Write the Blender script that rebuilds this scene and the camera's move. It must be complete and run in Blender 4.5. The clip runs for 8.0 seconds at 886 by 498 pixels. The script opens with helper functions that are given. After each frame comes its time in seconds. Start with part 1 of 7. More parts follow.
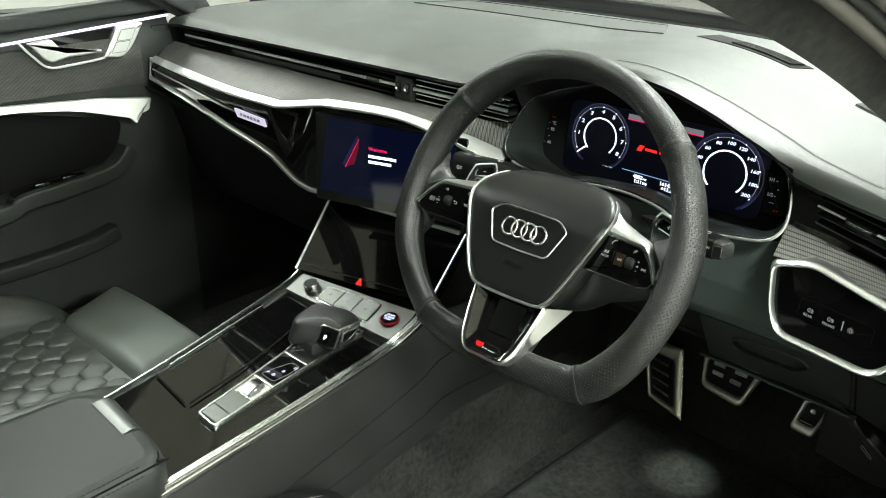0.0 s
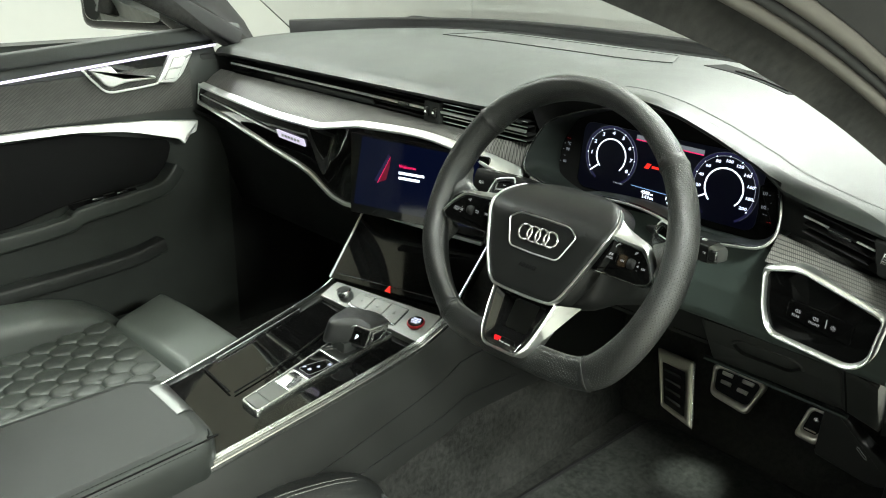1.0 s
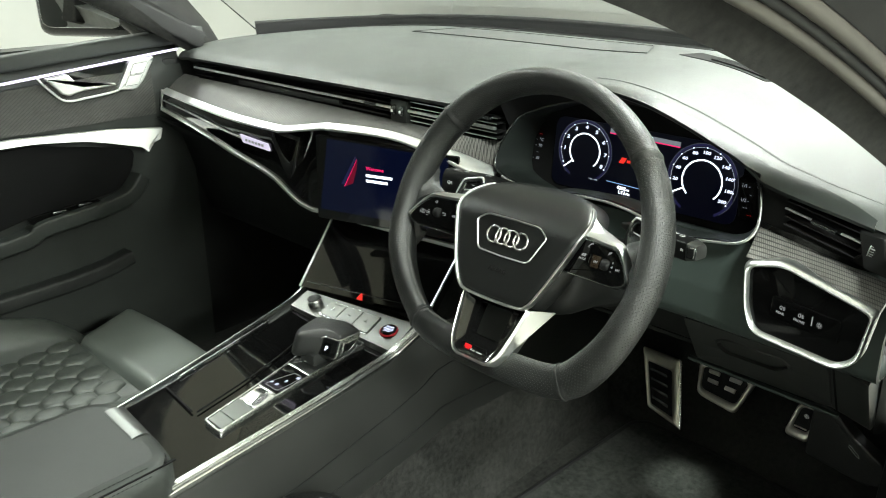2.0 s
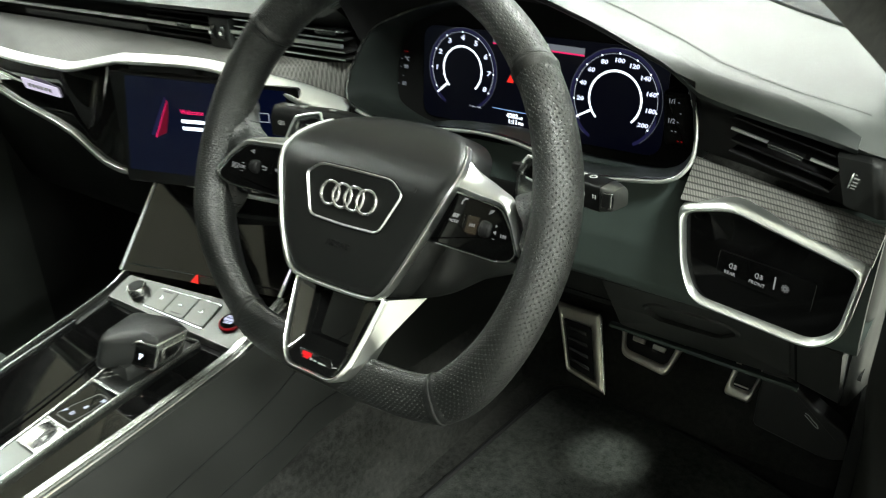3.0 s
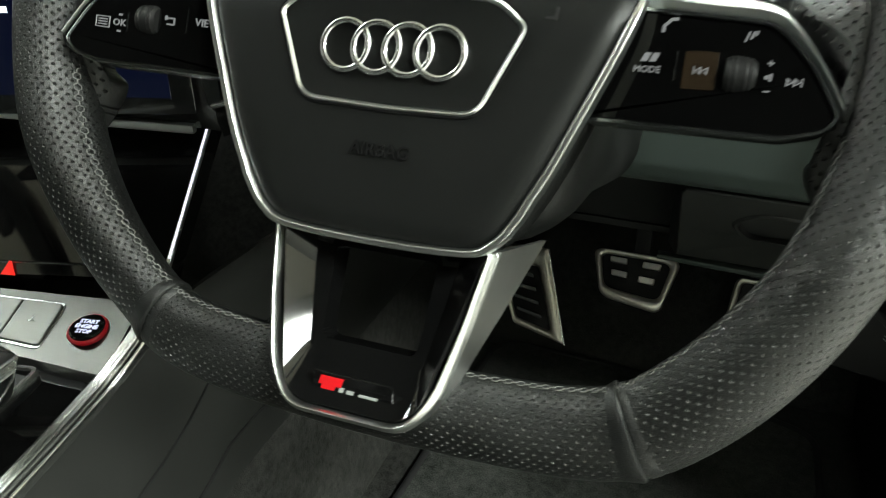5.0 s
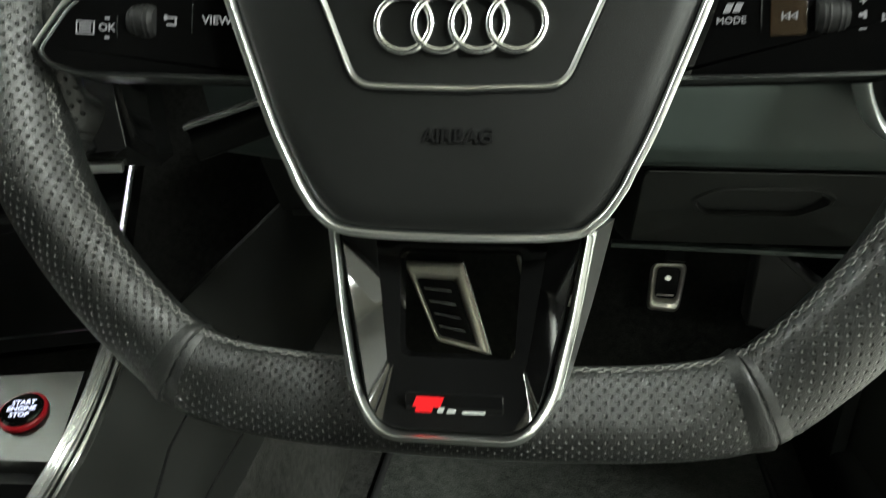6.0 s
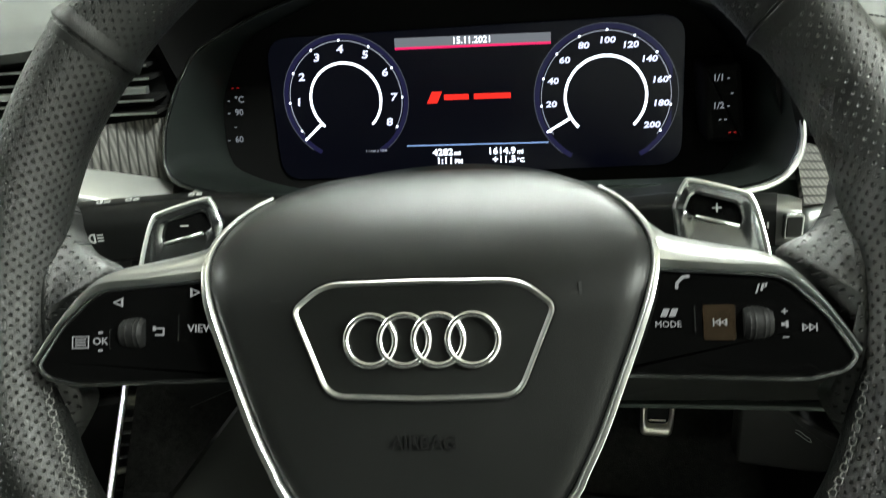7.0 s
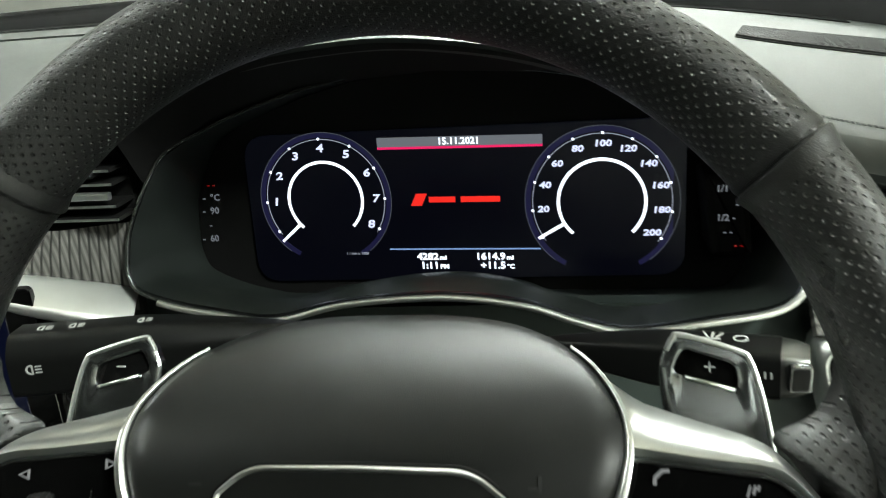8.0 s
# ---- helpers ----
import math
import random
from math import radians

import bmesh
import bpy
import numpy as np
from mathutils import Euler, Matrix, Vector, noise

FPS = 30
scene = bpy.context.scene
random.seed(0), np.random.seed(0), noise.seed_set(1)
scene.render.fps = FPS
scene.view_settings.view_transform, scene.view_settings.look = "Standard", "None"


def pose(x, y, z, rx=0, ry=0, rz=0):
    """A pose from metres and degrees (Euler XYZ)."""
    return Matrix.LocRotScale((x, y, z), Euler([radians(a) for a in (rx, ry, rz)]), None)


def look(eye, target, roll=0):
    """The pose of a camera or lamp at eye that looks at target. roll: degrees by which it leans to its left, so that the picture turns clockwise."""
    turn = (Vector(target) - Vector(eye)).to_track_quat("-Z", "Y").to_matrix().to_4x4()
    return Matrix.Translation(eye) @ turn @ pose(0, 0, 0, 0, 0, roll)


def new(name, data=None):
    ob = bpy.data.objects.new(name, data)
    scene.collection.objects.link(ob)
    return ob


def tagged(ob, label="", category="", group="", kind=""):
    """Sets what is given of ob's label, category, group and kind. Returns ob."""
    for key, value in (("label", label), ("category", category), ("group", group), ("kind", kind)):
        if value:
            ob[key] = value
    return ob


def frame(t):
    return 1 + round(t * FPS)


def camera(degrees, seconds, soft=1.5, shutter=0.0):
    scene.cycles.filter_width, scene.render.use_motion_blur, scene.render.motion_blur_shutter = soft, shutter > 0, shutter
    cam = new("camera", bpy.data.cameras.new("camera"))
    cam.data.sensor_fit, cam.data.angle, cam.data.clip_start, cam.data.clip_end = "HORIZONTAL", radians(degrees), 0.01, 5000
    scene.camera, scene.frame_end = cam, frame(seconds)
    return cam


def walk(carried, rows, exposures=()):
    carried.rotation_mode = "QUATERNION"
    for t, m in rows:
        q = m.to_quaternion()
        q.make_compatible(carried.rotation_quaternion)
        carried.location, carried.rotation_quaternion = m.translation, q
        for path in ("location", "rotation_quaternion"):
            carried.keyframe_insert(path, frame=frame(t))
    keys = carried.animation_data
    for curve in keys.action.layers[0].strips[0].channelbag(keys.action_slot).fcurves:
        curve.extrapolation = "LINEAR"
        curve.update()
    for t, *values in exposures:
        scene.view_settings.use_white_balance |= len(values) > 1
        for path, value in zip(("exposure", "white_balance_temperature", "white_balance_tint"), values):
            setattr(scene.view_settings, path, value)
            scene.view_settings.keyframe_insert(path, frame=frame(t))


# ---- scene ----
cam = camera(59.56, 8.0, soft=1.0, shutter=0.3)
# seconds, eye (metres), turn (degrees)
PATH = [
    (0, 0.4395, -0.6204, 1.2012, 66.07, -1.78, 42.54),
    (0.5, 0.4444, -0.6219, 1.2071, 66.10, -2.16, 41.78),
    (1, 0.5113, -0.6926, 1.2110, 68.21, -1.72, 44.58),
    (1.2, 0.5163, -0.7036, 1.2123, 67.92, -1.91, 44.78),
    (2.3, 0.4781, -0.5822, 1.1829, 68.14, 0.85, 41.78),
    (2.5, 0.4577, -0.5351, 1.1675, 67.11, 1.00, 40.11),
    (3, 0.3903, -0.4032, 1.1172, 63.82, 1.39, 36.04),
    (3.5, 0.3312, -0.2990, 1.0697, 61.99, 1.25, 32.94),
    (4, 0.2810, -0.2330, 1.0293, 60.94, 0.68, 31.43),
    (4.4, 0.2248, -0.2329, 1.0073, 59.98, 1.24, 28.16),
    (4.5, 0.2060, -0.2386, 0.9990, 60.54, 1.60, 26.65),
    (4.7, 0.1701, -0.2528, 0.9877, 60.08, 1.20, 24.28),
    (5.8, 0.0274, -0.2660, 0.9326, 61.75, 1.44, 8.49),
    (6, 0.0269, -0.2642, 0.9458, 62.02, 1.84, 6.66),
    (6.2, 0.0288, -0.2599, 0.9629, 63.17, 2.20, 5.14),
    (6.5, 0.0335, -0.2556, 0.9911, 64.93, 2.95, 4.95),
    (7, 0.0425, -0.2471, 1.0320, 66.97, 4.20, 5.56),
    (7.5, 0.0599, -0.2388, 1.0543, 69.24, 4.59, 5.08),
    (7.6, 0.0623, -0.2382, 1.0561, 69.64, 4.50, 4.87),
    (8, 0.0663, -0.1937, 1.0585, 70.13, 4.15, 7.65),
]
walk(cam, [(t, pose(*r)) for t, *r in PATH], [(0, 0.14), (1, 0.30), (2.5, 0.22), (3.5, 0.02), (4.5, 0.0), (6, 0.18), (6.5, 0.34), (7, 0.24), (7.5, 0.0), (8, -0.10)])

# ---- world and light: a bright white hall under added, unseen ceiling panels ----
world = bpy.data.worlds.new("hall_air")
scene.world = world
world.use_nodes = True
world.node_tree.nodes["Background"].inputs["Color"].default_value = (0.80, 0.90, 0.86, 1)
world.node_tree.nodes["Background"].inputs["Strength"].default_value = 0.02
scene.view_settings.exposure = 0.0

LAMPS = [
    # x, y, z, length along x, length along y, watts
    (0.30, 2.9, 3.25, 2.2, 0.95, 308),
    # added beside the open door for highlights; no panel is known there
    (2.15, -1.45, 3.25, 0.45, 1.0, 320),
    (-2.9, 0.2, 3.25, 0.5, 1.4, 120),
    (-0.4, -4.2, 3.25, 3.2, 1.0, 25),
    # added far right to light door, console and footwell below the roof edge
    (4.9, -0.9, 3.25, 0.7, 2.0, 590),
]
for n, (x, y, z, a, b, w) in enumerate(LAMPS):
    lamp = bpy.data.lights.new("ceiling_panel_light", "AREA")
    lamp.shape, lamp.size, lamp.size_y, lamp.energy = "RECTANGLE", a, b, w
    lamp.color = (0.925, 1.0, 0.92)
    o = new("ceiling_panel_light", lamp)
    o.matrix_world = pose(x, y, z - 0.03)

# unseen lamp under the dashboard, added for the bright patch on the mat
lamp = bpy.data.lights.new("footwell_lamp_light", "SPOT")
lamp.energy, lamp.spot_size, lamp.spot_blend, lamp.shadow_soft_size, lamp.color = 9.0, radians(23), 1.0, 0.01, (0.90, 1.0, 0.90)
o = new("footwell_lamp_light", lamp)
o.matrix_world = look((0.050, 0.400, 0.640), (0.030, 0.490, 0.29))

# ---- materials ----
def principled(name, base, rough, metal=0.0, spec=0.5, coat=0.0, emit=None, power=0.0):
    m = bpy.data.materials.new(name)
    m.use_nodes = True
    p = m.node_tree.nodes["Principled BSDF"]
    p.inputs["Base Color"].default_value = (*base, 1)
    p.inputs["Roughness"].default_value = rough
    p.inputs["Metallic"].default_value = metal
    p.inputs["Specular IOR Level"].default_value = spec
    p.inputs["Coat Weight"].default_value = coat
    p.inputs["Coat Roughness"].default_value = 0.03
    if emit:
        p.inputs["Emission Color"].default_value = (*emit, 1)
        p.inputs["Emission Strength"].default_value = power
    return m, m.node_tree, p


def node(tree, kind, **sets):
    n = tree.nodes.new(kind)
    for k, v in sets.items():
        n.inputs[k.replace("_", " ")].default_value = v
    return n


def place(tree, scale=(1, 1, 1), coord="Object", turn=(0, 0, 0)):
    c = tree.nodes.new("ShaderNodeTexCoord")
    mp = tree.nodes.new("ShaderNodeMapping")
    mp.inputs["Scale"].default_value = scale
    mp.inputs["Rotation"].default_value = turn
    tree.links.new(c.outputs[coord], mp.inputs["Vector"])
    return mp.outputs["Vector"]


def ramp(tree, fac, stops):
    r = tree.nodes.new("ShaderNodeValToRGB")
    while len(r.color_ramp.elements) < len(stops):
        r.color_ramp.elements.new(0.5)
    for e, (at, c) in zip(r.color_ramp.elements, stops):
        e.position = at
        e.color = (*c, 1) if not isinstance(c, (int, float)) else (c, c, c, 1)
    tree.links.new(fac, r.inputs["Fac"])
    return r.outputs["Color"]


def math_node(tree, op, a, b=None, c=None):
    n = tree.nodes.new("ShaderNodeMath")
    n.operation = op
    for i, v in enumerate((a, b, c)):
        if v is None:
            continue
        if isinstance(v, (int, float)):
            n.inputs[i].default_value = v
        else:
            tree.links.new(v, n.inputs[i])
    return n.outputs[0]


def bump(tree, p, height, strength, distance):
    b = node(tree, "ShaderNodeBump", Strength=strength, Distance=distance)
    tree.links.new(height, b.inputs["Height"])
    tree.links.new(b.outputs["Normal"], p.inputs["Normal"])
    return b


def leather(name, base, rough=0.46, grain=900.0, depth=0.0002, worn=0.25, strength=0.5):
    m, t, p = principled(name, base, rough)
    v = node(t, "ShaderNodeTexVoronoi", Scale=grain)
    v.feature = "DISTANCE_TO_EDGE"
    t.links.new(place(t), v.inputs["Vector"])
    big = node(t, "ShaderNodeTexNoise", Scale=7.0, Detail=4.0)
    t.links.new(place(t), big.inputs["Vector"])
    fine = node(t, "ShaderNodeTexNoise", Scale=grain * 0.4, Detail=2.0)
    t.links.new(place(t), fine.inputs["Vector"])
    lo, hi = tuple(c * (1 - worn) for c in base), tuple(c * (1 + worn) for c in base)
    t.links.new(ramp(t, big.outputs["Fac"], [(0.3, lo), (0.7, hi)]), p.inputs["Base Color"])
    t.links.new(ramp(t, big.outputs["Fac"], [(0.3, rough - 0.06), (0.7, rough + 0.06)]), p.inputs["Roughness"])
    edge = math_node(t, "MINIMUM", v.outputs["Distance"], 0.18)
    h = math_node(t, "ADD", math_node(t, "MULTIPLY", edge, 4.0), math_node(t, "MULTIPLY", fine.outputs["Fac"], 0.5))
    bump(t, p, h, strength, depth)
    return m


def perforated(name, base, rough=0.42, pitch=0.0050, hole=0.15):
    """Fine leather with staggered rows of pin holes, in the metres of its own unwrap."""
    m, t, p = principled(name, base, rough, spec=0.58)
    uv = t.nodes.new("ShaderNodeTexCoord")
    sep = t.nodes.new("ShaderNodeSeparateXYZ")
    t.links.new(uv.outputs["UV"], sep.inputs[0])
    u = math_node(t, "DIVIDE", sep.outputs[0], pitch)
    w = math_node(t, "DIVIDE", sep.outputs[1], pitch * 0.5)
    row = math_node(t, "FLOOR", w)
    half = math_node(t, "MULTIPLY", math_node(t, "FLOORED_MODULO", row, 2.0), 0.5)
    du = math_node(t, "SUBTRACT", math_node(t, "FRACT", math_node(t, "ADD", u, half)), 0.5)
    dw = math_node(t, "MULTIPLY", math_node(t, "SUBTRACT", math_node(t, "FRACT", w), 0.5), 0.5)
    dist = math_node(t, "SQRT", math_node(t, "ADD", math_node(t, "MULTIPLY", du, du), math_node(t, "MULTIPLY", dw, dw)))
    spot = ramp(t, dist, [(hole * 0.35, 0.0), (hole, 1.0)])
    v = node(t, "ShaderNodeTexVoronoi", Scale=1300.0)
    v.feature = "DISTANCE_TO_EDGE"
    t.links.new(place(t), v.inputs["Vector"])
    big = node(t, "ShaderNodeTexNoise", Scale=18.0, Detail=4.0)
    t.links.new(place(t), big.inputs["Vector"])
    tint = ramp(t, big.outputs["Fac"], [(0.3, tuple(c * 0.75 for c in base)), (0.7, tuple(c * 1.3 for c in base))])
    mix = t.nodes.new("ShaderNodeMix")
    mix.data_type = "RGBA"
    t.links.new(spot, mix.inputs["Factor"])
    mix.inputs["A"].default_value = (0.002, 0.002, 0.002, 1)
    t.links.new(tint, mix.inputs["B"])
    t.links.new(mix.outputs["Result"], p.inputs["Base Color"])
    t.links.new(ramp(t, big.outputs["Fac"], [(0.3, rough - 0.07), (0.7, rough + 0.07)]), p.inputs["Roughness"])
    h = math_node(t, "ADD", spot, math_node(t, "MULTIPLY", math_node(t, "MINIMUM", v.outputs["Distance"], 0.2), 0.15))
    bump(t, p, h, 1.0, 0.0028)
    return m


def fabric(name, base, scale=700.0, rough=0.95, depth=0.002):
    m, t, p = principled(name, base, rough, spec=0.15)
    a = node(t, "ShaderNodeTexNoise", Scale=scale, Detail=3.0)
    t.links.new(place(t), a.inputs["Vector"])
    b = node(t, "ShaderNodeTexNoise", Scale=9.0, Detail=5.0)
    t.links.new(place(t), b.inputs["Vector"])
    c = node(t, "ShaderNodeTexNoise", Scale=110.0, Detail=4.0)
    t.links.new(place(t), c.inputs["Vector"])
    f = math_node(t, "ADD", math_node(t, "MULTIPLY", a.outputs["Fac"], 0.35), math_node(t, "MULTIPLY", b.outputs["Fac"], 0.35))
    f = math_node(t, "ADD", f, math_node(t, "MULTIPLY", c.outputs["Fac"], 0.30))
    t.links.new(ramp(t, f, [(0.38, tuple(k * 0.3 for k in base)), (0.64, tuple(k * 2.0 for k in base))]), p.inputs["Base Color"])
    bump(t, p, f, 0.9, depth)
    return m


def metal(name, base, rough, brushed=(1, 1, 1), grain=40.0, amount=0.06):
    """Metal with faint streaks in its tone; the polish itself is even."""
    m, t, p = principled(name, base, rough, metal=1.0)
    a = node(t, "ShaderNodeTexNoise", Scale=grain, Detail=3.0)
    t.links.new(place(t, brushed), a.inputs["Vector"])
    b = node(t, "ShaderNodeTexNoise", Scale=14.0, Detail=3.0)
    t.links.new(place(t), b.inputs["Vector"])
    f = math_node(t, "MULTIPLY", math_node(t, "ADD", a.outputs["Fac"], b.outputs["Fac"]), 0.5)
    lo, hi = tuple(c * (1 - amount) for c in base), tuple(min(1.0, c * (1 + amount)) for c in base)
    t.links.new(ramp(t, f, [(0.35, lo), (0.65, hi)]), p.inputs["Base Color"])
    return m


def plastic(name, base, rough=0.5, grain=1500.0, depth=0.0001, strength=0.4, spec=0.28):
    m, t, p = principled(name, base, rough, spec=spec)
    a = node(t, "ShaderNodeTexNoise", Scale=grain, Detail=2.0)
    t.links.new(place(t), a.inputs["Vector"])
    b = node(t, "ShaderNodeTexNoise", Scale=12.0, Detail=4.0)
    t.links.new(place(t), b.inputs["Vector"])
    t.links.new(ramp(t, b.outputs["Fac"], [(0.3, tuple(c * 0.85 for c in base)), (0.7, tuple(c * 1.15 for c in base))]), p.inputs["Base Color"])
    t.links.new(ramp(t, b.outputs["Fac"], [(0.3, rough - 0.05), (0.7, rough + 0.05)]), p.inputs["Roughness"])
    bump(t, p, a.outputs["Fac"], strength, depth)
    return m


def piano(name, base=(0.003, 0.003, 0.003), rough=0.02):
    """Glossy black lacquer with faint wiping marks and dust."""
    m, t, p = principled(name, base, rough)
    a = node(t, "ShaderNodeTexNoise", Scale=14.0, Detail=6.0)
    t.links.new(place(t, (1, 3, 1)), a.inputs["Vector"])
    t.links.new(ramp(t, a.outputs["Fac"], [(0.35, rough), (0.75, rough + 0.05)]), p.inputs["Roughness"])
    return m


def carbon(name, row, across, pitch=0.0055, dash=0.0024, pale=0.15, lean=0.5):
    """Carbon twill under clear lacquer: rows side by side along `across`, each of slanted bundles that follow one another along `row`."""
    m, t, p = principled(name, (0.02, 0.02, 0.02), 0.42, spec=0.3, coat=0.35)
    p.inputs["Coat Roughness"].default_value = 0.12
    c = t.nodes.new("ShaderNodeTexCoord")
    def along_axis(axis, size):
        d = t.nodes.new("ShaderNodeVectorMath")
        d.operation = "DOT_PRODUCT"
        t.links.new(c.outputs["Object"], d.inputs[0])
        d.inputs[1].default_value = Vector(axis).normalized()
        return math_node(t, "DIVIDE", d.outputs["Value"], size)
    u, v = along_axis(row, dash), along_axis(across, pitch)
    inside = math_node(t, "FRACT", v)
    edge = math_node(t, "ABSOLUTE", math_node(t, "SUBTRACT", inside, 0.5))            # 0 in a row's middle, 0.5 at its rim
    odd = math_node(t, "FLOORED_MODULO", math_node(t, "FLOOR", v), 2.0)
    tilt = math_node(t, "MULTIPLY", inside, lean * 2)
    bundle = math_node(t, "ABSOLUTE", math_node(t, "SUBTRACT", math_node(t, "FRACT", math_node(t, "ADD", math_node(t, "ADD", u, tilt), math_node(t, "MULTIPLY", odd, 0.5))), 0.5))
    rim = ramp(t, edge, [(0.30, 1.0), (0.47, 0.0)])
    n = node(t, "ShaderNodeTexNoise", Scale=60.0, Detail=4.0)
    t.links.new(place(t), n.inputs["Vector"])
    f = math_node(t, "MULTIPLY", rim, math_node(t, "ADD", math_node(t, "MULTIPLY", bundle, 0.9), math_node(t, "MULTIPLY", n.outputs["Fac"], 0.55)))
    t.links.new(ramp(t, f, [(0.04, (0.016, 0.016, 0.015)), (0.72, (pale, pale * 0.977, pale * 0.906))]), p.inputs["Base Color"])
    bump(t, p, f, 0.6, 0.0006)
    return m


def glow(name, colour, power):
    m, t, p = principled(name, (0.0, 0.0, 0.0), 0.3, emit=colour, power=power)
    return m


def clear_glass(name, tint=(1, 1, 1), rough=0.0):
    m, t, p = principled(name, tint, rough)
    p.inputs["Transmission Weight"].default_value = 1.0
    p.inputs["IOR"].default_value = 1.45
    return m


def wall_paint(name, base, rough=0.7):
    m, t, p = principled(name, base, rough)
    b = node(t, "ShaderNodeTexNoise", Scale=1.5, Detail=6.0)
    t.links.new(place(t), b.inputs["Vector"])
    t.links.new(ramp(t, b.outputs["Fac"], [(0.3, tuple(c * 0.93 for c in base)), (0.7, base)]), p.inputs["Base Color"])
    return m


PAD_LEATHER = leather("dash_leather", (0.034, 0.0375, 0.0347), 0.56, 1100.0, 0.00015, 0.12, 0.35)
PAD_LEATHER.node_tree.nodes["Principled BSDF"].inputs["Specular IOR Level"].default_value = 0.32
BLACK_LEATHER = leather("black_leather", (0.0075, 0.008, 0.0075), 0.42, 700.0, 0.00025, 0.2)
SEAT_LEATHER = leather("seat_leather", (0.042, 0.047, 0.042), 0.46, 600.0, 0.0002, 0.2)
RIM_LEATHER = perforated("rim_leather", (0.0044, 0.0048, 0.0044), 0.34, pitch=0.0046, hole=0.150)
SMOOTH_LEATHER = leather("smooth_rim_leather", (0.0055, 0.0058, 0.0055), 0.37, 1300.0, 0.0002, 0.2)
AIRBAG_PLASTIC = leather("airbag_skin", (0.0050, 0.0053, 0.0050), 0.40, 1400.0, 0.00008, 0.08, 0.3)
AIRBAG_PLASTIC.node_tree.nodes["Principled BSDF"].inputs["Specular IOR Level"].default_value = 0.22
FLAP_PLASTIC = plastic("flap_plastic", (0.012, 0.012, 0.012), 0.42)
DARK_PLASTIC = plastic("dark_plastic", (0.009, 0.0095, 0.009), 0.55)
# soft plastic made lighter; light from above right is put into the colour
KNEE_PLASTIC_LIT = plastic("knee_plastic", (0.028, 0.037, 0.0335), 0.5)
POST_PLASTIC = plastic("post_plastic", (0.034, 0.034, 0.030), 0.6)
END_PLASTIC = plastic("end_plastic", (0.011, 0.0115, 0.0105), 0.55)
DOOR_SOFT = plastic("door_soft_plastic", (0.022, 0.0245, 0.022), 0.5)
PAD_PLASTIC = plastic("pad_plastic", (0.030, 0.032, 0.030), 0.6)
SOFT_PLASTIC = plastic("soft_plastic", (0.017, 0.018, 0.017), 0.5)
VENT_PLASTIC = principled("vent_plastic", (0.006, 0.006, 0.006), 0.55, spec=0.15)[0]
PIANO = piano("piano_black")
SWITCH_BLACK = principled("switch_black", (0.0015, 0.0015, 0.0015), 0.04, spec=0.20)[0]
CARBON = carbon("carbon_weave", (0, 1, 0), (1, 0, 0), 0.0050, 0.0036, 0.125)
SIDE_CARBON = carbon("side_carbon_weave", (0.97, -0.10, -0.17), (0.1, 0.68, 0.72), 0.0056, 0.0024, 0.125, 0.8)
DOOR_CARBON = carbon("door_carbon_weave", (0, 0.80, 0.60), (0, -0.60, 0.80), 0.0052, 0.0032, 0.055)
ALU = metal("satin_aluminium", (0.78, 0.80, 0.78), 0.32)
STRIP_ALU = metal("strip_aluminium", (0.88, 0.90, 0.88), 0.40)
BRUSHED = metal("brushed_aluminium", (0.072, 0.074, 0.070), 0.40, (1, 40, 40), 60.0)
STEEL = metal("pedal_steel", (0.80, 0.77, 0.69), 0.45, (1, 1, 1), 300.0)
CATCH_ALU = metal("catch_aluminium", (0.12, 0.124, 0.12), 0.42, (1, 30, 1), 60.0)
TIP_METAL = metal("tip_metal", (0.17, 0.175, 0.17), 0.32)
CATCH_STEEL = metal("catch_steel", (0.12, 0.125, 0.120), 0.40, (1, 30, 1), 60.0)
PULL_ALU = metal("pull_aluminium", (0.88, 0.89, 0.86), 0.48, (1, 40, 1), 60.0)
DOOR_ALU = metal("door_aluminium", (0.72, 0.73, 0.71), 0.47, (1, 40, 1), 60.0)
CHROME = metal("chrome", (0.9, 0.9, 0.9), 0.22, amount=0.02)
FRAME_ALU = metal("frame_aluminium", (0.86, 0.88, 0.86), 0.36)
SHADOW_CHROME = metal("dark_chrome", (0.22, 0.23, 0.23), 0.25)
STALK_BLACK = principled("stalk_black", (0.0045, 0.0047, 0.0045), 0.34, spec=0.16)[0]
RUBBER = plastic("black_rubber", (0.008, 0.008, 0.008), 0.7)
CARPET = fabric("carpet_pile", (0.017, 0.017, 0.0155))
MAT_PILE = fabric("mat_pile", (0.025, 0.0265, 0.024), 500.0)
SEAL_GREY = plastic("seal_grey", (0.045, 0.041, 0.035), 0.55)
LINING = fabric("pillar_lining", (0.009, 0.0088, 0.008), 1500.0, 0.9, 0.0004)
THREAD = plastic("grey_thread", (0.14, 0.14, 0.133), 0.7)
ARM_LEATHER = leather("armrest_leather", (0.0110, 0.0125, 0.0112), 0.50, 700.0, 0.0002, 0.2)
ARM_LEATHER.node_tree.nodes["Principled BSDF"].inputs["Specular IOR Level"].default_value = 0.32
# seat leather in a paler tone; light on the thigh panel is painted in
THIGH_LEATHER_LIT = leather("thigh_leather", (0.085, 0.096, 0.086), 0.50, 600.0, 0.0002, 0.2)
DECK_BLACK = piano("deck_black", (0.0025, 0.0025, 0.0025), 0.02)
CONSOLE_PLASTIC = plastic("console_plastic", (0.0125, 0.0130, 0.0120), 0.46, spec=0.24)
VENT_END = plastic("vent_end_plastic", (0.0048, 0.0051, 0.0048), 0.5, spec=0.18)
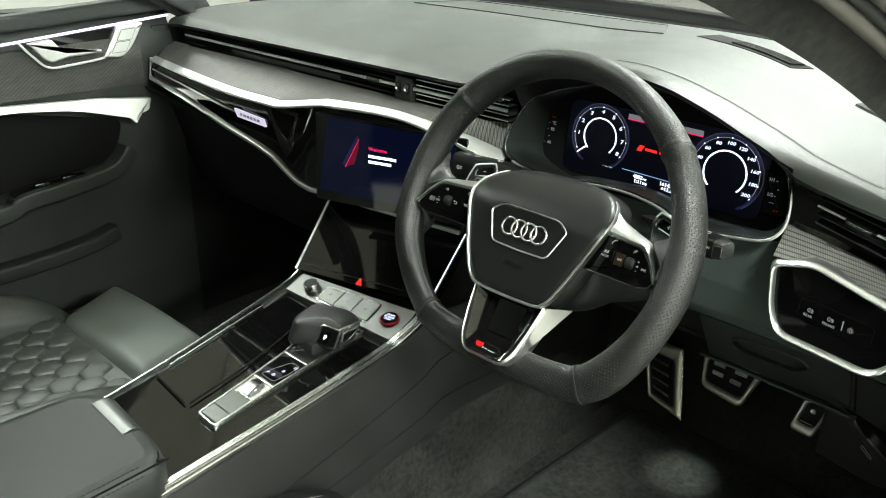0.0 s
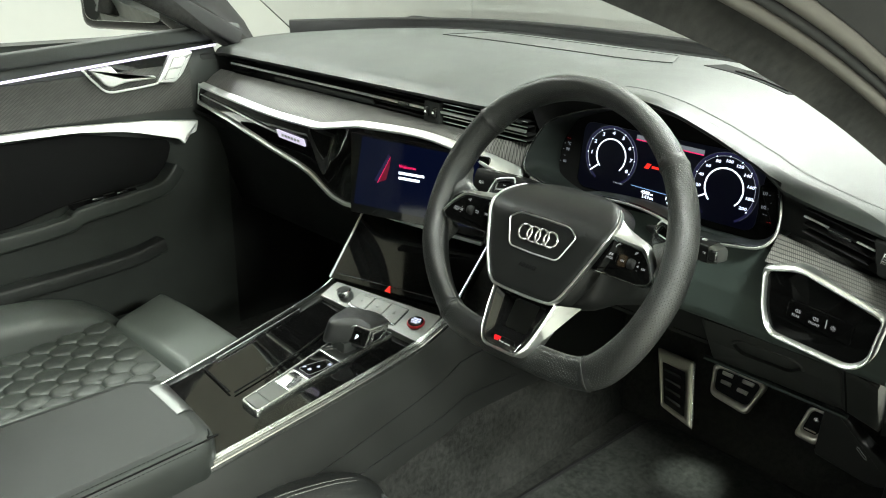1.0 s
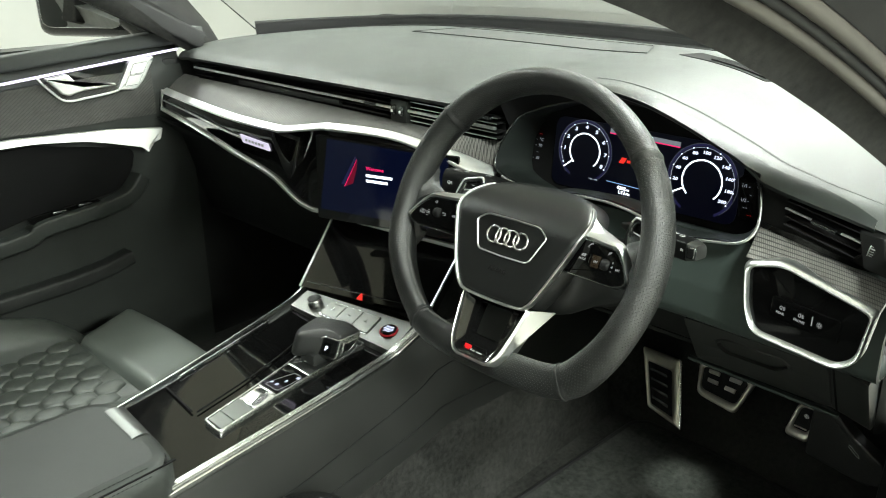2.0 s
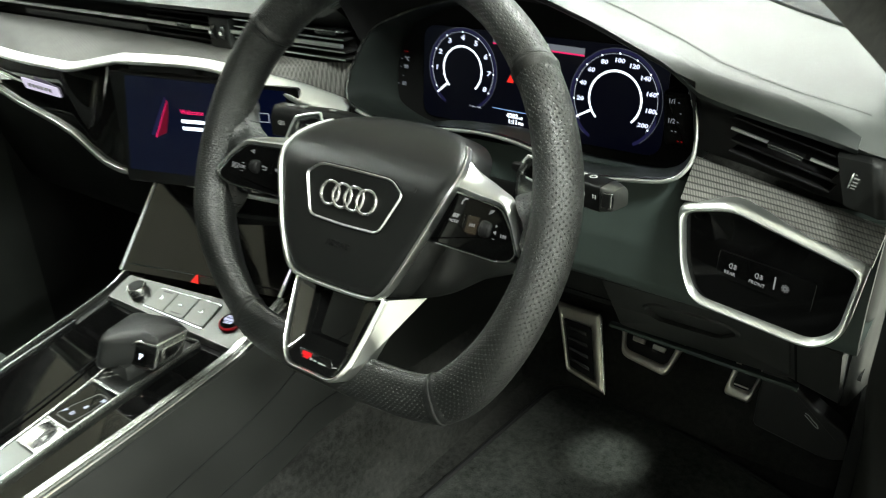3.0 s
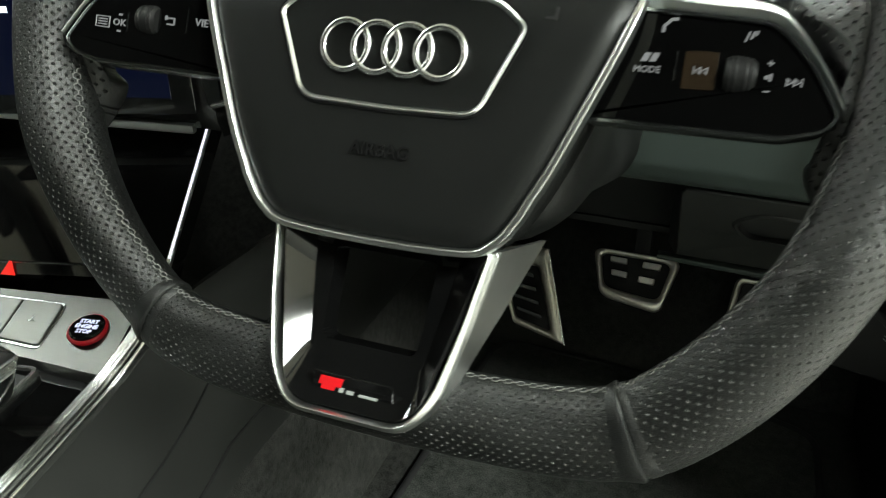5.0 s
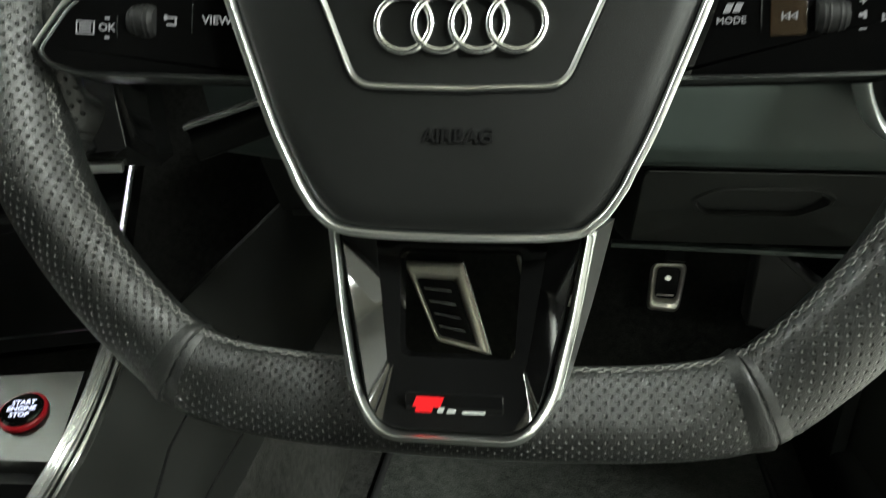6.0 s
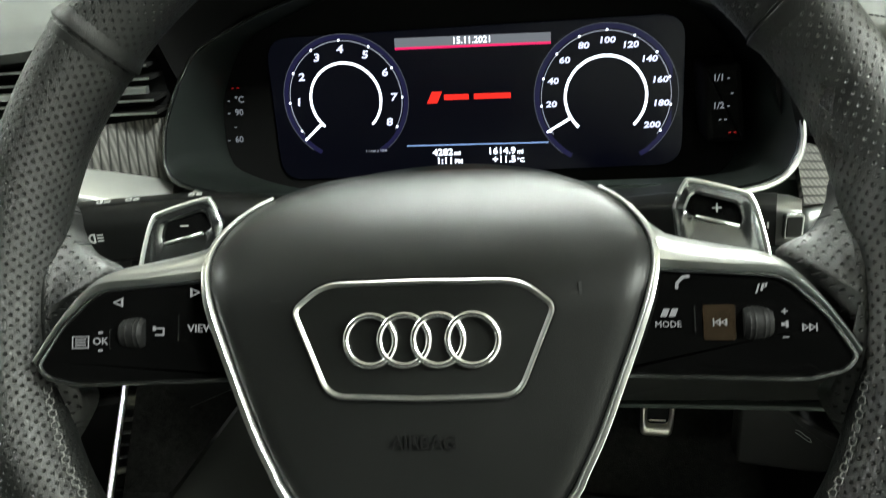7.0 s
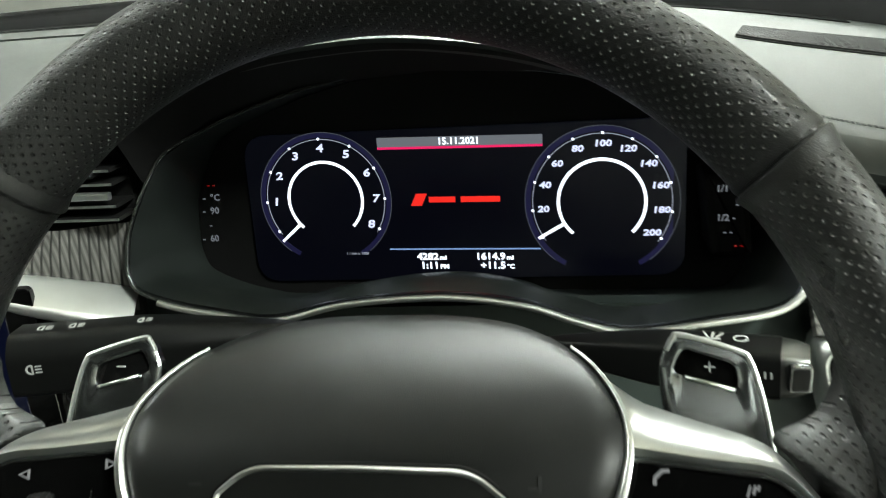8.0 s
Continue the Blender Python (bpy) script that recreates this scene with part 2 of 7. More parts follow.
RAIL_ALU = metal("rail_aluminium", (0.60, 0.61, 0.59), 0.26)
WHEEL_ALU = metal("wheel_aluminium", (0.66, 0.67, 0.655), 0.28)
BUTTON_METAL = metal("button_aluminium", (0.092, 0.095, 0.089), 0.44, (1, 40, 40), 60.0)
LEVER_LEATHER = leather("lever_leather", (0.0070, 0.0074, 0.0070), 0.44, 900.0, 0.00018, 0.2)
DARK_THREAD = plastic("dark_thread", (0.045, 0.050, 0.047), 0.7)
PRINT = plastic("white_print", (0.72, 0.72, 0.70), 0.5)
PRINT_GREY = plastic("grey_print", (0.32, 0.33, 0.32), 0.5)
LCD = glow("lcd_blue_black", (0.003, 0.004, 0.028), 0.105)
LCD_TOUCH = glow("lcd_navy", (0.006, 0.012, 0.055), 0.22)
LCD_TOUCH.node_tree.nodes["Principled BSDF"].inputs["Roughness"].default_value = 0.06
GLOW_WHITE = glow("lit_white", (0.82, 0.90, 1.0), 2.1)
GLOW_GREY = glow("lit_grey", (0.60, 0.66, 0.80), 0.58)
GLOW_NUMERAL = glow("lit_numeral", (0.70, 0.76, 1.0), 1.3)
GLOW_DIM = glow("lit_dim", (0.40, 0.46, 0.55), 0.16)
GLOW_RED = glow("lit_red", (1.0, 0.03, 0.02), 1.0)
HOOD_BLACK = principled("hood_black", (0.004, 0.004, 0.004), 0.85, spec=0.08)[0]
HOOD_SATIN = plastic("hood_satin", (0.0105, 0.0128, 0.0118), 0.36)
GLOW_PINK = glow("lit_pink", (1.0, 0.02, 0.16), 0.9)
GLOW_DEEP = glow("lit_deep_red", (0.5, 0.005, 0.06), 0.22)
GLOW_NAVY = glow("lit_navy", (0.03, 0.03, 0.12), 0.35)
GLOW_BLUE = glow("lit_blue", (0.30, 0.50, 0.95), 0.8)
GLOW_DARKRED = glow("lit_dark_red", (0.8, 0.01, 0.01), 0.30)
GLOW_SIDE = glow("lit_side", (0.45, 0.50, 0.56), 0.34)
GLOW_ICON = glow("lit_icon", (0.80, 0.84, 0.82), 0.30)
# dark key tinted brown for the tan reflection on its gloss
KEY_REFLECTION = principled("brown_key", (0.015, 0.010, 0.006), 0.16, coat=0.3)[0]
GLOW_BADGE = glow("lit_badge", (0.86, 0.80, 1.0), 0.75)
GLOW_STRIP = glow("light_strip", (0.86, 0.80, 1.0), 1.6)
RING_RED = plastic("ring_red", (0.20, 0.004, 0.008), 0.30)
RED_PAINT = plastic("red_enamel", (0.58, 0.008, 0.012), 0.35)
GLASS = clear_glass("window_glass")
WALL_WHITE = wall_paint("white_wall", (0.66, 0.67, 0.65))
FLOOR_GREY = wall_paint("hall_floor_paint", (0.46, 0.45, 0.415), 0.3)
CEILING_WHITE = wall_paint("ceiling_paint", (0.72, 0.70, 0.61))
CAR_BLACK = piano("car_paint", (0.01, 0.01, 0.011), 0.1)
MIRROR = principled("mirror_silver", (0.92, 0.94, 0.93), 0.01, metal=1.0)[0]
PANEL_GLOW = glow("ceiling_panel_diffuser", (0.925, 1.0, 0.92), 14.0)

# ---- tools ----
MATS = {}


def thing(name, m, label, category, group="", kind=""):
    """An Empty at the thing's base, which parents its parts."""
    o = new(name)
    o.empty_display_size = 0.05
    o.matrix_world = m
    MATS[o] = m
    return tagged(o, label, category, group, kind)


def part(name, bm, material, parent, label="", local=False, smooth=40.0):
    """Links a bmesh as one mesh object under parent. local: its points are in the thing's own axes already."""
    if parent and not local:
        bm.transform(MATS[parent].inverted())
    bmesh.ops.recalc_face_normals(bm, faces=bm.faces)
    me = bpy.data.meshes.new(name)
    bm.to_mesh(me)
    bm.free()
    me.materials.append(material)
    if smooth:
        me.shade_smooth()
        me.set_sharp_from_angle(angle=radians(smooth))
        for f in me.polygons:
            if f.loop_total > 5:
                f.use_smooth = False
    o = new(name, me)
    if parent:
        o.parent = parent
        MATS[o] = MATS[parent]
    else:
        MATS[o] = Matrix.Identity(4)
    return tagged(o, label)


def solo(name, bm, material, label, category, group="", kind="", smooth=40.0):
    """A thing of one mesh, with its origin at its lowest middle."""
    co = [v.co for v in bm.verts]
    base = Vector(((min(c.x for c in co) + max(c.x for c in co)) / 2, (min(c.y for c in co) + max(c.y for c in co)) / 2, min(c.z for c in co)))
    bm.transform(Matrix.Translation(-base))
    o = part(name, bm, material, None, smooth=smooth)
    o.matrix_world = Matrix.Translation(base)
    MATS[o] = Matrix.Translation(base)
    return tagged(o, label, category, group, kind)


def at(x, y, z):
    return Matrix.Translation((x, y, z))


def area2(poly):
    return sum(a[0] * b[1] - b[0] * a[1] for a, b in zip(poly, poly[1:] + poly[:1]))


def inset(poly, d):
    """The closed outline moved inwards by d."""
    s = 1 if area2(poly) > 0 else -1
    out, n = [], len(poly)
    for i in range(n):
        a, b, c = Vector(poly[i - 1][:2]), Vector(poly[i][:2]), Vector(poly[(i + 1) % n][:2])
        e, f = (b - a), (c - b)
        e = e.normalized() if e.length > 1e-9 else f.normalized()
        f = f.normalized() if f.length > 1e-9 else e
        n1, n2 = Vector((-e.y, e.x)) * s, Vector((-f.y, f.x)) * s
        k = max(0.35, 1 + n1.dot(n2))
        p = b + (n1 + n2) * d / k
        out.append((p.x, p.y))
    return out


def fillet(poly, r, n=5):
    """Rounds the corners of a closed outline; a point may carry its own radius."""
    out, m = [], len(poly)
    for i in range(m):
        a, b, c = Vector(poly[i - 1][:2]), Vector(poly[i][:2]), Vector(poly[(i + 1) % m][:2])
        rad = poly[i][2] if len(poly[i]) > 2 else r
        e, f = (a - b), (c - b)
        d = min(rad, e.length * 0.45, f.length * 0.45)
        p, q = b + e.normalized() * d, b + f.normalized() * d
        for k in range(n + 1):
            t = k / n
            v = p * (1 - t) ** 2 + b * 2 * t * (1 - t) + q * t * t
            out.append((v.x, v.y))
    return out


def spline(pts, n=8, closed=False):
    """A smooth line through points of two or three numbers."""
    P = [Vector(p if len(p) == 3 else (*p, 0)) for p in pts]
    out, m = [], len(P)
    for i in range(m if closed else m - 1):
        g = lambda k: P[k % m] if closed else P[max(0, min(m - 1, k))]
        a, b, c, d = g(i - 1), g(i), g(i + 1), g(i + 2)
        for k in range(n):
            t = k / n
            v = 0.5 * (2 * b + (c - a) * t + (2 * a - 5 * b + 4 * c - d) * t * t + (3 * b - a - 3 * c + d) * t ** 3)
            out.append(v)
    if not closed:
        out.append(P[-1])
    return out if len(pts[0]) == 3 else [(v.x, v.y) for v in out]


def lerp_table(x, rows):
    """Reads a table of (x, value...) rows at x."""
    if x <= rows[0][0]:
        return rows[0][1:]
    for a, b in zip(rows, rows[1:]):
        if x <= b[0]:
            t = (x - a[0]) / (b[0] - a[0])
            return tuple(p + (q - p) * t for p, q in zip(a[1:], b[1:]))
    return rows[-1][1:]


def skin(bm, rings, closed=True, caps=(False, False), loop=False):
    """Joins rings of equally many points with quads."""
    V = [[bm.verts.new(p) for p in r] for r in rings]
    pairs = list(zip(V, V[1:])) + ([(V[-1], V[0])] if loop else [])
    for a, b in pairs:
        n = len(a)
        for i in range(n if closed else n - 1):
            j = (i + 1) % n
            bm.faces.new((a[i], a[j], b[j], b[i]))
    if caps[0]:
        bm.faces.new(V[0])
    if caps[1]:
        bm.faces.new(V[-1])
    return V


def plate(bm, poly, y0, depth, bevel=0.0006, shape=None):
    """A plate in the x-z plane that faces -y, with a rounded front edge. shape(x, z) adds to y."""
    g = shape or (lambda x, z: 0.0)
    b = min(bevel, depth * 0.45)
    rows = [(inset(poly, b), 0.0), (inset(poly, b * 0.3), b * 0.3), (poly, b), (poly, depth)]
    skin(bm, [[(x, y0 + d + g(x, z), z) for x, z in (q[:2] for q in r)] for r, d in rows], True, (True, True))
    return bm


def rim_band(bm, outer, inner, y0, depth, bevel=0.0008, shape=None):
    """A frame between two outlines of equally many points, facing -y."""
    g = shape or (lambda x, z: 0.0)
    mix = lambda t: [(a[0] + (b[0] - a[0]) * t, a[1] + (b[1] - a[1]) * t) for a, b in zip(outer, inner)]
    rows = [(outer, depth), (outer, bevel), (mix(0.2), 0.0), (mix(0.8), 0.0), (inner, bevel), (inner, depth)]
    skin(bm, [[(x, y0 + d + g(x, z), z) for x, z in r] for r, d in rows], True, (False, False), True)
    return bm


def dome(bm, poly, height, rings=6, back=0.01):
    """Fills an outline with a curved skin: height(x, z, t) gives y, t runs from 0 at the border to 1 in the middle."""
    cx, cz = sum(p[0] for p in poly) / len(poly), sum(p[1] for p in poly) / len(poly)
    rows = []
    if back:
        rows.append([(x, height(x, z, 0) + back, z) for x, z in poly])
    for k in range(rings):
        s = 1 - k / rings
        rows.append([(cx + (x - cx) * s, height(cx + (x - cx) * s, cz + (z - cz) * s, 1 - s), cz + (z - cz) * s) for x, z in poly])
    V = skin(bm, rows, True, (bool(back), False))
    c = bm.verts.new((cx, height(cx, cz, 1), cz))
    last = V[-1]
    for i in range(len(last)):
        bm.faces.new((last[i], last[(i + 1) % len(last)], c))
    return bm


def frames(path, closed=False, up=(0, 0, 1)):
    """Tangent, side and up along a line."""
    P = [Vector(p) for p in path]
    n, out, ref = len(P), [], Vector(up)
    for i in range(n):
        a = P[i - 1] if (i or closed) else P[i]
        b = P[(i + 1) % n] if (i < n - 1 or closed) else P[i]
        t = (b - a).normalized()
        s = t.cross(ref)
        s = s.normalized() if s.length > 1e-6 else Vector((1, 0, 0))
        out.append((P[i], t, s, s.cross(t).normalized()))
    return out


def sweep(bm, path, prof, closed=False, up=(0, 0, 1), taper=None):
    """Runs a closed profile of (side, up) along a line."""
    rings = []
    for i, (p, t, s, u) in enumerate(frames(path, closed, up)):
        k = taper(i / (len(path) - 1)) if taper else 1.0
        rings.append([p + s * a * k + u * b * k for a, b in prof])
    skin(bm, rings, True, (not closed, not closed), closed)
    return bm


def circle(r, n=10, squash=1.0):
    return [(r * math.cos(2 * math.pi * i / n), r * squash * math.sin(2 * math.pi * i / n)) for i in range(n)]


def rect(a, b, r=0.0, n=3):
    p = [(-a, -b), (a, -b), (a, b), (-a, b)]
    return fillet(p, r, n) if r else p


def box(bm, c, s, bevel=0.0, m=None, seg=2):
    made = bmesh.ops.create_cube(bm, size=1.0)["verts"]
    mm = (m or Matrix.Identity(4)) @ Matrix.Translation(c) @ Matrix.Diagonal((*s, 1))
    bmesh.ops.transform(bm, matrix=mm, verts=made)
    if bevel:
        edges = list({e for v in made for e in v.link_edges})
        bmesh.ops.bevel(bm, geom=edges, offset=bevel, segments=seg, profile=0.6, affect="EDGES")
    return bm


def lathe(bm, prof, m, n=24):
    """Turns a profile of (radius, height) round the local z axis of m."""
    rings = [[m @ Vector((r * math.cos(2 * math.pi * i / n), r * math.sin(2 * math.pi * i / n), h)) for i in range(n)] for r, h in prof]
    skin(bm, rings, True, (True, True))
    return bm


def sheet(bm, fn, nu, nv, thick=(0, 0, -0.004)):
    """A curved sheet fn(u, v), u and v from 0 to 1, with thickness."""
    d = Vector(thick)
    top = [[Vector(fn(i / nu, j / nv)) for j in range(nv + 1)] for i in range(nu + 1)]
    A = [[bm.verts.new(p) for p in r] for r in top]
    B = [[bm.verts.new(p + d) for p in r] for r in top]
    for i in range(nu):
        for j in range(nv):
            bm.faces.new((A[i][j], A[i + 1][j], A[i + 1][j + 1], A[i][j + 1]))
            bm.faces.new((B[i][j], B[i][j + 1], B[i + 1][j + 1], B[i + 1][j]))
    for i in range(nu):
        bm.faces.new((A[i][0], B[i][0], B[i + 1][0], A[i + 1][0]))
        bm.faces.new((A[i][nv], A[i + 1][nv], B[i + 1][nv], B[i][nv]))
    for j in range(nv):
        bm.faces.new((A[0][j], A[0][j + 1], B[0][j + 1], B[0][j]))
        bm.faces.new((A[nu][j], B[nu][j], B[nu][j + 1], A[nu][j + 1]))
    return bm


def arc_strip(bm, c, r0, r1, a0, a1, y, n=40, deep=0.0004):
    """A flat arc in the x-z plane facing -y, angles in degrees from +x towards +z."""
    rings = []
    for i in range(n + 1):
        a = radians(a0 + (a1 - a0) * i / n)
        ca, sa = math.cos(a), math.sin(a)
        rings.append([(c[0] + r0 * ca, y, c[1] + r0 * sa), (c[0] + r1 * ca, y, c[1] + r1 * sa),
                      (c[0] + r1 * ca, y + deep, c[1] + r1 * sa), (c[0] + r0 * ca, y + deep, c[1] + r0 * sa)])
    skin(bm, rings, True, (True, True))
    return bm


def bars(bm, rects, y, deep=0.0003, skew=0.0):
    """Flat bars (x, z, width, height) that face -y."""
    for x, z, w, h in rects:
        p = [(x - w / 2 - skew * h / 2, z - h / 2), (x + w / 2 - skew * h / 2, z - h / 2), (x + w / 2 + skew * h / 2, z + h / 2), (x - w / 2 + skew * h / 2, z + h / 2)]
        skin(bm, [[(a, y, b) for a, b in p], [(a, y + deep, b) for a, b in p]], True, (True, True))
    return bm


def words(bm, body, size, x, y, z, m=None, align="CENTER", shear=0.0, deep=0.0002, bold=0.0):
    """Writes in the built-in font, in the x-z plane facing -y, centred on (x, z)."""
    cu = bpy.data.curves.new("writing", "FONT")
    cu.body, cu.size, cu.align_x, cu.align_y, cu.shear, cu.extrude = body, size, align, "CENTER", shear, deep
    cu.offset, cu.resolution_u = bold, 2
    o = bpy.data.objects.new("writing", cu)
    me = bpy.data.meshes.new_from_object(o)
    tmp = bmesh.new()
    tmp.from_mesh(me)
    tmp.transform((m or Matrix.Identity(4)) @ Matrix.Translation((x, y, z)) @ pose(0, 0, 0, 90))
    me2 = bpy.data.meshes.new("writing")
    tmp.to_mesh(me2)
    tmp.free()
    bm.from_mesh(me2)
    bpy.data.meshes.remove(me), bpy.data.meshes.remove(me2)
    bpy.data.objects.remove(o), bpy.data.curves.remove(cu)
    return bm


B = bmesh.new

# ---- the hall round the car ----
b = B(); box(b, (-0.4, 0, -0.05), (14, 16, 0.1))
solo("floor", b, FLOOR_GREY, "pale cream polished hall floor", "floor", kind="structure")
for nm, c, s in (("wall_north", (-0.4, 8.1, 1.7), (14, 0.2, 3.4)), ("wall_south", (-0.4, -8.1, 1.7), (14, 0.2, 3.4)),
                 ("wall_east", (6.7, 0, 1.7), (0.2, 16, 3.4)), ("wall_west", (-7.5, 0, 1.7), (0.2, 16, 3.4))):
    b = B(); box(b, c, s)
    solo(nm, b, WALL_WHITE, "plain white painted hall wall", "wall", kind="structure")
b = B(); box(b, (-0.4, 0, 3.45), (14, 16, 0.1))
solo("ceiling", b, CEILING_WHITE, "plain pale ceiling of the hall", "ceiling", kind="structure")
for x, y, z, la, lb, w in LAMPS:
    lt = thing("ceiling_light", at(x, y, z), "wide white rectangular light panel under the ceiling", "ceiling light", "ceiling lights")
    b = B(); box(b, (x, y, z + 0.065), (la + 0.06, lb + 0.06, 0.13), 0.01); part("housing", b, WALL_WHITE, lt)
    b = B(); box(b, (x, y, z - 0.005), (la, lb, 0.01)); part("diffuser", b, PANEL_GLOW, lt)

# ---- the car's shell ----
MID = -0.372   # the car's middle line
FLOOR_Z = 0.285


def wind_y(x):
    return 0.70 - 0.30 * min(1.0, abs(x - MID) / 0.72) ** 4


b = B()
sheet(b, lambda u, v: (-1.12 + 1.50 * u, -1.3 + 1.92 * v, FLOOR_Z - 0.003), 6, 6, (0, 0, -0.05))
sheet(b, lambda u, v: (-1.12 + 1.50 * u, 0.62 + 0.16 * v, FLOOR_Z - 0.003 + 0.42 * v ** 1.3), 6, 8, (0, 0.04, -0.02))
part("car_floor", b, CARPET, None)
tagged(bpy.data.objects["car_floor"], "black carpeted floor of the car's footwells", "floor", kind="structure")

roof = thing("car_roof", at(MID, -0.6, 1.38), "dark cloth-lined roof of the car with its pillars", "car roof", kind="structure")
b = B()
sheet(b, lambda u, v: (MID - 0.56 + 1.12 * u, -1.9 + 1.78 * v, 1.40 + 0.03 * (1 - (2 * u - 1) ** 2)), 8, 6, (0, 0, 0.03))
part("headliner", b, LINING, roof)
# unseen side walls, added to keep hall light out of the cabin
for sx in (-1, 1):
    b = B(); sheet(b, lambda u, v: (MID + sx * (0.80 - 0.22 * max(0.0, (v - 0.55) / 0.45)), -0.88 - 0.95 * u, 0.30 + 0.66 * v), 6, 12, (sx * 0.04, 0, 0)); part("rear_side", b, SOFT_PLASTIC, roof, "dark rear side of the cabin", smooth=60)


# slim posts that carry the roof between the rear windows
for sx in (-1, 1):
    for y0, y1 in ((-0.84, -0.90), (-1.80, -1.78)):
        b = B(); sweep(b, [(MID + sx * 0.78, y0, 0.94), (MID + sx * 0.72, (y0 + y1) / 2, 1.18), (MID + sx * 0.59, y1, 1.42)], rect(0.035, 0.045, 0.012)); part("roof_post", b, LINING, roof)


def pillar(side):
    """The windscreen pillar: a broad lined post that rises from the dash's end towards the roof, with door seals outside it."""
    x = lambda a: MID + side * (a - MID)
    foot = [(0.353, 0.36, 0.890), (0.327, 0.25, 0.962), (0.303, 0.15, 1.018), (0.281, 0.05, 1.068), (0.261, -0.05, 1.111), (0.243, -0.15, 1.146), (0.226, -0.25, 1.176), (0.200, -0.42, 1.225)]
    shift = lambda d: spline([(x(a + d[0]), c + d[1], e + d[2]) for a, c, e in foot], 4)
    tube = lambda pts: [list(r) for r in zip(*[shift((p, 0.0, q)) for p, q in pts])]
    b = B(); skin(b, tube([(0.0, 0.0), (0.004, 0.010), (0.010, 0.020), (0.017, 0.029), (0.030, 0.041), (0.046, 0.053), (0.040, 0.070), (0.014, 0.052), (-0.006, 0.018)]), True, (True, True)); part("pillar_trim", b, LINING, roof, "dark cloth-covered pillar", smooth=60)
    b = B(); sweep(b, shift((0.0225, 0.0, 0.0315)), circle(0.0062, 12)); part("door_seal", b, SEAL_GREY, roof, "grey rubber door seal")
    b = B(); sweep(b, shift((0.0305, 0.0, 0.0380)), circle(0.0045, 10)); part("seal_groove", b, RUBBER, roof)
    b = B(); sweep(b, shift((0.0395, 0.0, 0.0455)), circle(0.0072, 12)); part("door_seal", b, SEAL_GREY, roof, "grey rubber door seal")
    b = B(); skin(b, tube([(0.046, 0.050), (0.100, 0.090), (0.200, 0.170), (0.210, 0.190), (0.100, 0.125), (0.042, 0.072)]), True, (True, True)); part("pillar_flange", b, RUBBER, roof, "black body flange beside the door", smooth=60)


pillar(1), pillar(-1)
# frame of the closed passenger window
b = B(); sweep(b, spline([(-1.085, 0.26, 0.99), (-1.060, 0.02, 1.115), (-1.020, -0.22, 1.235), (-0.975, -0.45, 1.330), (-0.960, -0.85, 1.360), (-0.985, -0.90, 1.20), (-1.075, -0.92, 0.95)], 6), rect(0.020, 0.028, 0.008), up=(1, 0, 0.2)); part("window_frame", b, RUBBER, roof, "black frame of the passenger window")
b = B()
sheet(b, lambda u, v: (MID - (0.72 - 0.18 * v) * (1 - 2 * u), wind_y(MID + 0.72 * (2 * u - 1)) + 0.03 - (wind_y(MID + 0.72 * (2 * u - 1)) + 0.16) * v, 1.025 + 0.385 * v - 0.03 * (2 * u - 1) ** 2), 16, 10, (0, 0.0, 0.005))
ws = solo("windscreen", b, GLASS, "clear sloping windscreen glass of the car", "windscreen", kind="structure")
ws.visible_shadow = False
b = B()
sweep(b, [(x, wind_y(x) + 0.020, 1.037 - 0.03 * ((x - MID) / 0.72) ** 2) for x in [MID - 0.72 + 1.44 * i / 30 for i in range(31)]], rect(0.02, 0.016, 0.004))
solo("windscreen_cowl", b, RUBBER, "black strip along the foot of the windscreen", "cowl", kind="structure")
# bonnet
b = B()
sheet(b, lambda u, v: (MID - 0.88 + 1.76 * u, 0.72 + 1.0 * v - 0.28 * (2 * u - 1) ** 4 * (1 - v), 0.985 - 0.16 * v * v - 0.05 * (2 * u - 1) ** 2), 14, 8, (0, 0, -0.02))
solo("bonnet", b, CAR_BLACK, "dark painted bonnet of the car", "bonnet", kind="structure")
# unseen wall across the cabin's rear, raised to block light from behind
b = B(); box(b, (MID, -1.78, 0.80), (1.6, 0.1, 1.04), 0.03)
solo("wall_cabin_rear", b, SOFT_PLASTIC, "dark trimmed back of the car's cabin", "wall", kind="structure")
# door post and sill on the driver's side
post = thing("door_post", at(0.385, 0.3, FLOOR_Z), "dark grey trimmed door post beside the footwell", "door post", kind="structure")
def post_skin(u, v):
    z = 0.30 + 0.63 * v
    x0, y0 = lerp_table(z, [(0.30, 0.356, 0.50), (0.50, 0.354, 0.445), (0.56, 0.353, 0.425), (0.62, 0.350, 0.375), (0.70, 0.354, 0.28), (0.80, 0.358, 0.205), (0.93, 0.352, 0.165)])
    x1, y1 = lerp_table(z, [(0.30, 0.412, 0.20), (0.42, 0.412, 0.17), (0.55, 0.408, 0.19), (0.75, 0.400, 0.13), (0.93, 0.388, 0.10)])
    w = math.sin(u * math.pi)
    return (x0 + (x1 - x0) * u - 0.006 * w, y0 + (y1 - y0) * u - 0.010 * w, z)


b = B(); sheet(b, post_skin, 12, 24, (0.03, 0.02, 0)); part("post_trim", b, POST_PLASTIC, post, "grained grey trim", smooth=60)
b = B(); sweep(b, spline([(0.392, 0.09, 0.93), (0.404, 0.12, 0.75), (0.416, 0.18, 0.55), (0.420, 0.15, 0.42), (0.420, 0.0, 0.37), (0.420, -0.6, 0.36)], 6), circle(0.013, 10)); part("door_seal", b, RUBBER, post, "black rubber door seal")
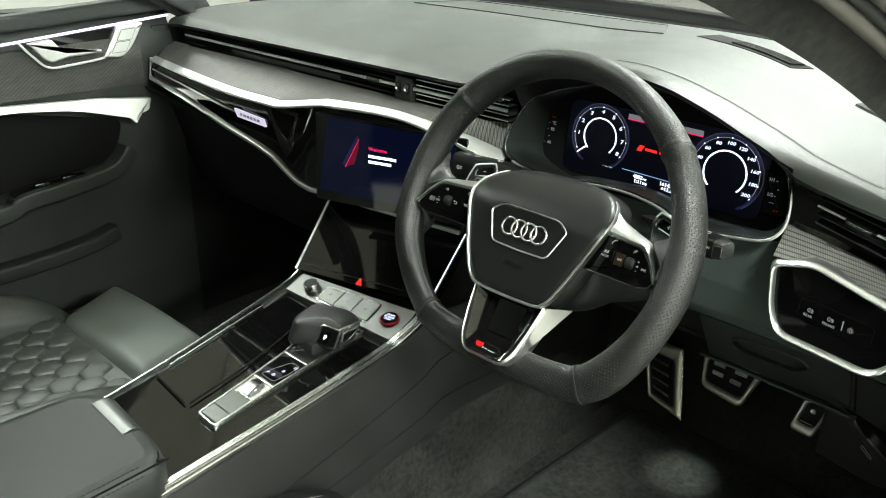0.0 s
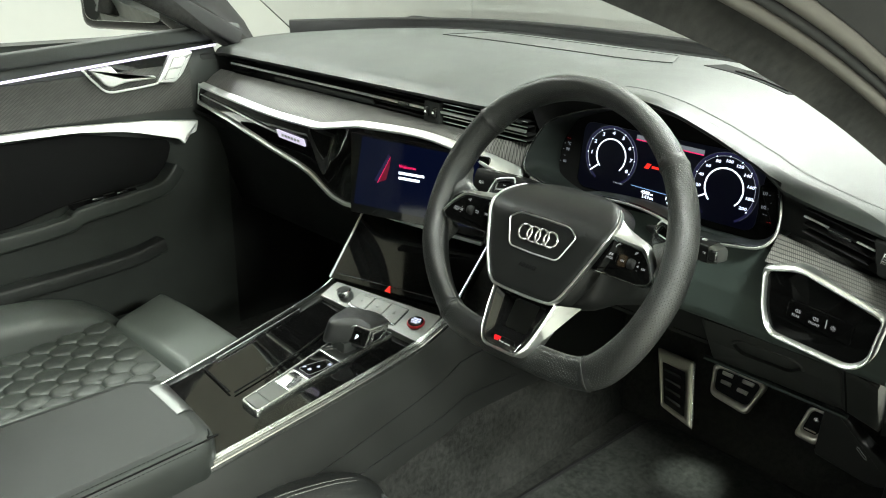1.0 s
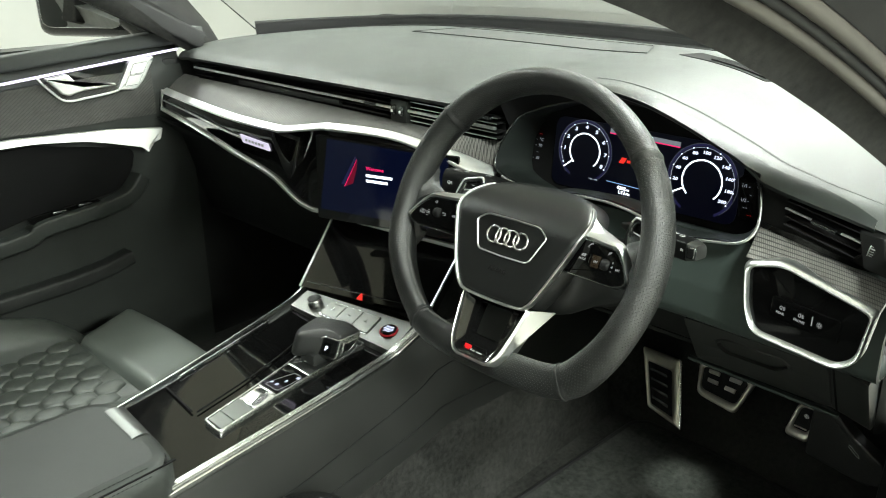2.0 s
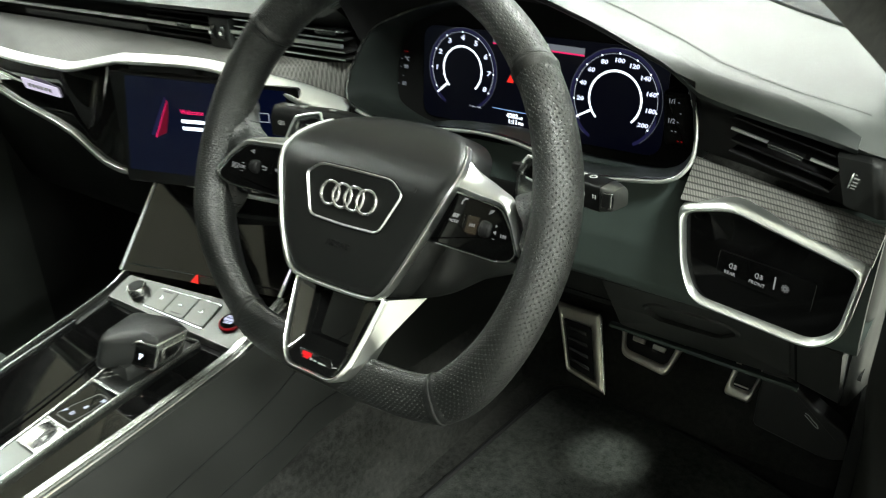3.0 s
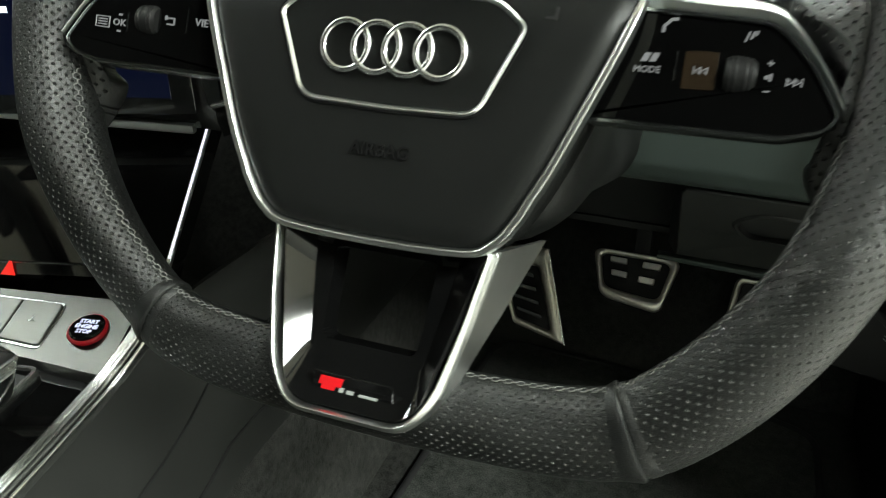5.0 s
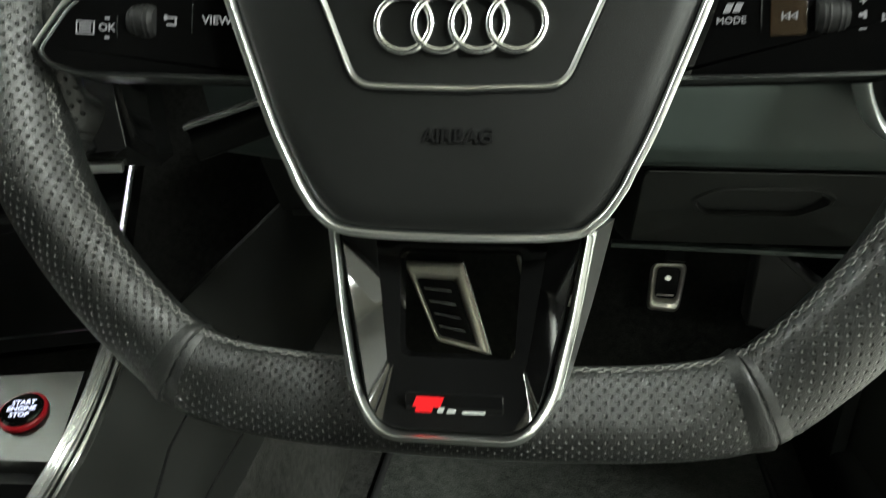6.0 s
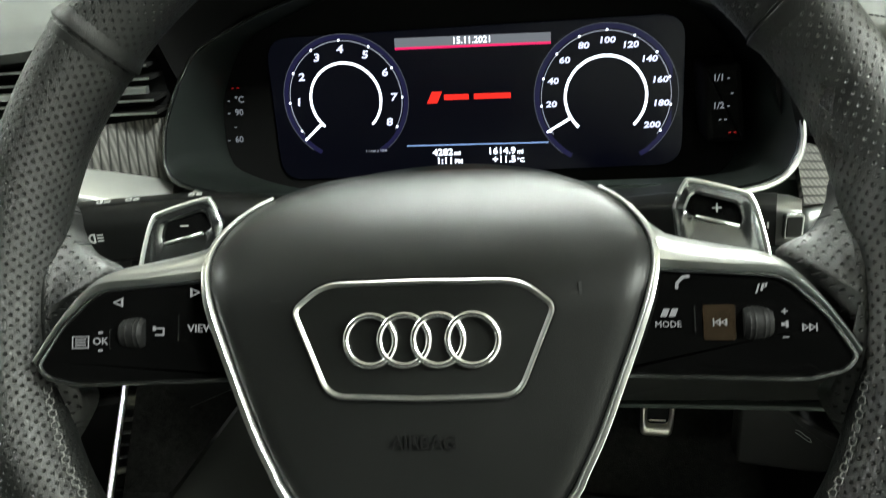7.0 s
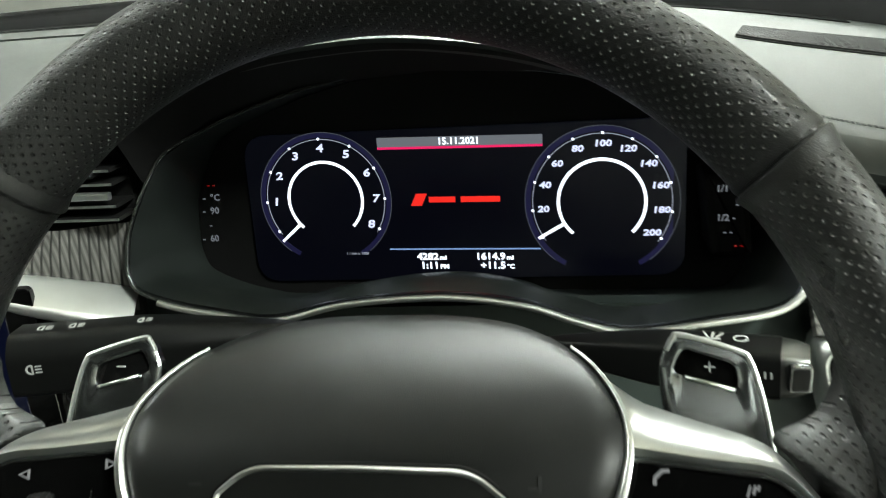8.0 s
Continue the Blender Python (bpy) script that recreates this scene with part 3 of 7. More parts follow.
b = B(); sweep(b, [(0.395, 0.6, 0.325), (0.395, 0.2, 0.325), (0.395, -1.0, 0.325)], rect(0.05, 0.035, 0.012)); part("sill", b, DARK_PLASTIC, post)

# ---- steering wheel, in its own axes: x right, y away from the driver, z up the wheel ----
WM = Matrix.Translation((0, 0, 0.89)) @ pose(0, 0, 0, -28)
wheel = thing("steering_wheel", WM, "black perforated leather steering wheel with flat bottom and satin metal spokes", "steering wheel")
RC, RZ, RFLAT = 0.1732, 0.0070, -0.1400


def ry(z, x=0.0):
    """The rim leans a little against the pad and bows towards the driver at its top and foot."""
    return 0.0107 - 0.0773 * z + 0.0217 * max(0.0, min(1.0, (-z - 0.04) / 0.09)) ** 1.5 - 0.298 * z * z - 0.027 * x


def rim_line(n=160):
    """The rim's middle line: a circle cut flat at the bottom with rounded corners."""
    ax = math.acos((RZ - RFLAT) / RC)
    pts = []
    a0 = -math.pi / 2 + ax
    for i in range(61):
        a = a0 + (2 * math.pi - 2 * ax) * i / 60
        pts.append((RC * math.cos(a), RZ + RC * math.sin(a), 0.0))
    poly = [p[:2] for p in pts]
    # ease the two lower corners
    poly = fillet(poly, 0.004, 2)
    for _ in range(14):
        poly = [((a[0] + 2 * b[0] + c[0]) / 4, (a[1] + 2 * b[1] + c[1]) / 4) for a, b, c in zip(poly[-1:] + poly[:-1], poly, poly[1:] + poly[:1])]
    # even steps
    P = [Vector(p) for p in poly] + [Vector(poly[0])]
    L = [0.0]
    for a, c in zip(P, P[1:]):
        L.append(L[-1] + (c - a).length)
    out, j = [], 0
    for i in range(n):
        s = L[-1] * i / n
        while L[j + 1] < s:
            j += 1
        t = (s - L[j]) / max(1e-9, L[j + 1] - L[j])
        out.append(P[j].lerp(P[j + 1], t))
    return out, L[-1]


RIM, RIM_LEN = rim_line()


def rim_frame(i):
    n, k = len(RIM), int(math.floor(i))
    p = RIM[k % n].lerp(RIM[(k + 1) % n], i - k)
    t = (RIM[(k + 1) % n] - RIM[(k - 1) % n]).lerp(RIM[(k + 2) % n] - RIM[k % n], i - k).normalized()
    return p, Vector((t.y, -t.x))   # outward


def rim_point(i, th, grow=0.0):
    """A point of the grip's skin: an oval that is slim at the top, broad and flat at the foot, and thicker where the thumbs lie."""
    p, o = rim_frame(i)
    ang = math.atan2(p.y - RZ, p.x)
    fat = 1 + 0.05 * sum(math.exp(-((abs(ang if ang > -2 else ang + 2 * math.pi) - c) / 0.22) ** 2) for c in (0.75, math.pi - 0.75))
    top, foot_ = max(0.0, min(1.0, (p.y - 0.04) / 0.10)), max(0.0, min(1.0, (-p.y - 0.06) / 0.06))
    a, d = (0.0167 - 0.0035 * top + 0.0016 * foot_) * fat + grow, (0.0205 + 0.0010 * top - 0.0060 * foot_) * fat + grow
    q = p + o * (a * math.cos(th))
    return Vector((q.x, ry(q.y, q.x) - d * math.sin(th), q.y))


def rim_ring(i, grow=0.0, n=28):
    return [rim_point(i, 2 * math.pi * k / n, grow) for k in range(n)]


b = B()
N = len(RIM)
uv = b.loops.layers.uv.new("metres")
V_ = [[b.verts.new(c) for c in rim_ring(i)] for i in range(N)]
for i in range(N):
    for k in range(28):
        f = b.faces.new((V_[i][k], V_[(i + 1) % N][k], V_[(i + 1) % N][(k + 1) % 28], V_[i][(k + 1) % 28]))
        for l, (du, dk) in zip(f.loops, ((0, 0), (1, 0), (1, 1), (0, 1))):
            l[uv].uv = ((i + du) * RIM_LEN / N, (k + dk) * 0.108 / 28)
part("rim", b, RIM_LEATHER, wheel, "black perforated leather grip", True, 80)


def near_ring(x, z):
    return min(range(N), key=lambda i: (RIM[i].x - x) ** 2 + (RIM[i].y - z) ** 2)


SEAMS = [near_ring(s * x, z) for s in (-1, 1) for x, z in ((0.130, 0.116), (0.108, -0.124))]
for i in SEAMS:
    b = B()
    skin(b, [rim_ring(i + d, g) for d, g in ((-1.3, -0.0003), (-0.7, 0.0007), (-0.22, 0.0015), (-0.10, 0.0012), (-0.03, -0.0015), (0.05, -0.0015), (0.10, 0.0004), (0.5, 0.0003), (0.8, -0.0003))], True)
    part("grip_seam", b, SMOOTH_LEATHER, wheel, "folded leather seam", True, 60)
# chain of stitches along the inside of the grip
b = B()
k = 0.0
while k < N - 0.8:
    y = rim_frame(k)[0].y
    if y < -0.018:
        for rail in (((0.0, 0.20), (0.36, 0.20), (0.50, 0.285), (0.86, 0.285), (1.0, 0.20)), ((0.0, 0.385), (0.36, 0.385), (0.50, 0.300), (0.86, 0.300), (1.0, 0.385))):
            sweep(b, [rim_point(k + 0.8 * u, math.pi - d, 0.0002) for u, d in rail], circle(0.00024, 4), up=(0, 1, 0.01))
    k += 0.8
part("stitching", b, THREAD, wheel, "grey chain stitching inside the grip", True)

# airbag pad
def sym(half):
    return half + [(-p[0], *p[1:]) for p in reversed(half) if abs(p[0]) > 1e-6]


PAD = spline(sym([(0.0, 0.0742), (0.030, 0.0731), (0.054, 0.0680), (0.0725, 0.0575), (0.0830, 0.0430), (0.0853, 0.0310), (0.0836, 0.0200), (0.0793, 0.0060), (0.0715, -0.015),
                  (0.0625, -0.0380), (0.0535, -0.0555), (0.0465, -0.0645), (0.0360, -0.0692), (0.0, -0.0705)]), 4, True)


def pad_y(x, z, t):
    back = 0.054 * max(0.0, (z - 0.010) / 0.0642) ** 2.0
    return 0.0006 + back + 0.0030 * max(0.0, 1 - t / 0.10) ** 2 + 0.004 * max(0.0, -(z + 0.02) / 0.05) ** 2


b = B(); dome(b, PAD, pad_y, 24, 0.04)
part("airbag_pad", b, AIRBAG_PLASTIC, wheel, "grained black airbag cover", True, 60)
# the recess outlined on the pad, and its bright outline
SHIELD = fillet(sym([(0.0, 0.0228), (0.0376, 0.0223, 0.008), (0.0500, 0.0122, 0.004), (0.0360, -0.0213, 0.007), (0.0, -0.0223)]), 0.004, 5)
# flush black band; the groove's shade is put into its colour
b = B(); rim_band(b, inset(SHIELD, -0.0009), SHIELD, -0.00015, 0.002, 0.0001)
part("emblem_groove", b, HOOD_BLACK, wheel, "dark groove round the emblem", True)
b = B()
rows = [(SHIELD, 0.003), (SHIELD, -0.0003), (inset(SHIELD, 0.0006), -0.0011), (inset(SHIELD, 0.0011), -0.0009), (inset(SHIELD, 0.0021), 0.0003), (inset(SHIELD, 0.0021), 0.003)]
skin(b, [[(x, d, z) for x, z in r] for r, d in rows], True, (False, False), True)
part("emblem_frame", b, WHEEL_ALU, wheel, "thin bevelled metal outline", True, 25)
b = B(); plate(b, inset(SHIELD, 0.0018), 0.0001, 0.003, 0.0003)
part("emblem_plate", b, AIRBAG_PLASTIC, wheel, "", True)
for k in range(4):
    c = (-0.0191 + 0.01275 * k, 0.0002)
    b = B()
    ring = [(c[0] + 0.0093 * math.cos(2 * math.pi * i / 48), -0.0010 - 0.0003 * k, c[1] + 0.0093 * math.sin(2 * math.pi * i / 48)) for i in range(48)]
    sweep(b, ring, [(0.0013 * math.cos(a), 0.0011 * math.sin(a)) for a in [2 * math.pi * j / 8 for j in range(8)]], True, (0, 1, 0.001))
    part("emblem_ring", b, CHROME, wheel, "polished metal ring", True, 60)
b = B(); words(b, "AIRBAG", 0.0070, 0.0, pad_y(0, -0.0375, 0.5) - 0.0002, -0.0375, deep=0.0007, bold=0.0001)
part("embossed_word", b, HOOD_BLACK, wheel, "raised lettering in the same black", True, 20)
for hx, hz, hw, hh in ((0.0585, 0.0180, 0.0012, 0.0048), (0.0562, 0.0165, 0.0030, 0.0010), (-0.0560, 0.0155, 0.0045, 0.0010)):
    b = B(); bars(b, [(hx, hz, hw, hh)], pad_y(0.057, 0.017, 0.4) - 0.0003, 0.0006)
    part("horn_mark", b, DARK_PLASTIC, wheel, "", True)
# metal edging down both sides of the pad
low = [p for p in PAD if p[1] < 0.062]
low.sort(key=lambda p: math.atan2(p[0], -(p[1] - 0.02)))
b = B()
sweep(b, [(x * 1.018, pad_y(x, z, 0) + 0.0002, z - (0.0012 if z < -0.05 else 0)) for x, z in low], fillet([(-0.0014, -0.003), (0.0008, -0.003), (0.0019, -0.0012), (0.0019, 0.006), (-0.0014, 0.006)], 0.0005, 3), up=(0, 1, 0.0), taper=lambda t: min(1.0, 0.45 + 3 * t, 0.45 + 3 * (1 - t)))
part("pad_edging", b, WHEEL_ALU, wheel, "satin metal edging", True)
# moulded cover behind the pad, drawn in towards the column
b = B()
hub = lambda k, y, dz: [(x * k, pad_y(x, z, 0) - 0.0095 + y, -0.004 + (z + 0.004) * k + dz) for x, z in PAD]
skin(b, [hub(0.99, 0.016, 0), hub(0.99, 0.026, 0), hub(0.96, 0.040, -0.001), hub(0.88, 0.052, -0.002), hub(0.74, 0.060, -0.003), hub(0.55, 0.064, -0.004)], True, (False, True))
part("hub_cover", b, SOFT_PLASTIC, wheel, "dark moulded cover behind the pad", True, 60)


def spoke(s):
    """A side spoke: lacquered switch panel with satin metal above it and round its tip."""
    X = lambda x: s * x
    ys = lambda x, z: 0.0145 - 0.187 * (abs(x) - 0.075)
    out = fillet([(X(0.076), 0.0265), (X(0.1306), 0.0218, 0.006), (X(0.1440), 0.0080, 0.004), (X(0.1535), -0.0078, 0.004), (X(0.1490), -0.0135, 0.004), (X(0.1368), -0.0165), (X(0.064), -0.0155)], 0.002, 4)
    inn = inset(out, 0.0013)
    b = B(); plate(b, inn, 0.0006, 0.010, 0.0006, ys); part("switch_panel", b, SWITCH_BLACK, wheel, "glossy black switch panel", True)
    b = B(); rim_band(b, out, inset(out, 0.0016), -0.0006, 0.012, 0.0005, ys); part("panel_edging", b, SHADOW_CHROME, wheel, "dark metal edging", True)
    # the broad metal shoulder that runs back from the panel's upper edge
    top = spline([(X(0.066), 0.0290), (X(0.085), 0.0285), (X(0.110), 0.0258), (X(0.128), 0.0240), (X(0.136), 0.0190), (X(0.1445), 0.0085), (X(0.1535), -0.0060)], 5)
    m = len(top) - 1
    def shoulder(u, v):
        k = min(m - 1, int(u * m)); t = u * m - k
        x = top[k][0] + (top[k + 1][0] - top[k][0]) * t
        z = top[k][1] + (top[k + 1][1] - top[k][1]) * t
        w = max(0.0, min(1.0, (0.134 - abs(x)) / 0.055))
        w2 = max(0.0, min(1.0, (0.096 - abs(x)) / 0.026))
        rise = (1 - (1 - v) ** 1.6) * (0.0050 + 0.0108 * w + 0.0125 * w2 ** 1.5)
        back = v ** 1.5 * (0.014 + 0.026 * w)
        zz = z + rise + 0.0004
        side = lerp_table(zz, [(0.020, 0.0845), (0.031, 0.0862), (0.043, 0.0840), (0.0505, 0.0790), (0.0575, 0.0735), (0.0640, 0.0635), (0.0680, 0.0550)])[0]
        x = math.copysign(max(abs(x), side), x)
        at_pad = max(0.0, min(1.0, 1 - (abs(x) - side) / 0.012))
        y = ys(x, z) + back - 0.0012 * (1 - v)
        return (x, y + (pad_y(side, zz, 0) + 0.001 - y) * at_pad * v, zz)
    b = B(); sheet(b, shoulder, 30, 8, (0, 0.004, -0.003)); part("spoke_shoulder", b, WHEEL_ALU, wheel, "satin aluminium spoke cover", True, 60)
    b = B()
    sweep(b, [(X(0.05), 0.044, 0.002), (X(0.11), 0.036, 0.002), (X(0.160), 0.024, 0.004)], rect(0.010, 0.013, 0.006), up=(0, 1, 0))
    part("spoke_core", b, DARK_PLASTIC, wheel, "", True)
    return ys


ys = spoke(-1); spoke(1)
# switch marks
def mark(name, fn, x, z, mat=GLOW_ICON):
    b = B(); fn(b)
    for v in b.verts:
        v.co.x += x; v.co.z += z; v.co.y += ys(v.co.x, v.co.z) + (0.0001 if name != "lit_key" else 0.0003)
    return part(name, b, mat, wheel, "", True, 20)


def hollow(sx):
    def fn(b):
        P = [(sx * 0.0022, 0.0), (-sx * 0.0018, 0.0019), (-sx * 0.0018, -0.0019)]
        rim_band(b, P, [(x * 0.55, z * 0.55) for x, z in P], 0, 0.0003, 0.0001)
    return fn
mark("arrow_mark", hollow(-1), -0.1224, 0.0166); mark("arrow_mark", hollow(1), -0.0931, 0.0200)
mark("word_mark", lambda b: words(b, "VIEW", 0.0044, 0, 0, 0), -0.0905, 0.0056)
mark("word_mark", lambda b: words(b, "OK", 0.0040, 0, 0, 0), -0.1289, 0.0013)
def listmark(b):
    o = rect(0.0032, 0.0024); rim_band(b, o, inset(o, 0.0004), 0, 0.0003, 0.0001)
    bars(b, [(0, 0.0011, 0.0040, 0.0005), (0, 0, 0.0040, 0.0005), (0, -0.0011, 0.0040, 0.0005)], 0)
mark("list_mark", listmark, -0.1365, 0.0011)
mark("arrow_mark", lambda b: (bars(b, [(0.0005, -0.0012, 0.0034, 0.0006), (0.0020, 0.0002, 0.0006, 0.0028), (0.0, 0.0014, 0.0040, 0.0006), (-0.0016, 0.0014, 0.0010, 0.0018)], 0)), -0.1070, 0.0046)
for z in (0.0048, -0.0022):
    mark("arrow_mark", lambda b: bars(b, [(0, 0, 0.0016, 0.0008)], 0), -0.1289, 0.0013 + (z - 0.0013))
mark("word_mark", lambda b: words(b, "MODE", 0.0033, 0, 0, 0), 0.0908, 0.0040)
mark("logo_mark", lambda b: bars(b, [(-0.0014, 0, 0.0022, 0.0030), (0.0016, 0, 0.0022, 0.0030)], 0, skew=0.4), 0.0913, 0.0084)
mark("phone_mark", lambda b: sweep(b, [(-0.0022, 0, -0.0024), (-0.0020, 0, -0.0002), (0.0002, 0, 0.0020), (0.0024, 0, 0.0022)], circle(0.0006, 6), up=(0, 1, 0)), 0.0965, 0.0195)
mark("voice_mark", lambda b: bars(b, [(-0.001, 0, 0.0006, 0.0034), (0.0006, 0.0005, 0.0008, 0.0026), (0.0018, 0.0012, 0.0006, 0.0016)], 0, skew=0.3), 0.1228, 0.0165)
def skip(s):
    def fn(b):
        for dx in (-0.0011, 0.0011):
            P = [(s * 0.0011 + dx, 0.0), (-s * 0.0011 + dx, 0.0014), (-s * 0.0011 + dx, -0.0014)]
            rim_band(b, P, [(dx + (x - dx) * 0.5, z * 0.5) for x, z in P], 0, 0.0003, 0.0001)
        bars(b, [(s * 0.0024, 0, 0.0004, 0.0028)], 0)
    return fn
# the reflection on this key is put into its colour
mark("lit_key", lambda b: plate(b, rect(0.0055, 0.0064, 0.0008, 2), 0.0, 0.0004, 0.0001), 0.1085, 0.0046, KEY_REFLECTION)
mark("skip_mark", skip(-1), 0.1089, 0.0046); mark("skip_mark", skip(1), 0.1378, 0.0024)
mark("volume_mark", lambda b: bars(b, [(0, 0.0046, 0.0020, 0.0004), (0, 0.0046, 0.0004, 0.0020), (0, -0.0046, 0.0020, 0.0004), (-0.0006, 0, 0.0012, 0.0012), (0.0006, 0, 0.0008, 0.0024)], 0), 0.1302, 0.0036)
for x, z, a in ((-0.0993, 0.0060, 0.0100), (0.1002, 0.0060, 0.0100)):
    mark("panel_joint", lambda b: bars(b, [(0, 0, 0.0004, a)], 0), x, z, SHADOW_CHROME)
mark("panel_joint", lambda b: bars(b, [(0, 0, 0.0004, 0.008)], 0), -0.1335 + 0.008, 0.002, SHADOW_CHROME)
# thumb rollers
for x, z in ((-0.1170, 0.0044), (0.1215, 0.0042)):
    b = B()
    m = Matrix.Translation((x, ys(x, z) + 0.004, z)) @ pose(0, 0, 0, 0, 90, 0)
    prof = []
    for k in range(13):
        h = -0.0050 + 0.0100 * k / 12
        prof.append((0.0070 - 0.0012 * (h / 0.0050) ** 4 - (0.0003 if k % 2 else 0), h))
    lathe(b, prof, m, 24); part("thumb_roller", b, VENT_PLASTIC, wheel, "ribbed black roller", True)

# lower double spoke
U_OUT = [(-0.0482, -0.0680), (-0.0430, -0.0990), (-0.0366, -0.1270, 0.008), (-0.0262, -0.1430, 0.011), (0.0262, -0.1430, 0.011), (0.0366, -0.1270, 0.008), (0.0430, -0.0990), (0.0482, -0.0680)]
U_IN = [(-0.0446, -0.0680), (-0.0394, -0.0990), (-0.0331, -0.1262, 0.008), (-0.0240, -0.1397, 0.010), (0.0240, -0.1397, 0.010), (0.0331, -0.1262, 0.008), (0.0394, -0.0990), (0.0446, -0.0680)]
o_, i_ = fillet(U_OUT, 0.003, 5), fillet(U_IN, 0.003, 5)
slope = lambda x, z: 0.010 + 0.006 * (z + 0.1) / 0.04
mixed = lambda t: [(a[0] + (c[0] - a[0]) * t, a[1] + (c[1] - a[1]) * t) for a, c in zip(o_, i_)]
b = B()
rows = [(o_, 0.030), (o_, 0.0040), (mixed(0.15), 0.0024), (mixed(0.62), 0.0002), (mixed(0.74), -0.0001), (mixed(0.88), 0.0004), (i_, 0.0026), (i_, 0.012)]
skin(b, [[(x, d - 0.001 + slope(x, z), z) for x, z in r] for r, d in rows], True, (False, False), True)
part("lower_spoke", b, WHEEL_ALU, wheel, "satin aluminium lower spoke", True, 35)
WIN = fillet([(-0.0225, -0.0770), (0.0225, -0.0770), (0.0208, -0.1150, 0.004), (-0.0208, -0.1150, 0.004)], 0.003, 9)
OUTL = fillet([(-0.0456, -0.0650), (0.0456, -0.0650), (0.0285, -0.1396, 0.013), (-0.0285, -0.1396, 0.013)], 0.002, 9)
MIDL = fillet([(-0.0330, -0.0650), (0.0330, -0.0650), (0.0245, -0.1215, 0.006), (-0.0245, -0.1215, 0.006)], 0.002, 9)
b = B()
rows = [(OUTL, 0.022), (OUTL, 0.0030), (inset(OUTL, 0.0012), 0.0016), (MIDL, 0.0105), (WIN, 0.0115), (WIN, 0.024)]
skin(b, [[(x, d + slope(x, z), z) for x, z in r] for r, d in rows], True, (False, False), True)
part("lower_insert", b, PIANO, wheel, "glossy black insert with a window", True, 25)
BM = Matrix.Translation((0.0005, 0.0085, -0.1302)) @ pose(0, 0, 0, 24)
b = B(); plate(b, rect(0.0172, 0.0050, 0.0015), 0, 0.0012, 0.0004); b.transform(BM); part("badge_plate", b, PIANO, wheel, "", True)
b = B(); bars(b, [(-0.0090, 0.0014, 0.0098, 0.0042), (-0.0108, -0.0024, 0.0060, 0.0038)], -0.0003, 0.0004, 0.35); b.transform(BM); part("badge_block", b, RED_PAINT, wheel, "small red slanted block", True)
b = B(); bars(b, [(-0.0048, -0.0022, 0.0020, 0.0030), (-0.0010, -0.0024, 0.0030, 0.0022), (0.0068, -0.0026, 0.0080, 0.0015)], -0.0003, 0.0004, 0.35); b.transform(BM); part("badge_marks", b, PRINT_GREY, wheel, "", True)
# broad flanks of the lower arms, running back and outwards from the frame
for sx in (-1, 1):
    def flank(u, v, sx=sx):
        x, z = lerp_table(u, [(0.0, 0.0484, -0.0680), (0.55, 0.0430, -0.0985), (1.0, 0.0368, -0.1265)])
        d = 0.036 - 0.027 * u
        return (sx * (x + 0.0003 + 0.0095 * v * (1 - 0.65 * u)), slope(x, z) + 0.0032 + d * v, z + 0.006 * v)
    b = B(); sheet(b, flank, 10, 6, (-sx * 0.002, 0, 0)); part("arm_flank", b, WHEEL_ALU, wheel, "satin aluminium flank", True, 60)
# leather webs where the grip runs into the side spokes
for sx in (-1, 1):
    web = spline([(0.1640, 0.0680), (0.1545, 0.0580), (0.1525, 0.0490), (0.1470, 0.0390), (0.1360, 0.0330), (0.1345, 0.0290), (0.1400, 0.0235), (0.1490, 0.0100), (0.1575, -0.0060), (0.1560, -0.0150), (0.1480, -0.0215), (0.1520, -0.0330), (0.1620, -0.0450), (0.1690, -0.0300), (0.1720, 0.0100), (0.1690, 0.0480)], 5, True)
    b = B(); uvl = b.loops.layers.uv.new("metres")
    dome(b, [(sx * x, z) for x, z in web], lambda x, z, t: ry(z, x) + 0.0085 - 0.0150 * (1 - (1 - t) ** 2), 6, 0.012)
    for f in b.faces:
        for l in f.loops:
            l[uvl].uv = (l.vert.co.x, l.vert.co.z)
    part("grip_web", b, RIM_LEATHER, wheel, "leather web between grip and spoke", True, 80)
# column shroud behind the pad
b = B()
rings = []
for y, a, h, dz in ((0.058, 0.046, 0.036, -0.010), (0.064, 0.058, 0.050, -0.012), (0.074, 0.064, 0.056, -0.013), (0.090, 0.067, 0.058, -0.012), (0.110, 0.068, 0.056, -0.010), (0.150, 0.070, 0.050, 0.0), (0.230, 0.075, 0.045, 0.01)):
    rings.append([(a * math.copysign(abs(math.cos(t)) ** 0.7, math.cos(t)), y, dz + h * math.copysign(abs(math.sin(t)) ** 0.7, math.sin(t))) for t in [2 * math.pi * i / 32 for i in range(32)]])
skin(b, rings, True, (True, True)); part("column_shroud", b, VENT_END, wheel, "dark plastic column cover", True, 60)


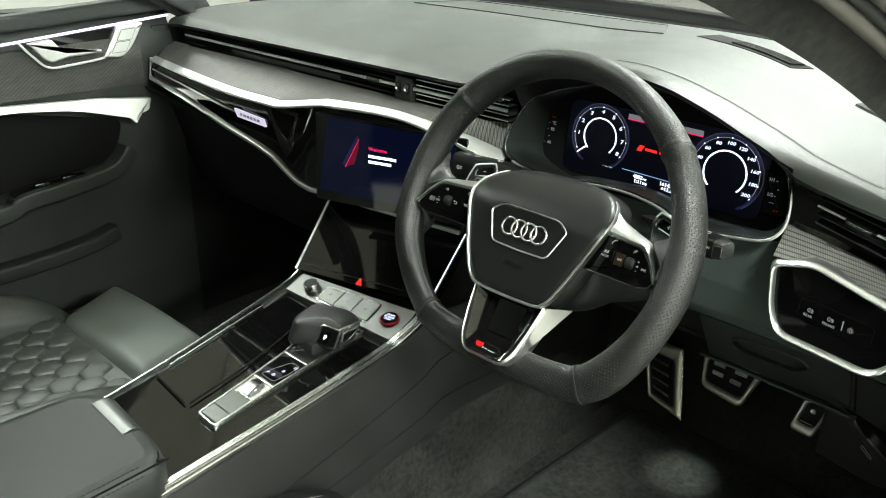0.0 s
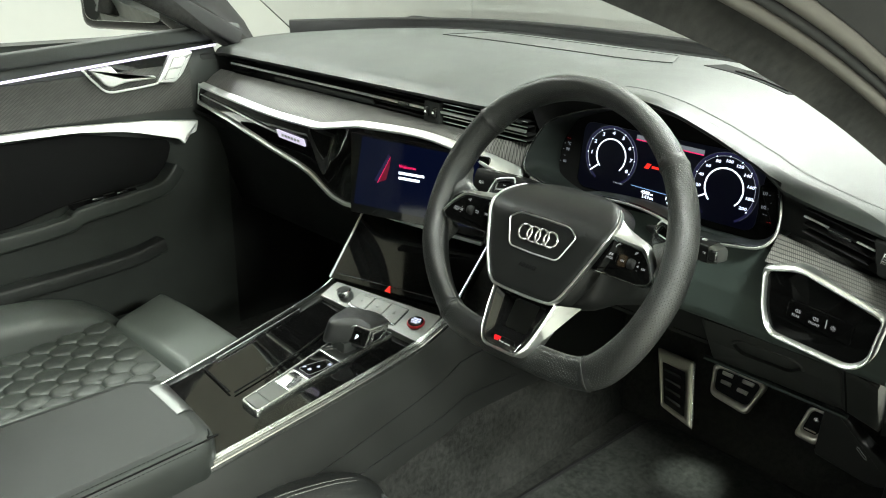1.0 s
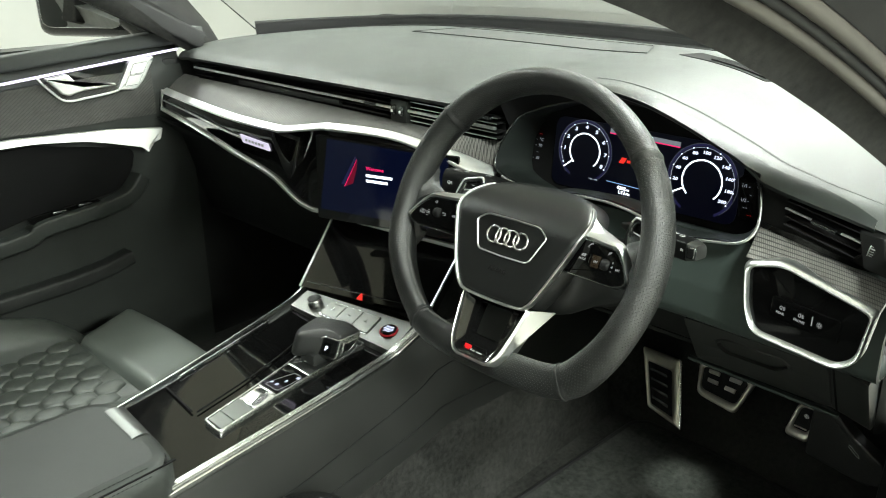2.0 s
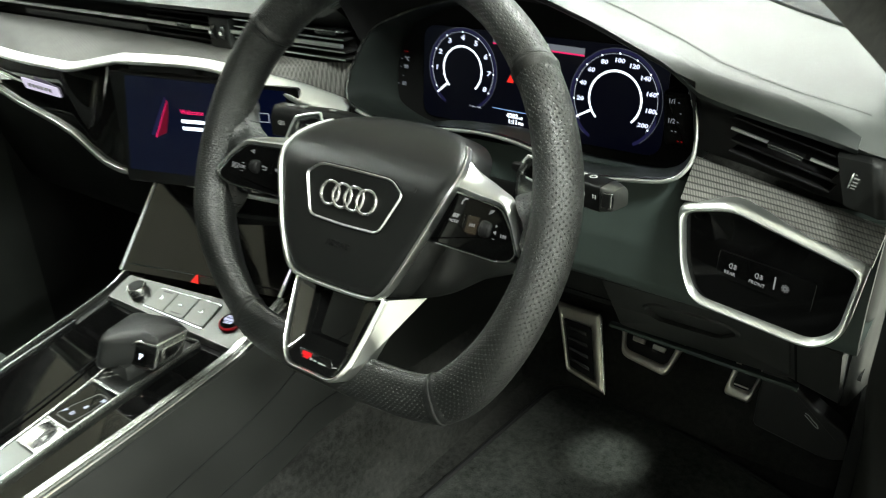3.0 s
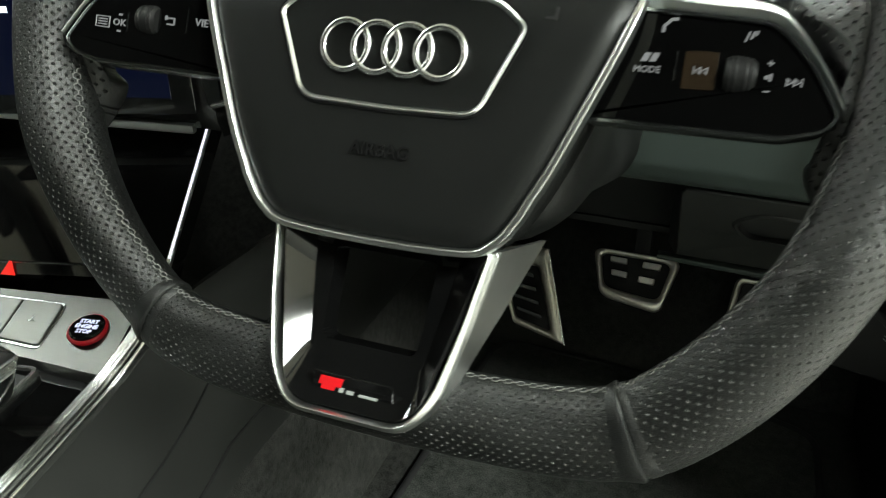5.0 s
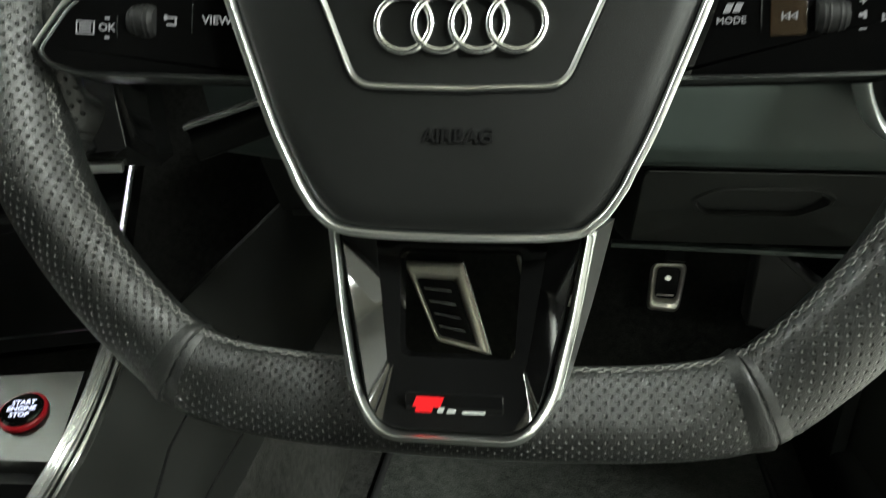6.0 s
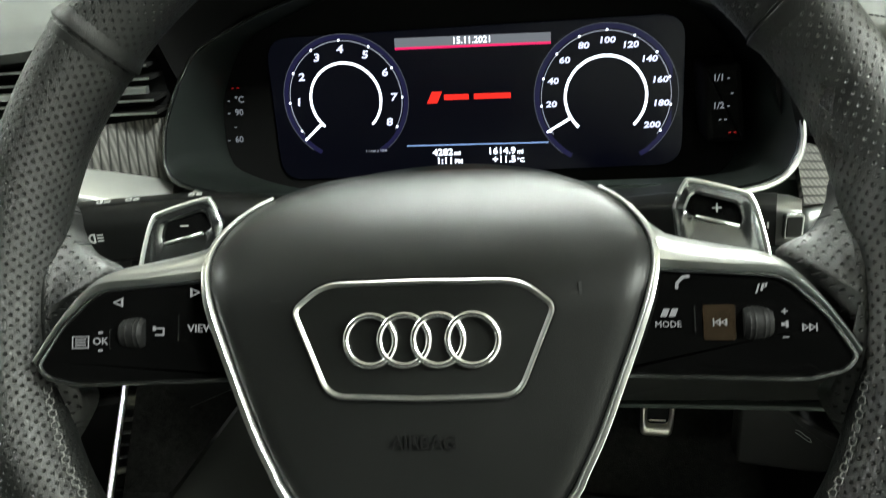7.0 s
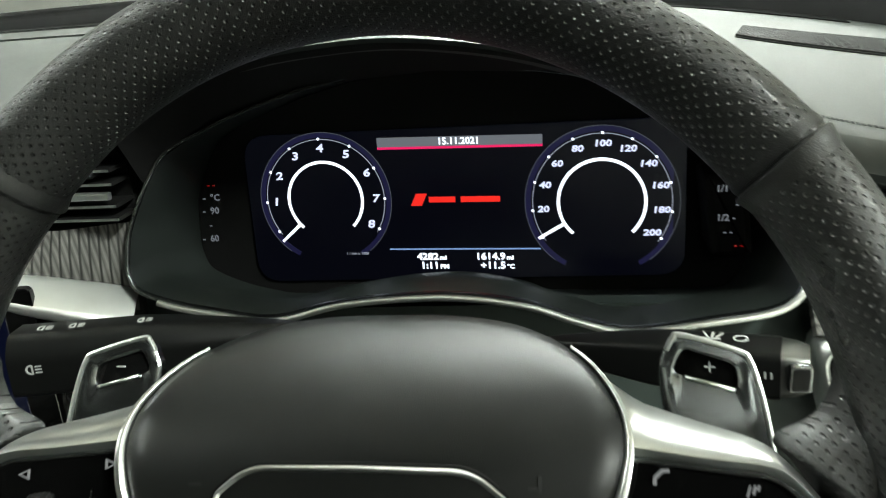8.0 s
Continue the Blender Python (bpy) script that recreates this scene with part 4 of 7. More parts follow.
def paddle(s):
    """A shift paddle: dark satin plate with a slot and a bright outer edge."""
    o = [(0.1030, 0.0545, 0.003), (0.1070, 0.0635, 0.003), (0.1125, 0.0655, 0.003), (0.1325, 0.0592, 0.004), (0.1366, 0.0550, 0.004), (0.1395, 0.0440), (0.1418, 0.0300), (0.1440, 0.0050), (0.1100, 0.0080), (0.1040, 0.0400)]
    i = [(0.1085, 0.0535), (0.1110, 0.0590), (0.1130, 0.0603), (0.1290, 0.0552), (0.1310, 0.0530), (0.1318, 0.0480), (0.1313, 0.0460), (0.1303, 0.0450), (0.1120, 0.0500), (0.1090, 0.0515)]
    oo, ii = fillet([(s * p[0], *p[1:]) for p in o], 0.003, 4), fillet([(s * p[0], p[1], 0.0015) for p in i], 0.0015, 4)
    sh = lambda x, z: 0.060 - 0.10 * (abs(x) - 0.12)
    b = B(); rim_band(b, oo, ii, 0.0, 0.0050, 0.0010, sh); pd = part("shift_paddle", b, SHADOW_CHROME, wheel, "dark satin shift paddle", True)
    b = B(); plate(b, inset(ii, -0.0005), 0.0030, 0.002, 0.0004, sh); part("paddle_insert", b, PIANO, pd, "glossy black slot", True)
    edge = spline([(s * 0.1060, 0.0600), (s * 0.1085, 0.0645), (s * 0.1120, 0.0657), (s * 0.1320, 0.0596), (s * 0.1362, 0.0560), (s * 0.1394, 0.0445), (s * 0.1418, 0.0300), (s * 0.1434, 0.0130)], 6)
    b = B(); sweep(b, [(x, sh(x, 0) + 0.0005, z) for x, z in edge], circle(0.0011, 8), up=(0, 1, 0)); part("paddle_edge", b, ALU, pd, "bright metal edge", True)
    low = [(s * 0.1125, 0.0497), (s * 0.1302, 0.0448)]
    b = B(); sweep(b, [(x, sh(x, 0) + 0.0002, z) for x, z in low], circle(0.0008, 8), up=(0, 1, 0)); part("slot_edge", b, ALU, pd, "bright metal edge", True)
    b = B(); bars(b, [(s * 0.122, 0.0535, 0.004, 0.0006)] + ([(s * 0.122, 0.0535, 0.0006, 0.004)] if s > 0 else []), 0.0026 + sh(0.122, 0), 0.0004); part("paddle_mark", b, PRINT_GREY, pd, "", True)


paddle(-1), paddle(1)

# ---- instrument cluster ----
cluster = thing("instrument_cluster", at(0, 0.24, 0.86), "black instrument cluster with two lit round dials in a metal-edged hood", "instrument cluster")
BEZ = spline([(-0.189, 0.899), (-0.182, 0.890), (-0.160, 0.8830), (-0.1345, 0.8785), (-0.098, 0.8745), (-0.056, 0.8830), (0.000, 0.8862), (0.046, 0.8812), (0.075, 0.8725), (0.103, 0.8668), (0.1454, 0.8715), (0.180, 0.8775),
              (0.194, 0.890), (0.197, 0.908), (0.190, 0.937), (0.168, 0.968), (0.125, 0.990), (0.072, 1.0025), (0.030, 1.0080), (-0.022, 1.0098), (-0.060, 1.0050), (-0.102, 0.9950), (-0.140, 0.981), (-0.166, 0.967), (-0.1855, 0.932), (-0.190, 0.910)], 5, True)
bez_y = lambda z: 0.196 + 0.30 * (z - 0.875)
b = B(); rim_band(b, BEZ, inset(BEZ, 0.0022), 0.0, 0.004, 0.0006, lambda x, z: bez_y(z))
part("bezel", b, SHADOW_CHROME, cluster, "thin satin metal rim")
# lower run of the rim again in paler metal, as its painted highlight
k0 = min(range(len(BEZ)), key=lambda i: (BEZ[i][0] + 0.17) ** 2 + (BEZ[i][1] - 0.886) ** 2)
k1 = min(range(len(BEZ)), key=lambda i: (BEZ[i][0] - 0.185) ** 2 + (BEZ[i][1] - 0.945) ** 2)
lowr = BEZ[k0:k1 + 1]
b = B(); sweep(b, [(x, bez_y(z) - 0.001, z) for x, z in lowr], circle(0.0019, 10), up=(0, 1, 0)); part("bezel_highlight", b, ALU, cluster, "bright metal rim")
IN = inset(BEZ, 0.002)
shrink = lambda k, dz=0.0: [(x * k, 0.924 + (z - 0.924) * k + dz) for x, z in IN]
deep = [(x, z if z > 0.924 else max(0.857, 0.924 + (z - 0.924) * 1.6)) for x, z in shrink(0.93)]
b = B()
skin(b, [[(x, bez_y(z) + 0.002, z) for x, z in IN], [(x, bez_y(z) + 0.020, z) for x, z in shrink(0.975, 0.001)], [(x, 0.2815 + 0.08 * (z - 0.91), z) for x, z in deep],
         [(x, 0.32, z) for x, z in deep]], True, (False, True))
part("hood_lining", b, HOOD_SATIN, cluster, "matt black funnel")
lcd_y = lambda z: 0.2758 + 0.08 * (z - 0.915)
b = B()
skin(b, [[(x, lcd_y(z) + 0.002, z) for x, z in deep], [(x, lcd_y(z) + 0.005, z) for x, z in deep]], True, (True, True))
part("display_glass", b, HOOD_BLACK, cluster, "glossy black display cover")
scr = fillet([(-0.1360, 0.8680), (0.1430, 0.8680), (0.1430, 0.9660), (-0.1360, 0.9660)], 0.016, 5)
b = B(); plate(b, scr, 0.0, 0.0012, 0.0002, lambda x, z: lcd_y(z))
screen = part("lit_screen", b, LCD, cluster, "lit blue-black screen")
G = [(-0.0842, 0.9213), (0.0925, 0.9175)]


def on_screen(name, bm, mat, lift=0.0004):
    for v in bm.verts:
        v.co.y += lcd_y(v.co.z) - lift
        v.co.z -= 0.019 * (v.co.x - 0.004)
    return part(name, bm, mat, screen, "", smooth=20)


def dial(c, labels, start, step, needle, k, size):
    """A lit dial: ring, numerals, ticks and edge, all scaled by k."""
    b = B(); arc_strip(b, c, 0.0414 * k, 0.0418 * k, 232, -52, 0, 60); on_screen("dial_edge", b, GLOW_DIM)
    b = B(); arc_strip(b, c, 0.0385 * k, 0.0414 * k, 240, -60, 0, 60); on_screen("dial_halo", b, GLOW_NAVY, 0.0002)
    b = B(); arc_strip(b, c, 0.0372 * k, 0.0376 * k, start + 4, start - step * (len(labels) - 1) - 4, 0, 60); on_screen("tick_ring", b, GLOW_GREY)
    b = B(); arc_strip(b, c, 0.0226 * k, 0.0243 * k, 228, -46, 0, 60); on_screen("inner_ring", b, GLOW_WHITE)
    b = B()
    for i in range(len(labels)):
        a = radians(start - step * i)
        lathe(b, [(0.0009, -0.0001), (0.0009, 0.0001)], Matrix.Translation((c[0] + math.cos(a) * 0.0377 * k, 0, c[1] + math.sin(a) * 0.0377 * k)) @ pose(0, 0, 0, 90), 8)
    on_screen("ticks", b, GLOW_WHITE, 0.0006)
    for i, s in enumerate(labels):
        if s:
            a = radians(start - step * i)
            b = B(); words(b, s, size * 0.93, 0, 0, 0, shear=0.10, bold=0.00020); b.transform(Matrix.Translation((c[0] + 0.0319 * k * math.cos(a), 0, c[1] + 0.0319 * k * math.sin(a))) @ Matrix.Diagonal((1.22, 1, 0.92, 1)))
            on_screen("numeral", b, GLOW_NUMERAL)
    a = radians(needle)
    ca, sa = math.cos(a), math.sin(a)
    p = [(c[0] + ca * r * k + t * sa, c[1] + sa * r * k - t * ca) for r, t in ((0.0225, 0.0010), (0.0400, 0.0008), (0.0400, -0.0008), (0.0225, -0.0010))]
    b = B(); skin(b, [[(x, -0.0003, z) for x, z in p], [(x, 0, z) for x, z in p]], True, (True, True)); on_screen("needle", b, GLOW_WHITE, 0.0007)


dial(G[0], ["", "1", "2", "3", "4", "5", "6", "7", "8"], 212, 30.2, 221, 1.05, 0.0082)
dial(G[1], ["", "20", "40", "60", "80", "100", "120", "140", "160", "180", "200"], 211, 24.4, 210, 1.14, 0.0064)
b = B(); words(b, "1 / min x 1000", 0.0026, -0.0660, 0, 0.8850); on_screen("small_print", b, GLOW_GREY)
b = B(); bars(b, [(0.0050, 0.9575, 0.1040, 0.0060)], 0); on_screen("top_band", b, GLOW_SIDE, 0.0003)
b = B(); bars(b, [(0.0050, 0.9538, 0.1040, 0.0015)], 0); on_screen("red_line", b, GLOW_PINK, 0.0004)
b = B(); words(b, "15.11.2021", 0.0060, 0.0050, 0, 0.9575, bold=0.0001); on_screen("date", b, GLOW_WHITE, 0.0006)
b = B(); bars(b, [(0.0050, 0.8878, 0.0980, 0.0008)], 0); on_screen("rule", b, GLOW_BLUE, 0.0004)
for s, unit, x, z in (("4282", "mi", -0.0120, 0.8826), ("1:11", "PM", -0.0120, 0.8766), ("1614.9", "mi", 0.0315, 0.8826), ("+11.5", "\u00b0C", 0.0315, 0.8766)):
    b = B(); words(b, s, 0.0062, 0, 0, 0, align="RIGHT", bold=0.00016); words(b, unit, 0.0040, 0.0006, 0, -0.0007, align="LEFT", bold=0.00012)
    b.transform(Matrix.Translation((x, 0, z)) @ Matrix.Diagonal((1.15, 1, 1, 1))); on_screen("reading", b, GLOW_WHITE)
b = B(); bars(b, [(-0.0225, 0.9205, 0.0072, 0.0078)], 0, skew=0.5); on_screen("logo_block", b, GLOW_RED)
b = B(); bars(b, [(-0.0075, 0.9205, 0.0170, 0.0036), (0.0170, 0.9205, 0.0250, 0.0036)], 0); on_screen("logo_bar", b, GLOW_RED)
# small side gauges
SIDE = [(-0.1625, 0.9350, "- -", GLOW_DARKRED), (-0.1635, 0.9262, "-  \u00b0C", GLOW_SIDE), (-0.1650, 0.9174, "-  90", GLOW_SIDE), (-0.1664, 0.9077, "-", GLOW_SIDE), (-0.1678, 0.8983, "-  60", GLOW_SIDE),
        (0.1600, 0.9300, "1/1 -", GLOW_SIDE), (0.1670, 0.9205, "-", GLOW_SIDE), (0.1610, 0.9125, "1/2 -", GLOW_SIDE), (0.1625, 0.9040, "- -", GLOW_SIDE), (0.1690, 0.8955, "- -", GLOW_DARKRED)]
# the fuel gauge stands on a small black panel that comes forward beside the screen
panel_ = fillet([(0.1480, 0.9380), (0.1720, 0.9380), (0.1780, 0.8880), (0.1540, 0.8880)], 0.004, 4)
b = B(); plate(b, panel_, 0.2485, 0.030, 0.004); part("gauge_panel", b, HOOD_BLACK, cluster, "matt black side panel", smooth=50)
for x, z, s, mat in SIDE:
    b = B(); words(b, s, 0.0062 if x < 0 else 0.0056, x, 0.0, z, bold=0.0001)
    for v in b.verts:
        v.co.y += lcd_y(v.co.z) + 0.0014 if x < 0 else 0.2478
    part("side_gauge_mark", b, mat, cluster, "", smooth=20)

# ---- dashboard ----
dash = thing("dashboard", at(MID, 0.30, 0.80), "full-width dark dashboard with leather top, carbon trim and satin metal strip", "dashboard")
X0, X1 = -1.085, 0.340
LIP = [(-1.085, 0.215, 0.968), (-1.02, 0.197, 0.978), (-0.60, 0.190, 0.983), (-0.25, 0.188, 0.986), (-0.19, 0.190, 0.997), (-0.14, 0.192, 1.012), (-0.08, 0.196, 1.024), (-0.02, 0.198, 1.028), (0.04, 0.198, 1.020),
       (0.10, 0.196, 1.001), (0.15, 0.193, 0.981), (0.20, 0.190, 0.963), (0.25, 0.187, 0.953), (0.30, 0.187, 0.945), (0.34, 0.190, 0.934)]


def lip(x):
    return lerp_table(x, LIP)


def smooth_lip(x):
    a = [lip(x + d) for d in (-0.02, -0.01, 0, 0.01, 0.02)]
    return sum(p[0] for p in a) / 5, sum(p[1] for p in a) / 5


def pad_top(u, v):
    x = X0 + (X1 - X0) * u
    y0, z0 = smooth_lip(x)
    y1, z1 = wind_y(x) + 0.02, 1.028 - 0.035 * min(1.0, abs(x - MID) / 0.72) ** 3
    w = 1 - (1 - v) ** 1.7
    z = z0 + (z1 - z0) * (w * 0.75 + v * 0.25) + 0.010 * math.sin(math.pi * v) * (1 - v)
    y = y0 + (y1 - y0) * v
    # rounded lip
    r = max(0.0, 1 - v / 0.05)
    hood = max(0.0, min(1.0, (0.20 - abs(x)) / 0.03))
    z -= (0.008 - 0.006 * hood) * r ** 2 - 0.003 * hood * max(0.0, 1 - v / 0.3)
    return (x, y - 0.0 * r, z)


b = B(); sheet(b, pad_top, 110, 40, (0, 0.006, -0.006)); part("top_pad", b, PAD_LEATHER, dash, "grained dark leather top", smooth=70)
# point on the pad above plan place (x, y)
def on_pad(x, y, lift=0.0):
    u = (x - X0) / (X1 - X0)
    y0, y1 = smooth_lip(x)[0], wind_y(x) + 0.02
    p = Vector(pad_top(u, (y - y0) / (y1 - y0)))
    p.z += lift
    return p


# dark strip for shade on the leather's edge, above cluster and driver's vent
def brow(u, v):
    x = -0.188 + 0.505 * u
    y0 = smooth_lip(x)[0]
    return on_pad(x, y0 - 0.001 + 0.019 * min(1.0, 4 * u + 0.3, 6 * (1 - u) + 0.3) * v, 0.0010)
b = B(); sheet(b, brow, 60, 6, (0, 0.002, -0.004)); part("hood_brow", b, HOOD_SATIN, dash, "black front edge of the hood", smooth=60)
# double stitched seam along the hood's edge
SEAM = spline([(-0.060, 0.256), (-0.015, 0.250), (0.020, 0.246), (0.062, 0.243), (0.120, 0.240), (0.173, 0.234), (0.215, 0.226), (0.272, 0.216), (0.318, 0.214)], 10)
b = B()
L = [on_pad(x, y, 0.0003) for x, y in SEAM]
for p, q in zip(L, L[1:]):
    side_ = Vector((-(q - p).y, (q - p).x, 0)).normalized() * 0.0014
    for k in range(2):
        for d in (-1, 1):
            sweep(b, [p.lerp(q, k / 2 + 0.04) + side_ * d, p.lerp(q, k / 2 + 0.38) + side_ * d], circle(0.00032, 4))
part("pad_stitching", b, DARK_THREAD, dash, "fine dark stitches")


def pad_patch(name, quad, lift, mat, label, nu=24, nv=6, r=0.06):
    """A panel laid on the pad between four plan corners."""
    Q = [Vector(p) for p in quad]
    g = lambda u, v: Q[0].lerp(Q[1], u).lerp(Q[3].lerp(Q[2], u), v)
    b = B(); sheet(b, lambda u, v: on_pad(*g(u, v), lift), nu, nv, (0, 0, -0.004)); return part(name, b, mat, dash, label, smooth=60), g


# speaker cover along the middle of the glass, with its outline
cover, g = pad_patch("speaker_cover", [(-0.700, 0.545), (-0.150, 0.545), (-0.190, 0.640), (-0.640, 0.640)], 0.0008, PAD_PLASTIC, "grey plastic cover set into the leather", 40, 8)
for e0, e1 in (((0, 0), (1, 0)), ((1, 0), (1, 1)), ((0, 0), (0, 1)), ((0, 1), (1, 1))):
    b = B(); sweep(b, [on_pad(*g(e0[0] + (e1[0] - e0[0]) * i / 20, e0[1] + (e1[1] - e0[1]) * i / 20), 0.0012) for i in range(21)], rect(0.0007, 0.0006)); part("cover_joint", b, SOFT_PLASTIC, dash)
# demister recess near the driver's pillar
_, g = pad_patch("demister_recess", [(-0.100, 0.560), (0.085, 0.452), (0.105, 0.485), (-0.085, 0.610)], 0.0010, HOOD_BLACK, "dark recess for the demister", 20, 6)
for k in range(5):
    b = B(); sweep(b, [on_pad(*g(0.35 + 0.6 * i / 12, 0.25 + 0.13 * k), 0.0022) for i in range(13)], rect(0.0016, 0.0012)); part("demister_slat", b, HOOD_BLACK, dash)
# loudspeaker grille at the end of the pad
grille, g = pad_patch("speaker_grille", [(0.190, 0.385), (0.292, 0.330), (0.300, 0.372), (0.205, 0.430)], 0.0010, SOFT_PLASTIC, "ribbed loudspeaker grille", 12, 8)
for k in range(16):
    b = B(); sweep(b, [on_pad(*g(i / 8, 0.04 + 0.92 * k / 15), 0.0016) for i in range(9)], rect(0.0007, 0.0007)); part("grille_rib", b, DARK_PLASTIC, dash)
# dark run along the foot of the glass
b = B(); sheet(b, lambda u, v: on_pad(MID - 0.66 + 1.32 * u, wind_y(MID - 0.66 + 1.32 * u) - 0.035 + 0.05 * v, 0.0010), 50, 4, (0, 0, -0.004)); part("demister_channel", b, HOOD_BLACK, dash, "black channel below the glass", smooth=60)
# face under the lip: the dark recess that holds the vents
def recess(u, v, a=X0, c=-0.186):
    x = a + (c - a) * u
    y0, z0 = smooth_lip(x)
    zb = min(0.926, z0 - 0.012) if x < 0.19 else lerp_table(x, [(0.19, 0.900), (0.24, 0.893), (0.34, 0.870)])[0]
    z = (z0 - 0.008) + (zb - z0 + 0.008) * v
    y = y0 + 0.004 + 0.030 * math.sin(min(1, v * 2.0) * math.pi / 2)
    return (x, y, z)


b = B(); sheet(b, recess, 90, 10, (0, 0.02, 0)); sheet(b, lambda u, v: recess(u, v, 0.186, X1), 20, 10, (0, 0.02, 0)); part("vent_recess", b, VENT_PLASTIC, dash, "matt black recess below the leather")
# dark inner face of the hood above the cluster
def hood_face(u, v):
    x = -0.176 + 0.372 * u
    y0, z0 = smooth_lip(x)
    zb, yb = lerp_table(x, [(-0.192, 0.915, 0.204), (-0.186, 0.935, 0.212), (-0.168, 0.963, 0.222), (-0.13, 0.985, 0.228), (-0.08, 1.0, 0.233), (0.0, 1.005, 0.235), (0.08, 1.0, 0.233), (0.128, 0.990, 0.230), (0.168, 0.968, 0.224), (0.190, 0.935, 0.214), (0.196, 0.90, 0.203)])
    zb = min(zb + 0.003, z0 - 0.006)
    return (x, y0 - 0.0015 + (yb - y0 + 0.0035) * v, (z0 - 0.0005) + (zb - z0 + 0.0005) * v)


b = B(); sheet(b, hood_face, 50, 8, (0, 0.003, -0.002)); part("hood_face", b, HOOD_BLACK, dash, "matt black inside of the hood", smooth=60)
# thin metal bar across the vents on the passenger's side
b = B(); sweep(b, [(x, 0.203 + (0.02 if x < -1.02 else 0), 0.9505) for x in (-1.0, -0.8, -0.6, -0.4, -0.188)], rect(0.0022, 0.0022, 0.001)); part("vent_bar", b, ALU, dash, "thin satin metal bar")
b = B(); sweep(b, [(x, 0.208, 0.9395) for x in (-0.84, -0.7, -0.535)], rect(0.004, 0.0045, 0.001)); part("vent_sill", b, SOFT_PLASTIC, dash)


def slats(x0, x1, zs, y0, tilt, tab=None):
    for z in zs:
        b = B(); sweep(b, [(x0, y0 + tilt * 0, z), (x1, y0 + tilt, z)], rect(0.010, 0.0011, 0.0008)); part("vent_slat", b, VENT_PLASTIC, dash)
        if x0 == -0.360:
            b = B(); sweep(b, [(x0, y0 - 0.0102, z), (x1, y0 - 0.0102, z)], rect(0.0005, 0.0007)); part("slat_edge", b, ALU, dash, "thin metal edge of a slat")
    if tab:
        b = B(); box(b, tab, (0.030, 0.012, 0.0060), 0.002); part("vent_tab", b, SHADOW_CHROME, dash)


slats(-0.530, -0.405, (0.936, 0.944, 0.957, 0.965), 0.214, 0.0, (-0.452, 0.206, 0.9505))
slats(-0.360, -0.186, (0.936, 0.944, 0.957, 0.965), 0.214, 0.0, (-0.210, 0.206, 0.9640))
slats(-1.005, -0.940, (0.936, 0.944, 0.957, 0.965), 0.216, 0.0, (-0.985, 0.208, 0.9505))
# thumb wheels between the middle vents
b = B(); box(b, (-0.382, 0.208, 0.948), (0.036, 0.02, 0.036), 0.003); part("vent_divider", b, SOFT_PLASTIC, dash)
for x in (-0.390, -0.372):
    b = B(); lathe(b, [(0.0085, -0.0035), (0.0095, -0.002), (0.0095, 0.002), (0.0085, 0.0035)], Matrix.Translation((x, 0.2010, 0.949)) @ pose(0, 0, 0, 0, 90, 0), 18); part("vent_wheel", b, SHADOW_CHROME, dash)
    b = B(); bars(b, [(x, 0.949, 0.004, 0.0035)], 0.1910); part("vent_wheel_mark", b, PRINT, dash)

# metal strip: upper edge of the lacquered panel, from the passenger's door to the cluster
STRIP = [(-1.060, 0.162, 0.900), (-0.90, 0.135, 0.9015), (-0.72, 0.113, 0.9015), (-0.60, 0.110, 0.9030), (-0.560, 0.110, 0.9055), (-0.470, 0.110, 0.9240), (-0.440, 0.113, 0.9275), (-0.347, 0.150, 0.9235), (-0.262, 0.176, 0.9060), (-0.235, 0.186, 0.8975), (-0.188, 0.206, 0.8800)]
STRIP_S = spline(STRIP, 6)
b = B(); sweep(b, [(p.x, p.y - 0.002, p.z + 0.0010) for p in STRIP_S], fillet([(-0.0068, 0.0010), (-0.0030, -0.0045), (0.0060, -0.0065), (0.0075, -0.0045), (0.0068, -0.0022), (-0.0045, 0.0046), (-0.0068, 0.0042)], 0.0012, 3), taper=lambda t: 1 + 1.1 * max(0.0, (t - 0.72) / 0.28) * min(1.0, (1 - t) / 0.03 + 0.3)); part("metal_strip", b, STRIP_ALU, dash, "satin aluminium strip")
LOWER = [(-1.055, 0.150, 0.8640), (-0.90, 0.132, 0.8540), (-0.729, 0.112, 0.8350), (-0.63, 0.107, 0.8230), (-0.590, 0.106, 0.8140), (-0.530, 0.106, 0.7870), (-0.500, 0.108, 0.7810), (-0.348, 0.150, 0.7710), (-0.240, 0.180, 0.7640)]
# lacquered panel
def along(rows, u, x0=None, x1=None):
    x = (x0 if x0 is not None else rows[0][0]) + ((x1 if x1 is not None else rows[-1][0]) - (x0 if x0 is not None else rows[0][0])) * u
    y, z = lerp_table(x, rows)
    return Vector((x, y, z))


def gloss(u, v):
    t = along(STRIP, u, -1.058, -0.215) + Vector((0, -0.003, -0.003))
    l = along(LOWER, u, -1.052, -0.215) + Vector((0, -0.001, 0))
    p = t.lerp(l, v)
    p.y -= 0.004 * math.sin(math.pi * v)
    # the crease beside the screen: two facets that meet in a valley
    k = max(0.0, 1 - v / 0.92)
    d = p.x + 0.556 - 0.012 * v
    p.y += k ** 1.3 * (0.034 * max(0.0, 1 - abs(d) / (0.016 + 0.055 * k)) if d > 0 else 0.034 * max(0.0, 1 + d / (0.010 + 0.030 * k)))
    return p


